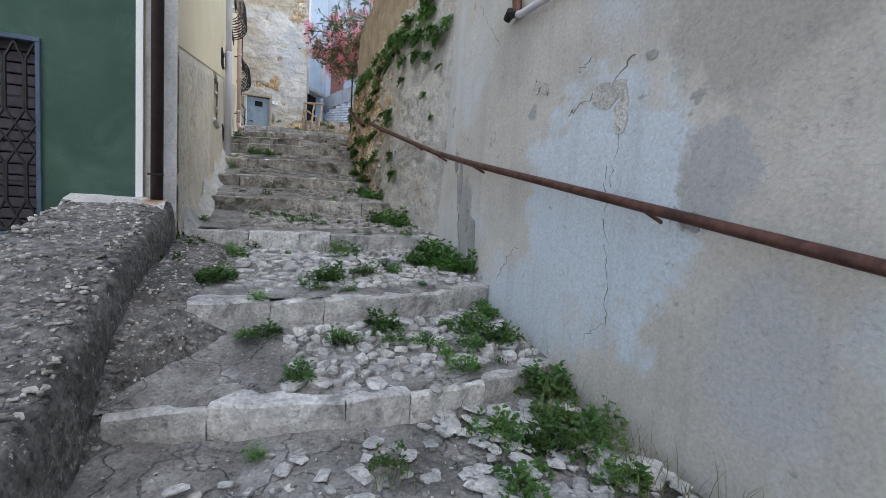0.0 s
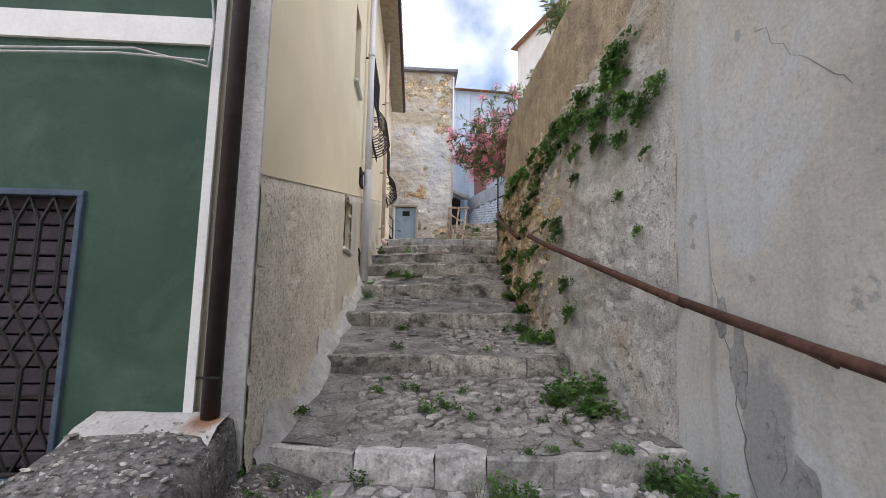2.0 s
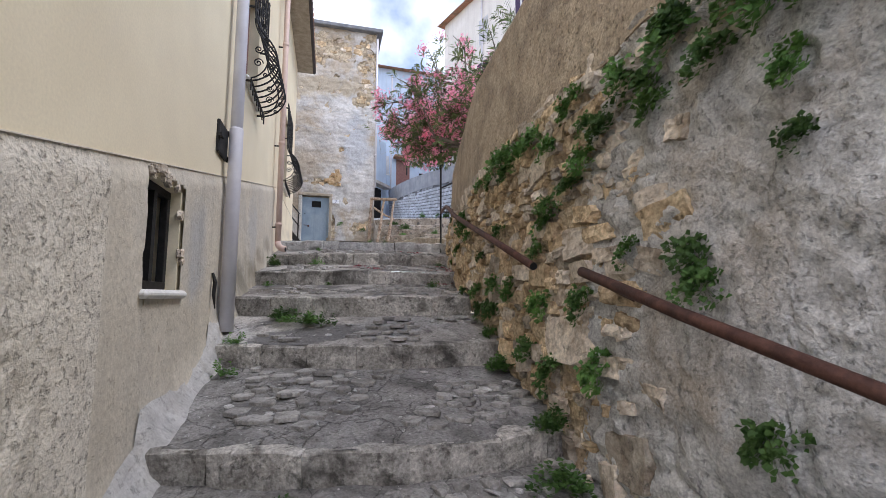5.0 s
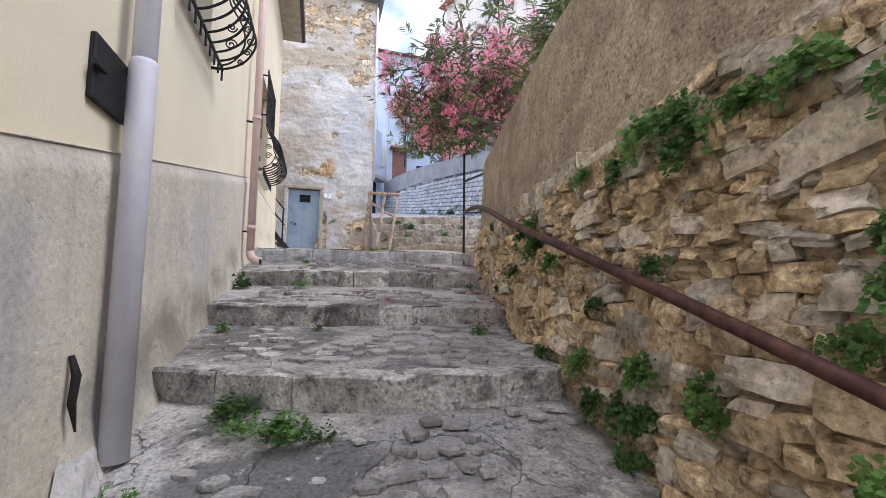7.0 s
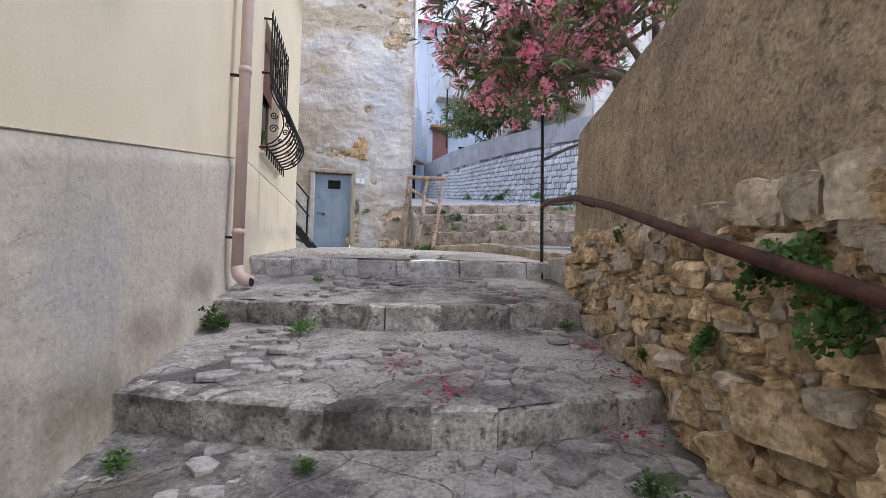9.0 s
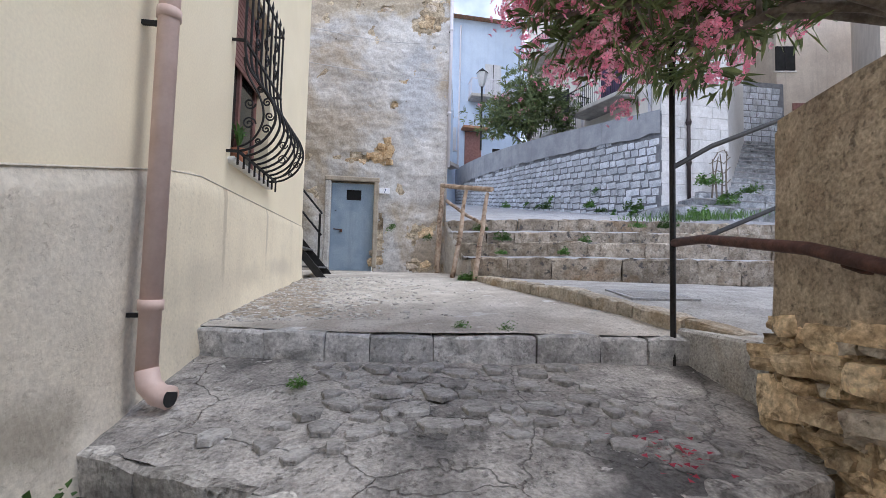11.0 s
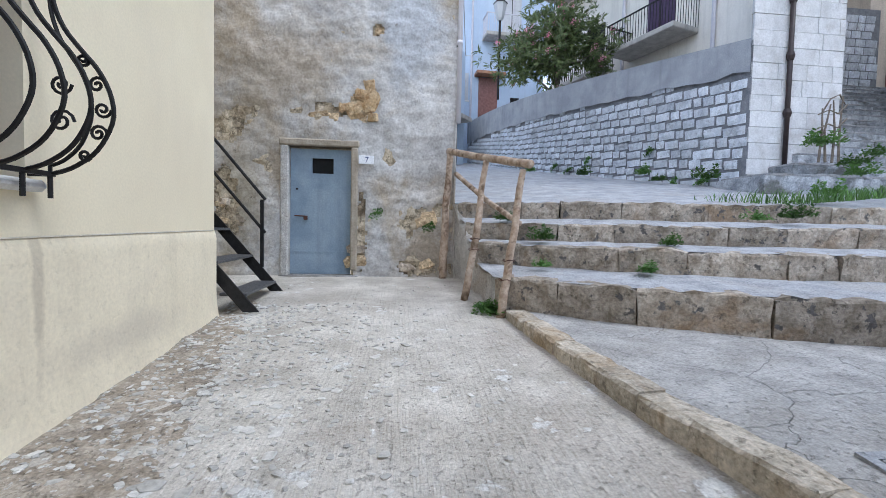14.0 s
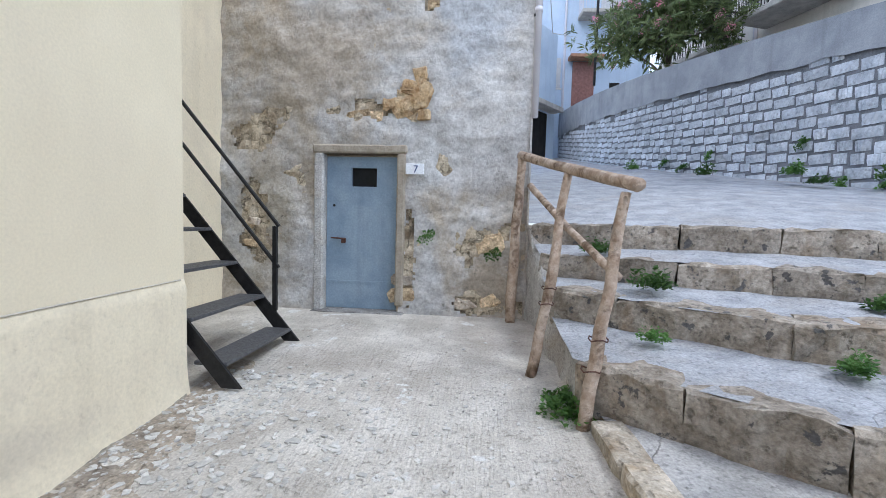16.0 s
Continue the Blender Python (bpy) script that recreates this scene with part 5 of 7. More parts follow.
for k in range(4):
    part("branch", R([(0.17 * k, 0, -0.1), (0.17 * k + (0.07, -0.04, 0.05, 0)[k], 0.02, 0.8), (0.17 * k + (0.02, 0.06, -0.05, 0.02)[k], 0, 1.45 + 0.12 * k)], [0.032, 0.026, 0.016], 6), BARK, gt)
for z in (0.35, 0.85, 1.25):
    part("branch", R([(-0.1, -0.03, z), (0.15, -0.05, z + 0.14), (0.4, -0.03, z + 0.05), (0.62, -0.03, z + 0.32)], 0.02, 6), BARK, gt)
part("branch", R([(0.02, -0.02, 1.35), (0.2, -0.02, 1.72), (0.42, -0.02, 1.85), (0.56, -0.02, 1.6)], 0.018, 6), BARK, gt)

# ---- window, pipe and grille of the rendered house ----
rw = empty("window_6", (2.2, 2.52, 3.82), "small barred window with a sloping white gas pipe below", "window", kind="structure")
part("pane", B(0.16, 0.18, -0.62, 0.62, -0.67, 0.67), GLASS, rw)
# black panel for the unlit room behind the bars
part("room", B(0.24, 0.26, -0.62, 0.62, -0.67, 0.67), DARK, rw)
for k in range(9):
    part("bar", R([(0.0, -0.56 + k * 0.14, -0.66), (0.0, -0.56 + k * 0.14, 0.66)], 0.008, 6), IRON, rw)
for z in (-0.5, -0.2, 0.1, 0.4):
    part("bar", R([(0.0, -0.6, z), (0.0, 0.6, z)], 0.008, 6), IRON, rw)
gp2 = empty("gas_pipe", (2.06, 3.45, 3.12), "white painted pipe with elbows and a valve", "pipe")
part("pipe", R([(0, 0.05, 0.03), (0, 0.0, 0.0), (0, -0.4, -0.03), (0, -2.6, -0.20)], 0.032, 8), WHITE_PIPE, gp2, smooth=True)
part("valve", R([(0.0, 0.03, 0.03), (-0.02, 0.13, 0.06), (-0.02, 0.2, 0.03)], [0.034, 0.048, 0.036], 8), IRON, gp2, "dark rusty valve")
part("riser", R([(0, 0.05, 0.03), (0.0, 0.10, 0.35), (0.0, 0.10, 1.6)], 0.042, 8), RUST, gp2, "rusty rising pipe")

# ---- cables ----
CABLE = mat("weathered_cable", (0.40, 0.40, 0.40), (0.50, 0.50, 0.50), 6, 0.7, 0.05, 40)
for pts, lb in (([(-7, 5.06, 3.68), (-3.2, 5.06, 3.62), (-1.6, 5.06, 3.69), (-1.12, 5.05, 3.58), (-1.10, 5.05, 3.85), (-1.2, 5.06, 4.6)], "grey cable looped along the green house"),
                ([(-7, 5.055, 3.64), (-3.0, 5.055, 3.60), (-1.7, 5.055, 3.65), (-1.14, 5.05, 3.62)], "thin second cable along the green house"),
                ([(-2.0, 22.12, 9.2), (-0.5, 22.12, 9.05), (1.9, 22.12, 8.95)], "thin pale cable across the old house"),
                ([(-2.0, 22.12, 10.0), (0.4, 22.12, 9.75), (1.9, 22.1, 9.8)], "upper pale cable across the old house"),
                ([(1.93, 22.1, 9.8), (2.6, 26, 9.5), (5.2, 38, 14.2)], "cable hanging between the houses")):
    tagged(part("cable", R(pts, 0.008, 5), CABLE), lb, "cable")

# ---- scars of the rendered wall ----
CRACK = mat("crack_shadow", (0.16, 0.145, 0.125), (0.22, 0.20, 0.17), 8, 1.0, 0.2, 40)
SCAB = mat("dark_cement_patch", (0.26, 0.255, 0.25), (0.36, 0.35, 0.34), 5, 0.95, 0.6, 40, speck=0.4)
krng = random.Random(33)
for y0, z0, y1, z1, n, wide in ((2.80, 2.13, 2.45, 2.27, 14, 0.007), (2.47, 2.20, 2.21, 2.39, 12, 0.008), (2.27, 2.0, 2.31, 1.55, 12, 0.003), (2.36, 1.69, 2.29, 0.66, 24, 0.004), (2.29, 0.66, 2.5, 0.48, 8, 0.004), (3.40, 1.1, 3.72, 0.76, 10, 0.004), (3.25, 2.5, 3.2, 2.38, 6, 0.006), (3.12, 2.44, 3.08, 2.36, 5, 0.006), (2.75, 2.42, 2.6, 2.5, 7, 0.004), (4.65, 0.95, 4.9, 2.3, 18, 0.004), (3.9, 3.0, 4.4, 3.6, 10, 0.003), (1.9, 2.75, 1.6, 2.6, 8, 0.004)):
    pts = []
    for k in range(n + 1):
        t = k / n
        y, z = y0 + (y1 - y0) * t + krng.uniform(-0.03, 0.03), z0 + (z1 - z0) * t + krng.uniform(-0.03, 0.03)
        pts.append((smooth_right(y, z)[0] - 0.001, y, z))
    tagged(part("wall_crack", R(pts, [krng.uniform(0.2, 1.0) * wide for p in pts], 4), CRACK), "thin jagged crack in the grey render", "crack", kind="structure")
for cy, cz, ry, rz, mt in ((4.72, 1.72, 0.06, 0.24, SCAB), (4.48, 1.35, 0.07, 0.14, SCAB), (4.3, 1.05, 0.09, 0.25, SCAB), (4.85, 2.0, 0.05, 0.12, SCAB), (2.40, 2.20, 0.16, 0.09, RENDER_ROUGH), (2.26, 2.05, 0.06, 0.12, RENDER_ROUGH), (3.22, 2.45, 0.05, 0.05, RENDER_ROUGH), (3.1, 2.4, 0.04, 0.04, RENDER_ROUGH), (1.7, 1.35, 0.06, 0.05, SCAB), (2.05, 2.35, 0.05, 0.03, SCAB)):
    bm = bmesh.new()
    n = 22
    ring = []
    for k in range(n):
        a = 2 * math.pi * k / n
        q = 1 + 0.55 * wob(math.cos(a), math.sin(a), cy * 3, 1.7)
        y, z = cy + ry * q * math.cos(a), cz + rz * q * math.sin(a)
        ring.append(bm.verts.new((smooth_right(y, z)[0] - 0.006, y, z)))
    mid = bm.verts.new((smooth_right(cy, cz)[0] - 0.010, cy, cz))
    outer = [bm.verts.new((v.co.x + 0.03, v.co.y, v.co.z)) for v in ring]
    for k in range(n):
        bm.faces.new((mid, ring[k], ring[(k + 1) % n]))
        bm.faces.new((ring[k], outer[k], outer[(k + 1) % n], ring[(k + 1) % n]))
    tagged(part("wall_patch", bm, mt), "flaked patch in the grey render", "patch", kind="structure")

cp = sheet("trim_parapet_cap", span(-1.62, -0.84, 0.06), span(4.82, 5.11, 0.05), lambda x, y: (x, y, parapet_top(y) + 0.028 + 0.012 * wob(x, y, 0, 5) - 0.05 * max(0, 4.93 - y) * 9), FILLET)
tagged(cp, "smear of pale cement where the parapet meets the house", "trim", kind="structure")

# crumbled plaster round the cellar window
crumb = empty("window_crumble", (-0.78, 9.05, 3.25), "crumbled dark plaster edge round the cellar window", "plaster", kind="structure")
for k in range(14):
    a = krng.uniform(0, 4)
    yy, zz = ((-0.35, krng.uniform(-0.4, 0.4)), (krng.uniform(-0.35, 0.35), 0.40), (0.35, krng.uniform(-0.3, 0.4)), (krng.uniform(-0.35, 0.35), 0.39))[int(a)]
    q = krng.uniform(0.03, 0.075)
    stone(crumb, krng.choice(STONES_G), (krng.uniform(-0.02, 0.006), yy + krng.uniform(-0.03, 0.03), zz + krng.uniform(-0.03, 0.03)), (0.04, q, q), (krng.uniform(0, 90), 0, 0))

# ---- far houses ----
def far_house(name, label, a, b, z0, z1, depth, material, roof=True):
    """A house whose front runs from a to b; returns its Empty, turned so that x runs along the front and -y faces out."""
    a, b = Vector(a), Vector(b)
    L = (b - a).length
    h = empty(name, (a.x, a.y, z0), label, "house")
    h.rotation_euler = (0, 0, math.atan2(b.y - a.y, b.x - a.x))
    part("wall", B(0, L, 0, depth, 0, z1 - z0), material, h)
    if roof:
        bm = bmesh.new()
        hz = z1 - z0
        v = [bm.verts.new(p) for p in ((-0.4, -0.5, hz), (L + 0.4, -0.5, hz), (L + 0.4, depth / 2, hz + 1.4), (-0.4, depth / 2, hz + 1.4), (L + 0.4, depth + 0.4, hz), (-0.4, depth + 0.4, hz))]
        for f in ((0, 1, 2, 3), (3, 2, 4, 5), (0, 3, 5), (1, 4, 2), (0, 5, 4, 1)):
            bm.faces.new([v[k] for k in f])
        part("roof", bm, ROOF, h)
    return h


PURPLE = mat("dark_purple_shutter", (0.05, 0.03, 0.07), (0.07, 0.045, 0.09), 6, 0.6, 0.1, 40)
GREYSH = mat("pale_grey_shutter", (0.50, 0.51, 0.53), (0.58, 0.59, 0.6), 6, 0.6, 0.1, 40)
CORN = mat("weathered_concrete", (0.40, 0.38, 0.35), (0.52, 0.50, 0.46), 3, 0.9, 0.3, 30, drip=0.4)


def far_window(h, x, z, w, hh, material, frame=True):
    o = part("window", B(x - w / 2, x + w / 2, -0.06, 0.02, z, z + hh, bevel=0.01), material, h)
    if frame:
        part("frame", B(x - w / 2 - 0.08, x + w / 2 + 0.08, -0.04, 0.01, z - 0.08, z, bevel=0.01), MARBLE, o)
        part("leaf", B(x - 0.02, x + 0.02, -0.075, -0.06, z + 0.02, z + hh - 0.02), IRON, o)
    return o


def balcony(h, x0, x1, z, out=1.1, iron=IRON):
    s = part("balcony", B(x0, x1, -out, 0.0, z - 0.2, z, bevel=0.03), CORN, h, "concrete balcony with iron railing")
    part("railing", B(x0, x1, -out, -out + 0.04, z + 0.95, z + 1.0), iron, s)
    stick = mesh_of("baluster", R([(0, 0, 0), (0, 0, 0.95)], 0.012, 4), iron)
    spots = [(x0 + 0.02 + k * 0.13, -out + 0.02) for k in range(int((x1 - x0) / 0.13) + 1)]
    for x in (x0, x1 - 0.04):
        part("side_railing", B(x, x + 0.04, -out + 0.042, 0, z + 0.95, z + 1.0), iron, s)
        spots += [(x + 0.02, -out + 0.1 + k * 0.13) for k in range(int(out / 0.13))]
    for x, y in spots:
        ob = new("baluster", stick)
        ob.parent = s
        ob.matrix_basis = pose(x, y, z)
    return s


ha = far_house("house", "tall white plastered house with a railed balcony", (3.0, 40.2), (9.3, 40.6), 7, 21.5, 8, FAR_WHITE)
far_window(ha, 4.3, 9.3, 1.1, 2.3, GREYSH)
balcony(ha, 2.6, 5.6, 9.15, 1.0, WHITE_PIPE)
far_window(ha, 1.4, 5.6, 0.9, 1.5, GREYSH)
far_window(ha, 4.6, 5.3, 0.5, 0.6, DARK)
dr = part("door", B(2.45, 3.55, -0.08, 0.02, 4.2, 6.9), BROWNWOOD, ha, "brown wooden door under a small tiled canopy")
part("canopy", B(2.2, 3.85, -0.7, 0.0, 6.95, 7.1), ROOF, dr)
for x in (0.7, 2.0):
    part("drain", R([(x, -0.08, 0), (x, -0.08, 14)], 0.06, 6), WHITE_PIPE, ha)
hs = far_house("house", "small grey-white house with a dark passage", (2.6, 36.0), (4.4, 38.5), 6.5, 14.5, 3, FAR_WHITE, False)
# the passage is only a black panel on the front, its shade painted
part("passage", B(0.4, 2.3, -0.03, 0.03, 1.0, 4.2), DARK, hs)
part("slab", B(0.2, 2.8, -0.6, 0.0, 4.3, 4.5), CORN, hs)
hb = far_house("house", "cream white house with balconies and purple shutters", (8.9, 38.0), (12.1, 28.4), 6, 24.5, 3, mat("far_warm_white", (0.72, 0.69, 0.63), (0.80, 0.77, 0.71), 0.8, 0.92, 0.05, 20, drip=0.25, grain=0.05))
balcony(hb, 5.2, 8.3, 6.6, 1.3)
balcony(hb, 1.5, 4.4, 6.3, 1.0)
balcony(hb, 0.8, 7.0, 10.8, 1.3)
far_window(hb, 6.7, 6.65, 1.2, 2.4, PURPLE)
far_window(hb, 3.2, 6.35, 1.1, 2.3, IRON)
far_window(hb, 4.8, 10.9, 1.1, 2.3, PURPLE)
far_window(hb, 2.2, 10.9, 1.1, 2.3, GREYSH)
far_window(hb, 9.3, 3.6, 0.8, 1.3, GREYSH)
far_window(hb, 8.8, 14.0, 1.0, 1.8, PURPLE)
far_window(hb, 5.0, 14.6, 1.0, 1.8, GREYSH)
part("cornice", B(0, 10.1, -0.12, 0.0, 5.1, 5.3), CORN, hb)
for x in (4.9, 8.9):
    part("drain", R([(x, -0.1, 0), (x, -0.1, 18)], 0.07, 6), WHITE_PIPE, hb)
hc = far_house("house", "beige house with brown doors above the upper stair", (19.0, 30.8), (26, 29.5), 9.5, 19.5, 6, mat("far_beige_plaster", (0.52, 0.46, 0.39), (0.60, 0.54, 0.46), 1.5, 0.92, 0.1, 20, drip=0.3))
far_window(hc, 1.3, 1.0, 1.2, 2.6, BROWNWOOD)
far_window(hc, 3.6, 1.0, 1.4, 2.6, BROWNWOOD)
far_window(hc, 0.4, 5.2, 0.9, 1.2, DARK)
hd = far_house("house", "pale house behind with an arched dark window", (13.0, 33.5), (22, 33.0), 9.5, 19, 6, mat("far_cream_plaster", (0.42, 0.40, 0.36), (0.49, 0.47, 0.42), 1.5, 0.92, 0.1, 20, drip=0.3))
far_window(hd, 5.2, 5.0, 1.0, 1.6, DARK)
far_window(hd, 2.5, 5.0, 1.0, 1.6, PURPLE)

# added house that blocks light from the upper stair
hx = far_house("house", "tall beige house added to shade the upper stair", (21, 29.0), (13.4, 22.0), 4, 17, 5, MATS["far_beige_plaster"])

# street lamp on the far house
lp = empty("street_lamp", (5.3, 34.5, 11.0), "black wrought iron street lamp with glass lantern", "street lamp")
part("pole", R([(0, 0, 0), (0, 0, 3.4)], 0.05, 8), IRON, lp)
part("lantern", R([(0, 0, 3.4), (0, 0, 3.5), (0, 0, 3.95), (0, 0, 4.15), (0, 0, 4.3)], [0.10, 0.16, 0.26, 0.3, 0.05], 6), mat("lantern_glass", (0.5, 0.52, 0.54), (0.55, 0.56, 0.58), 4, 0.2, 0), lp)
part("cap", R([(0, 0, 4.12), (0, 0, 4.2), (0, 0, 4.4)], [0.33, 0.26, 0.02], 6), IRON, lp)


# ---- plants ----
def leafy(r, n, rad, size, h=0.7, droop=0.0, longer=1.5):
    """A low clump of small folded leaves on hidden stems; returns verts and faces."""
    vs, fs = [(0, 0, 0)], []
    lobes = [(r.uniform(-0.62, 0.62) * rad, r.uniform(-0.62, 0.62) * rad, r.uniform(0.28, 0.55) * rad, r.uniform(0.5, 1.25)) for k in range(6)]
    for k in range(n):
        a, q = r.uniform(0, 6.283), math.sqrt(r.random())
        lx, ly, lr, lh = r.choice(lobes)
        c = Vector((lx + math.cos(a) * q * lr, ly + math.sin(a) * q * lr, (1 - q * q * 0.8) * rad * h * lh * r.uniform(0.15, 1.15)))
        c.z -= droop * math.hypot(c.x, c.y)
        d = Vector((math.cos(a) * 0.7 + r.uniform(-0.7, 0.7), math.sin(a) * 0.7 + r.uniform(-0.7, 0.7), r.uniform(-0.2, 0.9))).normalized()
        s = d.cross(Vector((r.uniform(-0.4, 0.4), r.uniform(-0.4, 0.4), 1))).normalized()
        L = size * r.uniform(0.6, 1.25)
        up_ = s.cross(d) * L * 0.18
        i = len(vs)
        vs += [tuple(c), tuple(c + d * L * 0.45 + s * L / longer / 1.6 + up_), tuple(c + d * L), tuple(c + d * L * 0.45 - s * L / longer / 1.6 + up_), (c.x + 0.0025, c.y, c.z)]
        fs += [(i, i + 1, i + 2), (i, i + 2, i + 3), (0, i, i + 4)]
    return vs, fs


def mesh_raw(name, vs, fs, mt):
    me = bpy.data.meshes.new(name)
    me.from_pydata(vs, [], fs)
    me.materials.append(mt)
    return me


prng = random.Random(21)
CLUMPS = [mesh_raw("weed", *leafy(prng, 300, 0.2, 0.045, 0.8), LEAF) for k in range(5)]
HANG = [mesh_raw("wall_plant", *leafy(prng, 260, 0.19, 0.042, 0.7, 0.35, 1.15), LEAF) for k in range(4)]
SMALLW = [mesh_raw("weed", *leafy(prng, 110, 0.12, 0.03, 0.9), LEAF) for k in range(4)]


def weed(x, y, s=1.0, me=None, dz=0.0):
    ob = new("weed", me or prng.choice(CLUMPS if s > 0.75 else SMALLW))
    s2 = s if s > 0.75 else s * 1.6
    ob.matrix_basis = pose(x, y, ground_z(x, y) - 0.012 + dz, 0, 0, prng.uniform(0, 360)) @ Matrix.Diagonal((s2, s2, s2 * prng.uniform(0.8, 1.1), 1))
    return tagged(ob, "small leafy green weed growing between the step stones", "weed", "weeds on the stair")


for x, y, s in ((1.95, 2.5, 1.25), (1.75, 2.25, 0.9), (1.55, 2.0, 0.9), (1.9, 2.05, 1.1), (1.2, 1.75, 0.8), (2.0, 3.55, 0.9), (1.5, 3.0, 0.7), (0.25, 2.75, 0.55), (0.6, 3.1, 0.5), (0.95, 3.1, 0.55), (1.25, 2.9, 0.5), (1.75, 3.1, 0.6), (-0.1, 3.25, 0.55),
                (-0.35, 4.0, 0.8), (0.5, 3.9, 0.7), (0.9, 4.1, 0.65), (1.9, 4.4, 1.2), (2.0, 4.8, 1.3), (1.6, 4.6, 0.8), (0.7, 4.7, 0.5), (1.2, 4.4, 0.5), (-0.25, 4.9, 0.7), (-0.75, 5.2, 0.9), (-0.72, 4.6, 0.7), (0.8, 5.06, 0.7), (1.95, 5.1, 1.0),
                (1.75, 5.9, 1.1), (1.9, 6.4, 1.3), (1.5, 6.1, 0.9), (0.4, 6.0, 0.6), (1.75, 7.6, 1.1), (1.7, 8.15, 0.9), (1.75, 8.5, 0.8), (-0.55, 9.9, 0.6), (-0.2, 10.9, 0.8), (0.1, 10.55, 0.7), (-0.5, 10.2, 0.6), (0.1, 8.2, 0.6),
                (-0.65, 14.1, 0.9), (0.1, 13.75, 0.7), (2.35, 13.8, 0.5), (1.75, 11.8, 0.6), (1.85, 9.6, 0.9), (-0.5, 12.4, 0.5), (0.3, 12.2, 0.4), (1.2, 15.6, 0.4), (1.55, 15.5, 0.4), (0.1, 14.95, 0.4), (2.05, 19.75, 1.0), (2.02, 19.95, 0.8), (-0.6, 6.0, 0.5), (0.0, 2.35, 0.4)):
    weed(x, y, s)
for x, y, s in ((-0.36, 3.94, 0.85), (0.6, 3.91, 0.8), (0.96, 4.16, 0.7), (1.25, 4.2, 0.6), (2.0, 4.3, 1.25), (1.8, 4.7, 1.1), (0.03, 3.25, 0.75), (0.49, 3.14, 0.7), (0.86, 3.26, 0.85), (1.18, 3.06, 0.7), (1.62, 3.28, 0.9), (1.89, 3.13, 0.8), (0.21, 2.72, 0.6), (1.3, 2.7, 0.75), (2.0, 2.67, 0.9), (2.05, 3.8, 0.6), (-0.7, 5.05, 1.0), (-0.74, 4.4, 0.8), (-0.2, 4.9, 0.75), (0.95, 5.02, 0.75), (1.35, 2.2, 0.8), (1.8, 1.7, 0.8), (0.65, 2.1, 0.55), (0.54, 6.02, 0.6), (1.93, 7.62, 0.9), (0.13, 10.6, 0.8), (-0.1, 10.7, 0.7), (0.3, 10.45, 0.6)):
    weed(x, y, s)
for x, y, z, s in ((2.7, 20.0, 4.85, 0.6), (2.9, 20.6, 5.15, 1.0), (2.6, 21.3, 5.4, 0.9), (3.6, 19.5, 4.85, 0.7), (4.3, 20.2, 5.12, 0.8), (6.2, 20.4, 5.5, 1.1), (5.4, 20.1, 5.45, 0.7), (7.5, 21.2, 5.9, 1.2), (8.6, 21.7, 6.3, 1.2), (9.4, 22.5, 6.6, 1.3), (10.4, 23.0, 6.9, 1.3), (8.9, 22.7, 7.0, 1.6), (6.0, 26.7, 6.8, 1.3), (6.9, 25.5, 6.7, 1.3), (7.8, 24.3, 6.5, 1.5), (7.1, 25.0, 6.5, 1.0), (5.3, 29.3, 7.2, 1.2)):
    ob = new("weed", prng.choice(CLUMPS))
    ob.matrix_basis = pose(x, y, z, 0, 0, prng.uniform(0, 360)) @ Matrix.Diagonal((s, s, s, 1))
    tagged(ob, "leafy weed growing from the fan steps and ramp", "weed", "weeds on the upper steps")


def wall_plant(y, z, s, out=0.06):
    s *= 0.85
    ob = new("wall_plant", prng.choice(HANG))
    ob.matrix_basis = pose(right_face(y) + lean(y, z) - out, y, z, 0, -55, prng.uniform(-15, 15)) @ pose(0, 0, 0, 0, 0, prng.uniform(0, 360)) @ Matrix.Diagonal((s, s, s, 1))
    return tagged(ob, "caper-like plant hanging from the rubble wall", "wall plant", "plants on the rubble wall")


for y, z, s in ((5.75, 3.75, 1.1), (5.95, 3.9, 1.2), (6.1, 3.6, 0.8), (6.3, 4.0, 1.2), (6.45, 3.7, 1.0), (6.7, 4.1, 1.1), (6.9, 3.75, 0.8), (7.0, 4.2, 1.2), (7.25, 4.0, 0.9), (7.4, 4.3, 1.0), (7.6, 3.9, 0.8), (7.9, 4.2, 1.0), (8.2, 4.0, 0.7), (8.4, 4.25, 1.0), (8.7, 4.0, 0.9), (9.0, 4.2, 0.9), (9.3, 4.15, 1.1), (9.6, 4.1, 1.0),
                (9.85, 4.25, 1.1), (10.1, 4.1, 0.8), (10.5, 4.15, 0.7), (8.3, 2.8, 0.9), (8.1, 2.4, 1.0), (7.3, 2.9, 0.9), (7.0, 2.3, 0.8), (6.9, 2.0, 0.8), (7.8, 3.1, 0.6), (8.9, 3.2, 0.6), (9.8, 3.5, 0.6), (10.3, 3.3, 0.6), (9.5, 2.9, 0.9), (10.0, 2.7, 1.0), (10.5, 2.9, 0.8), (11.0, 2.9, 0.6), (11.6, 3.9, 0.8), (12.0, 3.55, 0.6), (11.3, 3.75, 1.0), (12.6, 3.4, 0.5), (5.8, 2.7, 0.4), (5.7, 3.35, 0.4), (10.9, 3.6, 0.6), (11.5, 3.95, 0.8), (13.0, 4.2, 0.5), (6.2, 4.3, 0.9), (5.6, 3.9, 0.9)):
    wall_plant(y, z, s)
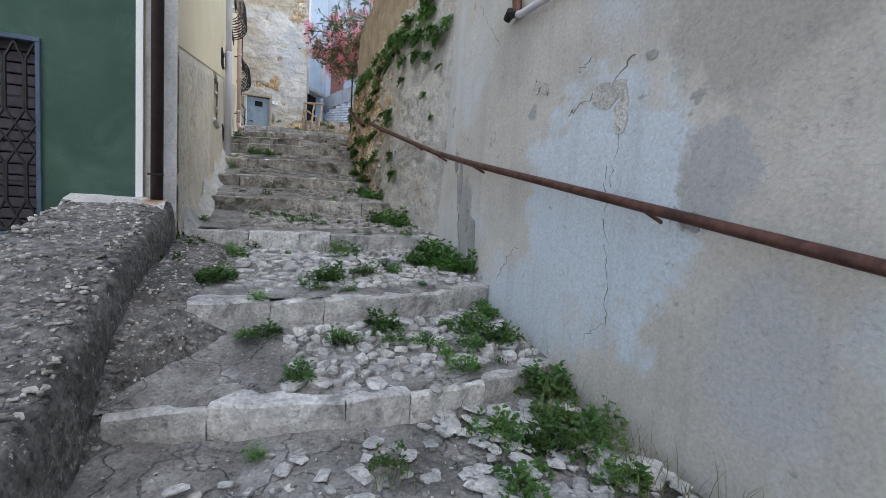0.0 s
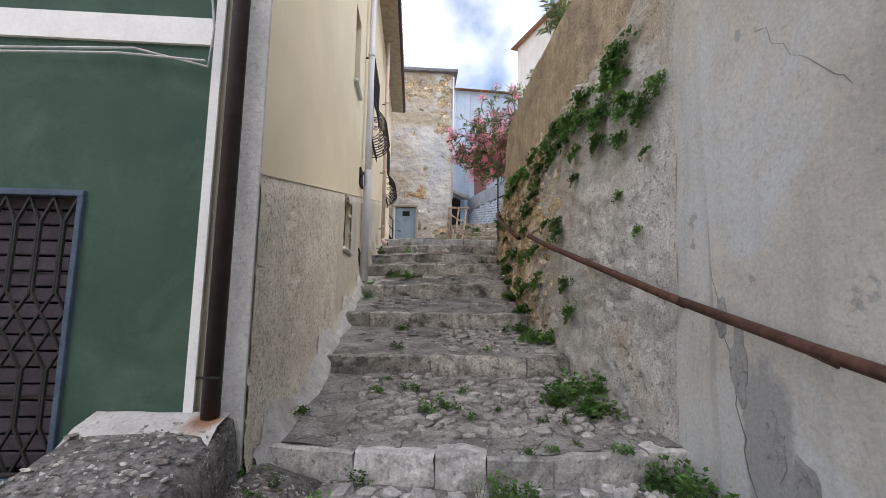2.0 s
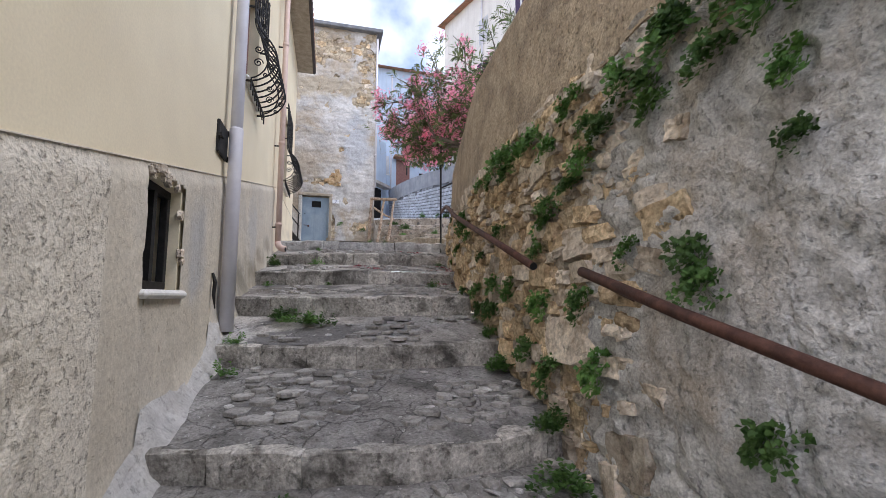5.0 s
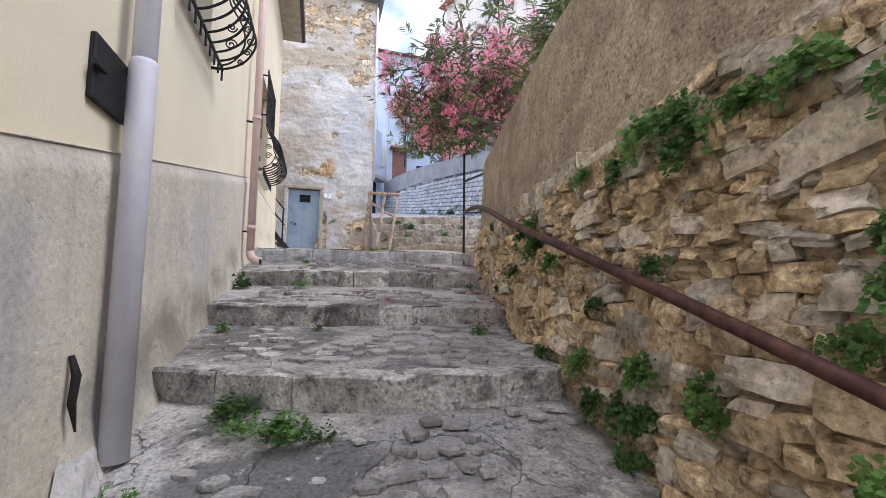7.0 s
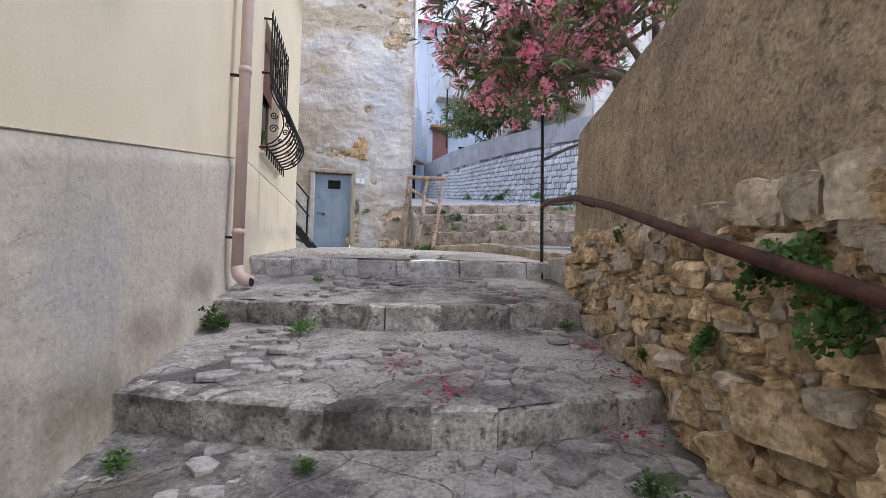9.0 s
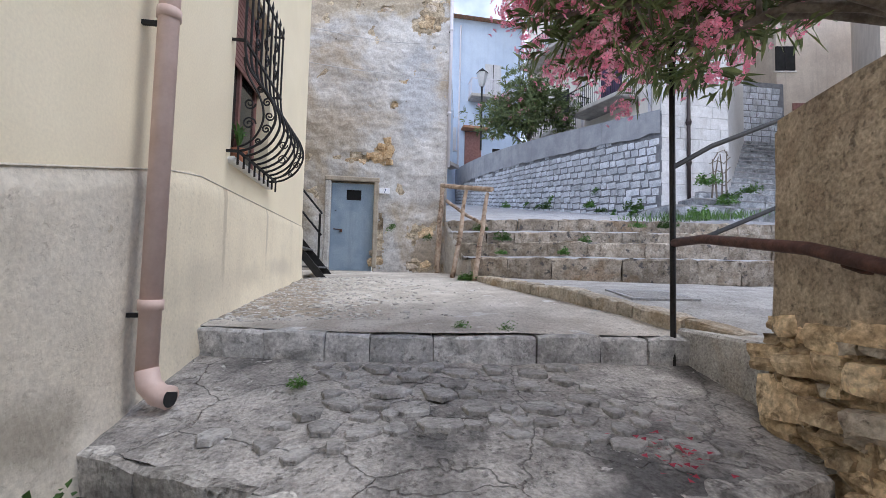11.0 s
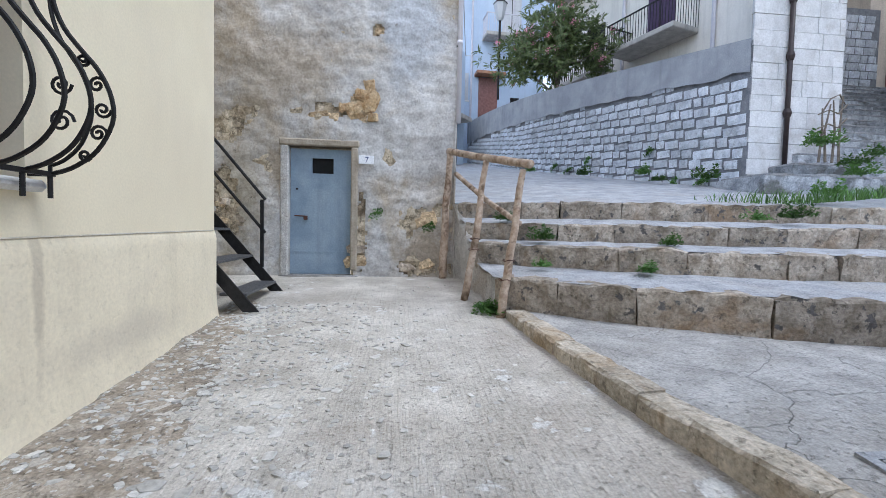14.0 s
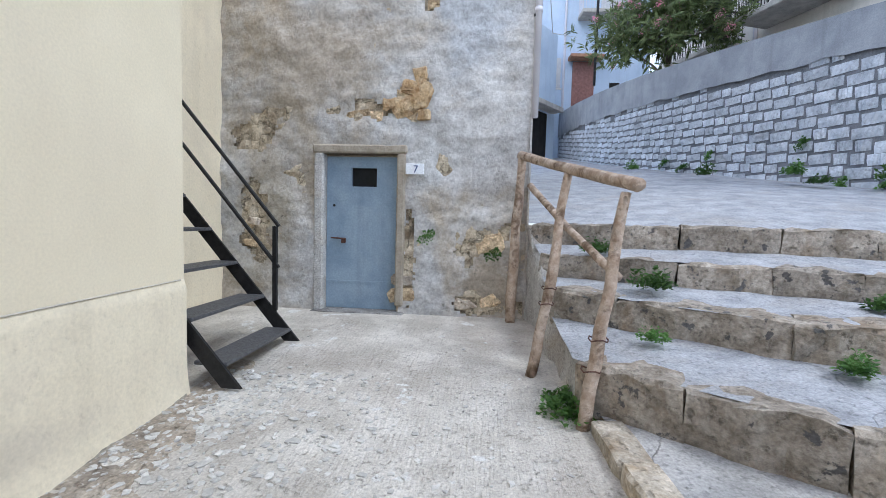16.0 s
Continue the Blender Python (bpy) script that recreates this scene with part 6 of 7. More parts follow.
for y, z, s in ((6.05, 4.5, 1.3), (6.12, 4.2, 1.3), (6.25, 4.35, 1.1), (6.4, 3.95, 1.1), (6.7, 4.3, 1.2), (6.97, 4.1, 1.1), (7.45, 4.2, 1.1), (7.7, 4.05, 0.9), (8.0, 3.95, 0.9), (6.87, 3.45, 0.6), (6.05, 3.06, 0.5), (7.37, 3.04, 0.8), (8.63, 2.3, 1.0), (8.26, 3.78, 0.9), (8.42, 3.62, 0.8), (8.74, 3.55, 0.8), (8.76, 3.4, 0.8), (8.83, 2.78, 0.9), (9.07, 2.4, 0.8), (9.89, 2.97, 0.8), (10.3, 2.7, 0.8), (10.0, 2.45, 0.7), (9.62, 4.25, 1.0)):
    wall_plant(y, z, s)
for x, z in ((0.71, 5.45), (1.5, 5.28)):
    ob = new("wall_plant", prng.choice(SMALLW))
    ob.matrix_basis = pose(x, 22.13, z, 60, 0, 0)
    tagged(ob, "small green plant rooted in the old plaster", "wall plant", "plants on the old house")
for s, z in ((0.13, 0.75), (0.26, 0.45), (0.35, 0.2), (0.31, 0.1), (0.05, 0.05), (0.09, 0.02)):
    p_ = sw_at(s)
    ob = new("wall_plant", prng.choice(HANG))
    ob.matrix_basis = pose(p_.x - 0.12, p_.y, plaza_z(p_.x, p_.y) + z, 0, -50, 0) @ Matrix.Diagonal((0.9, 0.9, 0.9, 1))
    tagged(ob, "green tuft rooted in the block wall", "wall plant", "plants on the block wall")

# dry grass at the stair foot and by the ramp
vs, fs = [], []
for (cx, cy, n, rx, ry, hh) in ((1.85, 1.8, 260, 0.25, 0.7, 0.22), (1.35, 2.2, 60, 0.3, 0.2, 0.15), (2.05, 2.9, 60, 0.15, 0.4, 0.18), (0.6, 1.95, 40, 0.1, 0.1, 0.12), (-0.5, 1.7, 60, 0.12, 0.3, 0.12), (0.75, 5.04, 40, 0.12, 0.06, 0.14)):
    for k in range(n):
        x, y = cx + prng.uniform(-rx, rx), cy + prng.uniform(-ry, ry)
        a, L = prng.uniform(0, 6.283), hh * prng.uniform(0.5, 1.4)
        z = ground_z(x, y)
        i = len(vs)
        dx, dy = math.cos(a), math.sin(a)
        vs += [(x - dy * 0.0016, y + dx * 0.0016, z), (x + dy * 0.0016, y - dx * 0.0016, z), (x + dx * L * 0.3 - dy * 0.0016, y + dy * L * 0.3 + dx * 0.0016, z + L * 0.6), (x + dx * L * 0.3 + dy * 0.0016, y + dy * L * 0.3 - dx * 0.0016, z + L * 0.6), (x + dx * L * 0.7, y + dy * L * 0.7, z + L * 0.85)]
        fs += [(i, i + 1, i + 3, i + 2), (i + 2, i + 3, i + 4)]
tagged(raw("grass", vs, fs, GRASS), "thin dry grass at the stair foot", "grass", kind="stuff")
vs, fs = [], []
for k in range(650):
    x = prng.triangular(5.6, 9.5, 7.2)
    y = lerp([(5.5, 21.6), (7, 21.0), (8.5, 21.2), (11, 21.8)], x) + prng.uniform(-0.5, 0.35)
    a, L = prng.uniform(0, 6.283), prng.uniform(0.08, 0.26)
    z = 5.75 + max(0, x - 7) * 0.1
    i = len(vs)
    dx, dy = math.cos(a), math.sin(a)
    vs += [(x - dy * 0.006, y + dx * 0.006, z), (x + dy * 0.006, y - dx * 0.006, z), (x + dx * L * 0.3 - dy * 0.006, y + dy * L * 0.3 + dx * 0.006, z + L * 0.6), (x + dx * L * 0.3 + dy * 0.006, y + dy * L * 0.3 - dx * 0.006, z + L * 0.6), (x + dx * L * 0.7, y + dy * L * 0.7, z + L * 0.85)]
    fs += [(i, i + 1, i + 3, i + 2), (i + 2, i + 3, i + 4)]
tagged(raw("grass", vs, fs, LEAF), "green grass tufts below the upper stair", "grass", kind="stuff")


# ---- oleanders ----
def oleander(at, tips, n_leaf, n_flower, leaf, label, seed, spread=0.5):
    """A shrub: trunk, limbs to the tips, whorls of narrow leaves and clusters of pink flowers round the tips."""
    r = random.Random(seed)
    t = empty("oleander_tree", at, label, "tree")
    o = Vector(at)
    bm = bmesh.new()
    fork = Vector((0, 0, 0.5))
    rod(bm, [(0, 0, -0.4), (0.02, 0.02, 0.2), fork], [0.08, 0.065, 0.055], 8)
    ends = []
    for p in tips:
        e = Vector(p) - o
        m = fork.lerp(e, 0.5) + Vector((r.uniform(-0.15, 0.15), r.uniform(-0.15, 0.15), 0.18))
        if len(ends) % 18 == 0:
            rod(bm, [fork, fork.lerp(m, 0.5) + Vector((0, 0, 0.06)), m, e], [0.042, 0.036, 0.028, 0.010], 7)
            bough = m
        else:
            rod(bm, [bough, bough.lerp(e, 0.5) + Vector((0, 0, 0.08)), e], [0.028, 0.022, 0.008], 6)
            m = bough.lerp(e, 0.4)
        ends.append((m, e))
        for k in range(5):
            f = m.lerp(e, r.uniform(0.1, 0.9))
            g = f + Vector((r.uniform(-1, 1), r.uniform(-1, 1), r.uniform(-0.5, 0.9))) * spread
            rod(bm, [f, f.lerp(g, 0.5) + Vector((0, 0, 0.04)), g], [0.018, 0.012, 0.006], 5)
            ends.append((f, g))
    part("trunk", bm, BARK, t, smooth=True)
    vs, fs, fv, ff = [], [], [], []
    whorls = []
    for k in range(n_leaf // 14):
        f, g = r.choice(ends)
        c = f.lerp(g, r.uniform(0.35, 1.12)) + Vector((r.gauss(0, 1), r.gauss(0, 1), r.gauss(0, 0.9))) * spread * 0.34
        ax = ((c - f).normalized() + Vector((r.uniform(-0.5, 0.5), r.uniform(-0.5, 0.5), r.uniform(0, 0.7)))).normalized()
        whorls.append((c, ax))
        u = ax.orthogonal().normalized()
        w_ = ax.cross(u)
        for j in range(14):
            a = j * 2.1 + r.uniform(-0.3, 0.3)
            d = (u * math.cos(a) + w_ * math.sin(a) + ax * r.uniform(0.1, 0.9)).normalized()
            s = d.cross(ax).normalized()
            q = c - ax * (j % 4) * 0.04
            L = leaf * r.uniform(0.7, 1.2)
            i = len(vs)
            sag = Vector((0, 0, -0.12 * L))
            vs += [tuple(q), tuple(q + d * L * 0.5 + s * L * 0.085), tuple(q + d * L + sag), tuple(q + d * L * 0.5 - s * L * 0.085)]
            fs += [(i, i + 1, i + 2), (i, i + 2, i + 3)]
    for k in range(n_flower):
        c, ax = r.choice(whorls)
        c = c + ax * r.uniform(0.04, 0.12)
        for j in range(26):
            p = c + Vector((r.gauss(0, 1), r.gauss(0, 1), r.gauss(0, 1))) * 0.062
            d = (p - c).normalized()
            u = d.orthogonal().normalized()
            w_ = d.cross(u)
            R_ = r.uniform(0.018, 0.031)
            for m in range(5):
                a = m * 1.257 + r.uniform(-0.2, 0.2)
                e1 = u * math.cos(a) + w_ * math.sin(a)
                e2 = u * math.cos(a + 0.9) + w_ * math.sin(a + 0.9)
                i = len(fv)
                fv += [tuple(p), tuple(p + e1 * R_ + d * 0.010), tuple(p + e2 * R_ + d * 0.012)]
                ff.append((i, i + 1, i + 2))
    raw("crown", vs, fs, OLE_LEAF, t)
    if n_flower:
        raw("blossom", fv, ff, PINK, t, label="clusters of pink flowers")
    return t


oleander((3.35, 13.9, 5.2), [(1.55, 14.7, 6.2), (1.7, 15.3, 6.9), (1.9, 14.6, 7.5), (2.2, 15.6, 6.5), (2.5, 14.8, 8.2), (2.8, 15.6, 7.4), (2.6, 14.2, 6.6), (3.2, 14.8, 8.7), (3.6, 15.6, 7.9), (3.9, 14.6, 7.4), (3.0, 15.9, 6.85), (3.8, 16.0, 6.9), (2.4, 14.9, 5.9), (4.3, 13.6, 6.9), (3.3, 13.4, 6.7), (4.2, 15.0, 8.3), (2.2, 16.2, 6.85), (2.7, 16.3, 6.9), (3.4, 16.4, 6.95), (1.5, 15.0, 7.2), (2.0, 14.3, 6.9), (1.7, 15.75, 6.62), (2.05, 15.8, 6.58), (2.4, 15.7, 6.55), (2.7, 15.6, 6.5)], 10000, 360, 0.17, "flowering oleander tree leaning over the retaining wall", 3, 0.5)
oleander((3.7, 12.3, 5.1), [(2.9, 12.2, 6.4), (3.1, 12.7, 7.1), (3.6, 12.2, 7.6), (2.9, 12.9, 6.2), (3.5, 11.6, 6.7), (3.3, 11.2, 6.3), (4.2, 12.6, 7.0)], 5000, 0, 0.16, "green leafy shrub in the garden behind the wall", 5, 0.5)
oleander((3.2, 8.1, 5.1), [(2.3, 8.2, 6.35), (2.45, 8.5, 6.5), (2.6, 7.9, 6.3), (3.3, 8.2, 6.8)], 1800, 0, 0.16, "bright green shrub top behind the wall", 8, 0.35)
ob = oleander((7.4, 33.0, 10.3), [(5.2, 32.6, 11.9), (5.9, 33.0, 13.2), (6.8, 32.6, 14.0), (7.7, 33.0, 14.3), (8.6, 32.4, 13.2), (9.2, 32.6, 12.0), (7.0, 32.2, 12.5), (8.2, 32.2, 12.0), (6.2, 32.2, 11.8), (7.5, 32.0, 13.4)], 12000, 60, 0.30, "large oleander bush growing above the block wall", 11, 1.0)

# fallen petals
for cx, cy in ((2.2, 12.6), (2.0, 12.3), (1.0, 12.5), (1.95, 14.1), (0.8, 12.9), (2.25, 13.2)):
    vs, fs = [], []
    for k in range(45):
        x, y = cx + prng.gauss(0, 0.07), cy + prng.gauss(0, 0.09)
        z, a = ground_z(x, y) + prng.uniform(0.006, 0.02), prng.uniform(0, 6.28)
        i = len(vs)
        vs += [(x, y, z), (x + 0.03 * math.cos(a), y + 0.03 * math.sin(a), z + 0.008), (x + 0.03 * math.cos(a + 1.2), y + 0.03 * math.sin(a + 1.2), z + 0.004)]
        fs.append((i, i + 1, i + 2))
    tagged(raw("fallen_petals", vs, fs, RED), "little drift of fallen dark red petals", "petals", kind="stuff")

# ---- stone blocks of the far wall, blue skylight put into their colour ----
bl = [mesh_of("stone_block", block(1.0, 0.12, 1.0, prng), BLOCK) for k in range(6)]
for k in range(6):
    for v in bl[k].vertices:
        v.co.z += 0.5
cnt = 0
LEN = sum((sw_at(k / 40) - sw_at((k + 1) / 40)).length for k in range(40))
row = 0
rest_v, rest_f = [], []
while row < 11:
    s = prng.uniform(0, 0.01)
    while s < 0.985:
        w_ = prng.uniform(0.24, 0.52)
        ds = w_ / LEN
        p, q = sw_at(s), sw_at(min(1, s + ds))
        z0 = plaza_z(p.x, p.y) - 0.1
        hh = max(0.18, (sw_mid(s) - z0) / 10.0)
        zc = z0 + (row + 0.5) * hh
        if zc < sw_mid(s) + prng.uniform(-0.1, 0.25):
            d = (q - p)
            m = pose((p.x + q.x) / 2, (p.y + q.y) / 2, zc, prng.uniform(-2, 2), 0, math.degrees(math.atan2(d.y, d.x)) + 180) @ Matrix.Translation((0, -0.032 - prng.uniform(0, 0.01), 0)) @ Matrix.Diagonal((d.length - 0.045 - prng.uniform(0, 0.02), 1, hh - 0.04 - prng.uniform(0, 0.02), 1))
            if s < 0.42 and cnt < 300:
                ob = new("stone_block", prng.choice(bl))
                ob.parent = sw
                ob.matrix_basis = m
                cnt += 1
            else:
                me = prng.choice(bl)
                i = len(rest_v)
                rest_v += [tuple(m @ v.co) for v in me.vertices]
                rest_f += [tuple(i + a for a in f.vertices) for f in me.polygons]
        s += ds
    row += 1
tagged(raw("stone_blocks", rest_v, rest_f, BLOCK, sw), kind="stuff")
cap = sheet("render_top", span(0, 1, 0.02), span(0, 1, 0.2), lambda s, t: (sw_at(s).x - 0.06 - 0.012 * wob(s * 20, t, 0, 2), sw_at(s).y - 0.02, sw_mid(s) + 0.08 + t * (sw_top(s) - sw_mid(s) - 0.06) + (0.12 * wob(s * 30, 0, 0, 1) if t == 0 else 0)), mat("terrace_grey_render", (0.27, 0.29, 0.32), (0.36, 0.38, 0.41), 1.5, 0.93, 0.3, 40, drip=0.3), sw)
# ashlar of the house corner
row = 0
while row < 30:
    z = 5.9 + row * 0.34
    x = 8.46 + (0.0 if row % 2 else -0.02)
    while x < 10.55:
        w_ = min(prng.uniform(0.45, 0.85), 10.6 - x)
        ob = part("ashlar", B(x + 0.004, x + w_ - 0.004, 23.96 - prng.uniform(0, 0.012), 24.02, z + 0.003, z + 0.337, bevel=0.004), ASHLAR, corner)
        x += w_
    row += 1

# ---- rubble of the retaining wall ----
def boulder(r):
    """A rough-hewn wall stone about one unit across, worn round at the corners."""
    bm = bmesh.new()
    box(bm, -0.5, 0.5, -0.5, 0.5, -0.5, 0.5)
    bmesh.ops.subdivide_edges(bm, edges=bm.edges[:], cuts=2, use_grid_fill=True)
    o, cutter = Vector((r.uniform(0, 50), r.uniform(0, 50), r.uniform(0, 50))), Vector((r.uniform(-0.3, 0.3), r.uniform(-0.5, 0.5), r.uniform(-0.5, 0.5)))
    for v in bm.verts:
        q = v.co.copy()
        v.co = q * (1 - 0.26 * (q.length - 0.5)) + noise.noise_vector(q * 1.6 + o) * 0.15 + noise.noise_vector(q * 4 + o) * 0.05
        v.co.x += 0.12 * max(0.0, q.dot(cutter))
    return bm


HEWN = {True: [mesh_of("stone", boulder(prng), STONE_Y) for k in range(14)], False: [mesh_of("stone", boulder(prng), STONE_G) for k in range(14)]}
near, joined = 0, {True: ([], []), False: ([], [])}
z0 = 1.3
while z0 < 4.75:
    y = 6.2 + prng.uniform(0, 0.3)
    hh = prng.choice((0.045, 0.055, 0.07, 0.09, 0.12, 0.16))
    while y < 14.36:
        big = prng.random() < 0.10
        w_ = hh * prng.uniform(0.9, 2.3) * (1.5 if big else 1)
        hs_ = hh * prng.uniform(0.8, 1.15) * (1.7 if big else 1)
        z = z0 + 0.16 * wob(y, 0, 0, 0.9) + 0.10 * wob(y, z0, 0, 2.6) + prng.uniform(-0.02, 0.02)
        top = rubble_top(y)
        keep = ground_z(1.9, y) - 0.05 < z < top - hh * 0.4 and prng.random() < 0.86
        if y < 8.5:
            keep = keep and prng.random() < max(0.7 if z > top - 0.6 else 0.0, min(1.0, (y - 7.2) * 0.75))
        if keep:
            x = right_face(y) + lean(y, z) + 0.085 + prng.uniform(-0.03, 0.035)
            yellow = prng.random() < lerp([(7.5, 0.15), (8.6, 0.35), (9.6, 0.75), (14, 0.7)], y)
            me = prng.choice(HEWN[yellow])
            m = pose(x, y + w_ / 2, z + hh / 2, prng.gauss(0, 8), prng.uniform(-10, 10), prng.uniform(-10, 10)) @ Matrix.Diagonal((0.21, w_ * 1.08, hs_ * 1.06, 1))
            if near < 300 and 9.3 < y < 11.4:
                ob = new("stone", me)
                ob.parent = rw_b
                ob.matrix_basis = m
                near += 1
            else:
                jv, jf = joined[yellow]
                i = len(jv)
                jv += [tuple(m @ v.co) for v in me.vertices]
                jf += [tuple(i + a for a in f.vertices) for f in me.polygons]
        y += w_ + prng.uniform(0.0, 0.03)
    z0 += hh * 0.97
for key, (jv, jf) in joined.items():
    tagged(raw("rubble_stones", jv, jf, STONE_Y if key else STONE_G, rw_b), kind="stuff")

# ---- cobbles set in the lower treads, chips in the upper ones ----


def surf(x, y):
    """The top of the tread under a point."""
    k = max([q for q in range(9) if y >= nose_y(q, x)], default=0)
    return tread_z(x, y, ground_z(x, y), 0.035 if k < 3 else 0.022)


def slab(r):
    """A flat stone with a many-sided outline about one unit across."""
    bm = bmesh.new()
    n = r.choice((5, 6, 6, 7))
    out = [(6.283 * (k + r.uniform(-0.28, 0.28)) / n, r.uniform(0.44, 0.6)) for k in range(n)]
    rings = [[bm.verts.new((q * w * math.cos(a), q * w * math.sin(a), z + r.uniform(-0.05, 0.05))) for a, q in out] for w, z in ((1.0, -0.5), (1.0, 0.3), (0.93, 0.5))]
    for a, b in zip(rings, rings[1:]):
        for k in range(n):
            bm.faces.new((a[k], a[(k + 1) % n], b[(k + 1) % n], b[k]))
    bm.faces.new(rings[-1])
    return bm


SLABS = [mesh_of("flagstone", slab(prng), FLAGSTONE) for k in range(12)]
COBBLES_D = [mesh_of("cobble", chunk(prng, 0.7), FLAGSTONE) for k in range(10)]
steps_made = [o for o in scene.objects if o.name.startswith("stair_step")]
for i in range(0, 4):
    n = 0
    tries = 0
    placed = []
    while n < (200, 240, 200, 70)[i] and tries < 6000:
        tries += 1
        x = prng.uniform(-0.2 if i else 0.2, 2.1)
        t = prng.uniform(0.18, 0.98)
        y = nose_y(i, x) + t * (nose_y(i + 1, x) - nose_y(i, x))
        if x > right_face(y) - 0.04 or (i == 3 and (x < 0.6)):
            continue
        a = prng.uniform(0.05, 0.13) * (1.3 if prng.random() < 0.15 else 1)
        if any((x - px) ** 2 + (y - py) ** 2 < (0.62 * (a + pa_)) ** 2 for px, py, pa_ in placed):
            continue
        placed.append((x, y, a))
        ob = new("cobble", prng.choice(COBBLES if i < 2 else COBBLES_D))
        ob.parent = steps_made[i]
        ob.matrix_basis = pose(x, y, surf(x, y) - 0.013 + prng.uniform(-0.008, 0.008), prng.uniform(-8, 8), prng.uniform(-8, 8), prng.uniform(0, 360)) @ Matrix.Diagonal((a * 1.35, a * 0.95, 0.085, 1))
        n += 1
# flat stones set flush in the upper treads
for i in range(4, 9):
    n, tries, placed = 0, 0, []
    while n < 64 and tries < 5000:
        tries += 1
        x, t = prng.uniform(-0.3, 2.3), prng.uniform(0.22, 0.97)
        y = nose_y(i, x) + t * (nose_y(i + 1, x) - nose_y(i, x))
        a = prng.uniform(0.09, 0.2)
        if x > right_face(y) - 0.08 or wob(x, y, 0, 0.9, 3) < -0.1 or any((x - px) ** 2 + (y - py) ** 2 < (0.53 * (a + pa_)) ** 2 for px, py, pa_ in placed):
            continue
        placed.append((x, y, a))
        ob = new("flagstone", prng.choice(SLABS))
        ob.parent = steps_made[i]
        ob.matrix_basis = pose(x, y, surf(x, y) - 0.009 + prng.uniform(-0.004, 0.003), prng.uniform(-1.2, 1.2), prng.uniform(-1.2, 1.2), prng.uniform(0, 360)) @ Matrix.Diagonal((a * 1.35, a * 1.05, 0.03, 1))
        n += 1
vs, fs = [], []


def scatter(count, xf, yf, size, zf, lift=0.0):
    for k in range(count):
        x, y = xf(), yf()
        if x > right_face(y) - 0.05 and y < 14.4:
            continue
        a = size * prng.uniform(0.4, 1.6) * (1.8 if prng.random() < 0.08 else 1)
        me = prng.choice(COBBLES)
        tip = math.degrees(math.atan((zf(x, y + 0.04) - zf(x, y - 0.04)) / 0.08))
        m = pose(x, y, zf(x, y) + lift - 0.013 * prng.random(), max(-20, min(20, tip)) + prng.uniform(-4, 4), prng.uniform(-4, 4), prng.uniform(0, 360)) @ Matrix.Diagonal((a * 1.3, a * 0.9, 0.022, 1))
        i = len(vs)
        vs.extend(tuple(m @ v.co) for v in me.vertices)
        fs.extend(tuple(i + q for q in f.vertices) for f in me.polygons)


for i in range(3, 9):
    scatter((80, 40, 6, 0, 0, 0)[i - 3], lambda: prng.uniform(-0.4, 2.1), lambda: prng.uniform(nose_y(i, 0.5) + 0.35, nose_y(i + 1, 0.5) - 0.1), 0.05, surf, -0.006 if i > 3 else -0.002)
scatter(240, lambda: prng.uniform(1.0, 2.1), lambda: prng.uniform(0.8, 2.5), 0.07, ground_z, 0.016)
scatter(160, lambda: prng.uniform(-0.7, 2.0), lambda: prng.uniform(0.6, 2.4), 0.06, ground_z, 0.0)
tagged(raw("stone_chips", vs, fs, LIME), "pale stone chips set in cement", "stone chips", kind="stuff")
vs, fs = [], []
scatter(1050, lambda: prng.uniform(-1.6, -0.83), lambda: prng.uniform(0.9, 5.0), 0.021, lambda x, y: parapet_top(y) + 0.016 * wob(x, y, 0, 4, 2) + 0.01 * wob(x, y, 0, 15) + 0.015, 0.006)
scatter(700, lambda: prng.uniform(-0.78, -0.35), lambda: prng.uniform(1.4, 5.2), 0.016, lambda x, y: ramp_z(x, y), 0.006)
scatter(500, lambda: prng.uniform(-0.7, 2.0), lambda: prng.uniform(0.8, 2.4), 0.016, lambda x, y: ground_z(x, y - 0.25) + 0.05 * wob(x, y, 0, 1.7, 9) + 0.015 * wob(x, y, 0, 8), 0.006)
tagged(raw("pebbles", vs, fs, PEBBLES), "small pebbles showing in worn concrete", "pebbles", kind="stuff")
vs, fs = [], []
scatter(1700, lambda: -0.78 + abs(prng.gauss(0, 0.8)), lambda: prng.uniform(15.9, 20.2), 0.026, landing_z, 0.006)
scatter(130, lambda: -0.78 + abs(prng.gauss(0, 0.9)), lambda: prng.uniform(15.9, 20.2), 0.04, landing_z, 0.004)
scatter(110, lambda: prng.uniform(-0.5, 2.0), lambda: prng.uniform(16, 22), 0.025, landing_z, 0.003)
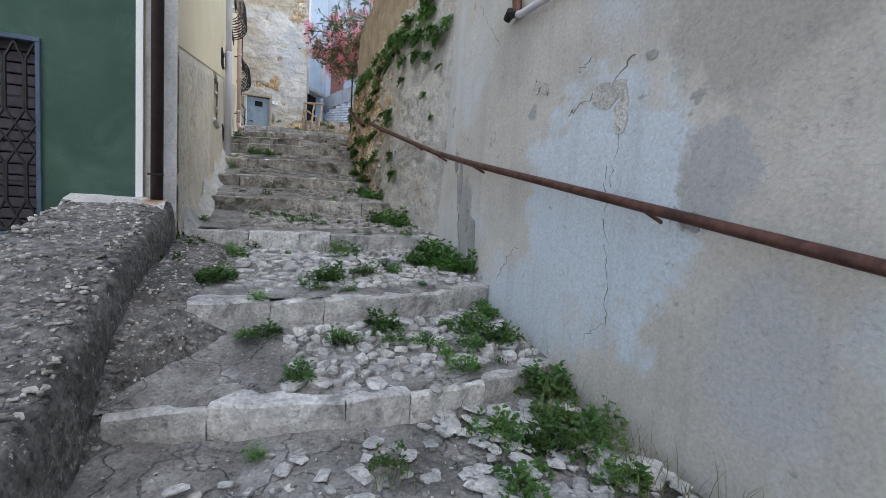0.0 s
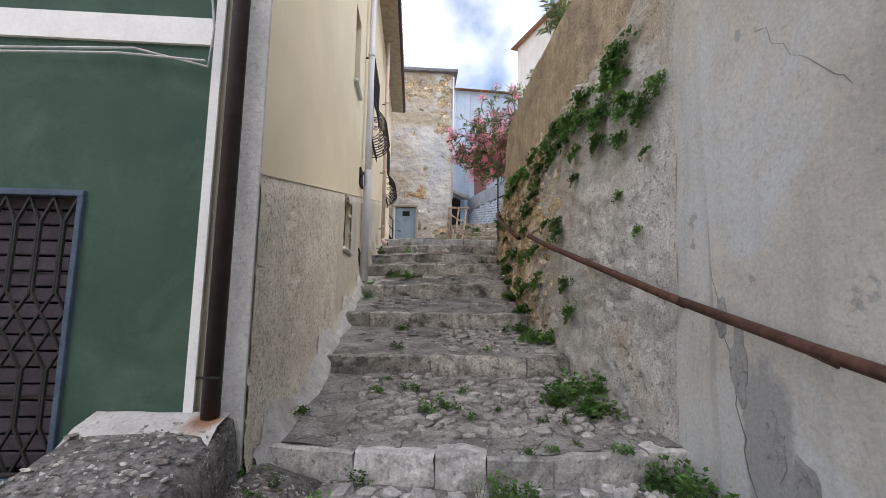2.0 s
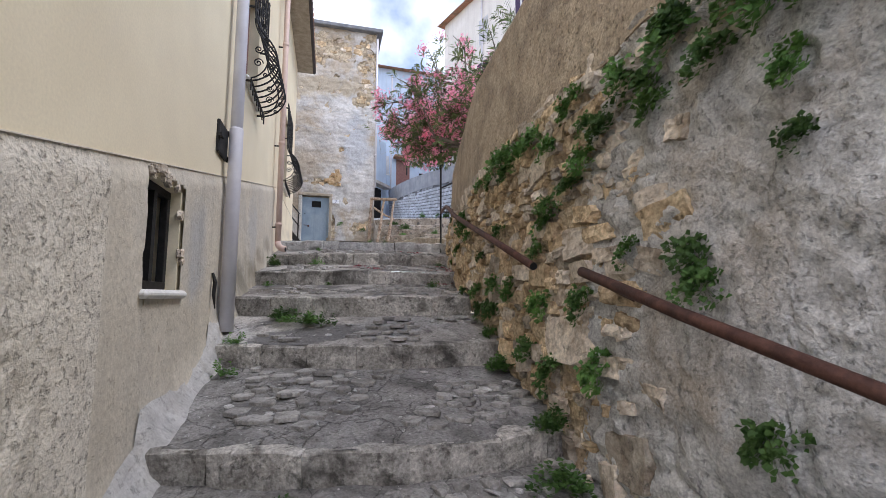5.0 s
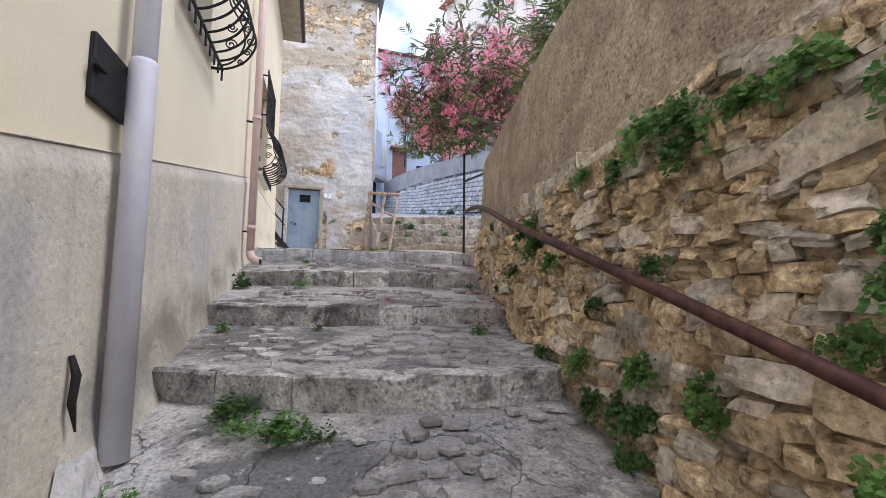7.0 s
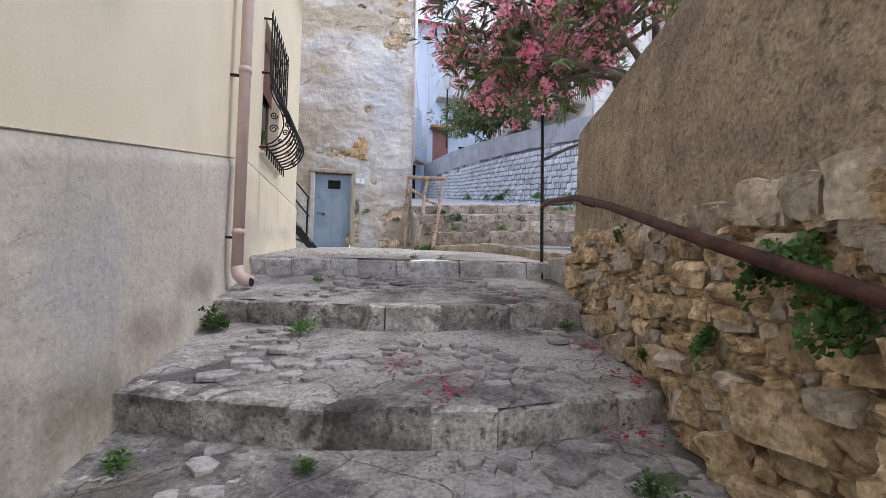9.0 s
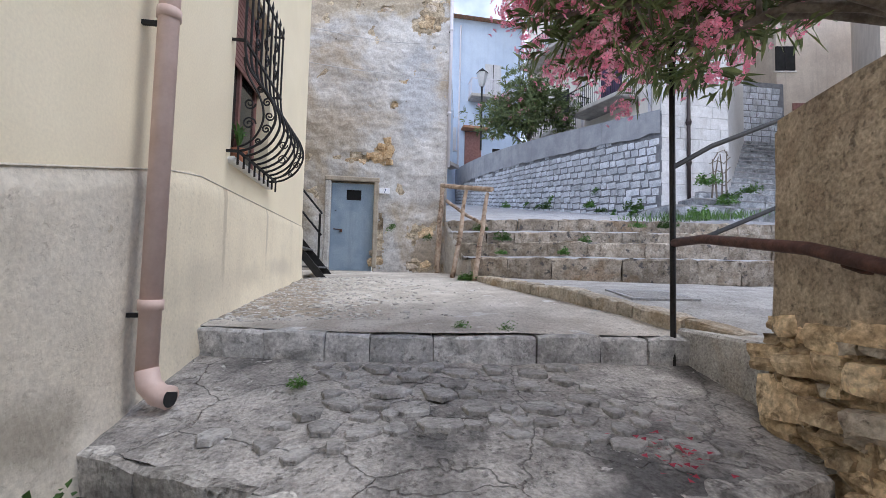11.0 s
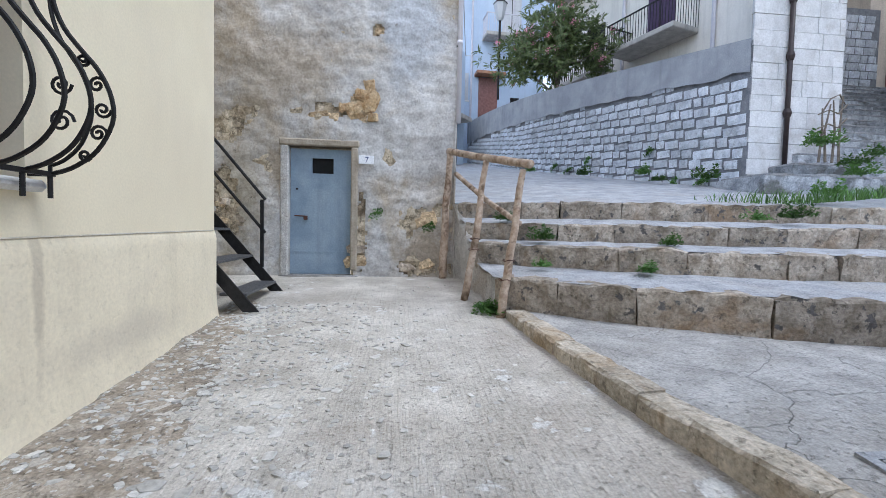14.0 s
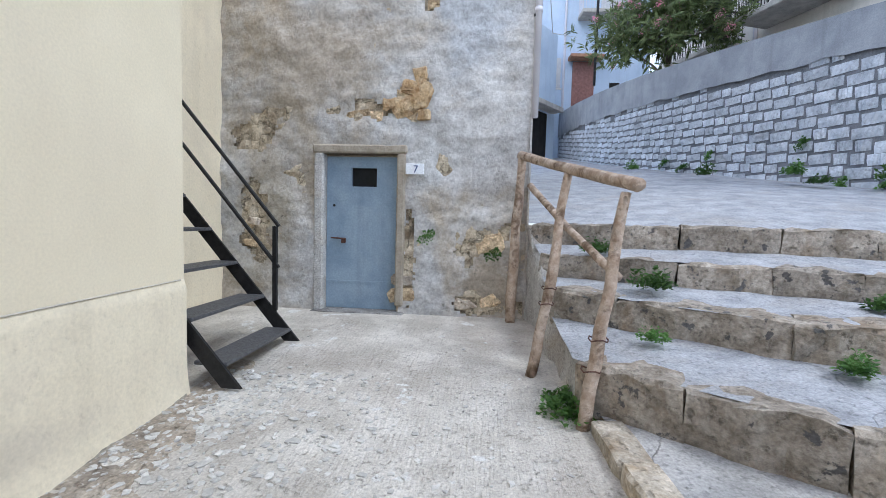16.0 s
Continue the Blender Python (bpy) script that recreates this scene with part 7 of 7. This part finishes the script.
tagged(raw("stone_chips", vs, fs, CHIP), "white stone chips set in the cement landing", "stone chips", kind="stuff")

# small weeds in the joints of the lower steps
for k in range(34):
    x, y = prng.uniform(-0.2, 2.0), prng.uniform(2.7, 7.4)
    if x < right_face(y) - 0.1:
        weed(x, y, prng.uniform(0.25, 0.5))
# grey stone wall at the head of the upper stair
hw = part("wall_stair_head", B(15.7, 18.75, 30.2, 30.6, 9.0, 13.75), JOINT)
tagged(hw, "grey block wall at the head of the upper stair", "wall", kind="structure")
for row in range(14):
    x = 16.0 + prng.uniform(0, 0.2)
    while x < 18.4:
        w_ = min(prng.uniform(0.3, 0.55), 18.75 - x)
        ob = new("stone_block", prng.choice(bl))
        ob.parent = hw
        ob.matrix_basis = pose(x + w_ / 2, 30.165, 9.6 + row * 0.29, 0, 0, 0) @ Matrix.Diagonal((w_ - 0.05, 1, 0.25, 1))
        x += w_

# grime along the foot of the cream wall
foot = sheet("trim_grimy_foot", span(15.6, 19.7, 0.06), span(0, 1, 0.2), lambda y, t: (-0.738 + 0.006 * wob(0, y, t, 6) - 0.046 * t, y, landing_z(-0.75, y) - 0.02 + t * (0.11 + 0.05 * wob(y, 0, 0, 2.2) + 0.04 * wob(y, 0, 0, 9))), mat("grimy_plaster", (0.36, 0.32, 0.25), (0.50, 0.45, 0.36), 7, 0.95, 0.8, 45, c=(0.24, 0.21, 0.165), cscale=4, cut=(0.5, 0.66), speck=0.6, grain=0.28))
tagged(foot, "grimy pitted plaster foot of the cream house", "trim", kind="structure")
# pale stones bedded under the brown render
prng = random.Random(77)
y = 9.9
while y < 13.4:
    w_ = prng.uniform(0.12, 0.3)
    z = rubble_top(y) - 0.05
    ob = new("stone", prng.choice(HEWN[False]))
    ob.parent = rw_b
    ob.matrix_basis = pose(right_face(y) + lean(y, z) + 0.06, y + w_ / 2, z, prng.uniform(-8, 8), prng.uniform(-6, 6), 0) @ Matrix.Diagonal((0.16, w_ * 1.0, prng.uniform(0.14, 0.24), 1))
    y += w_ + prng.uniform(0.0, 0.05)
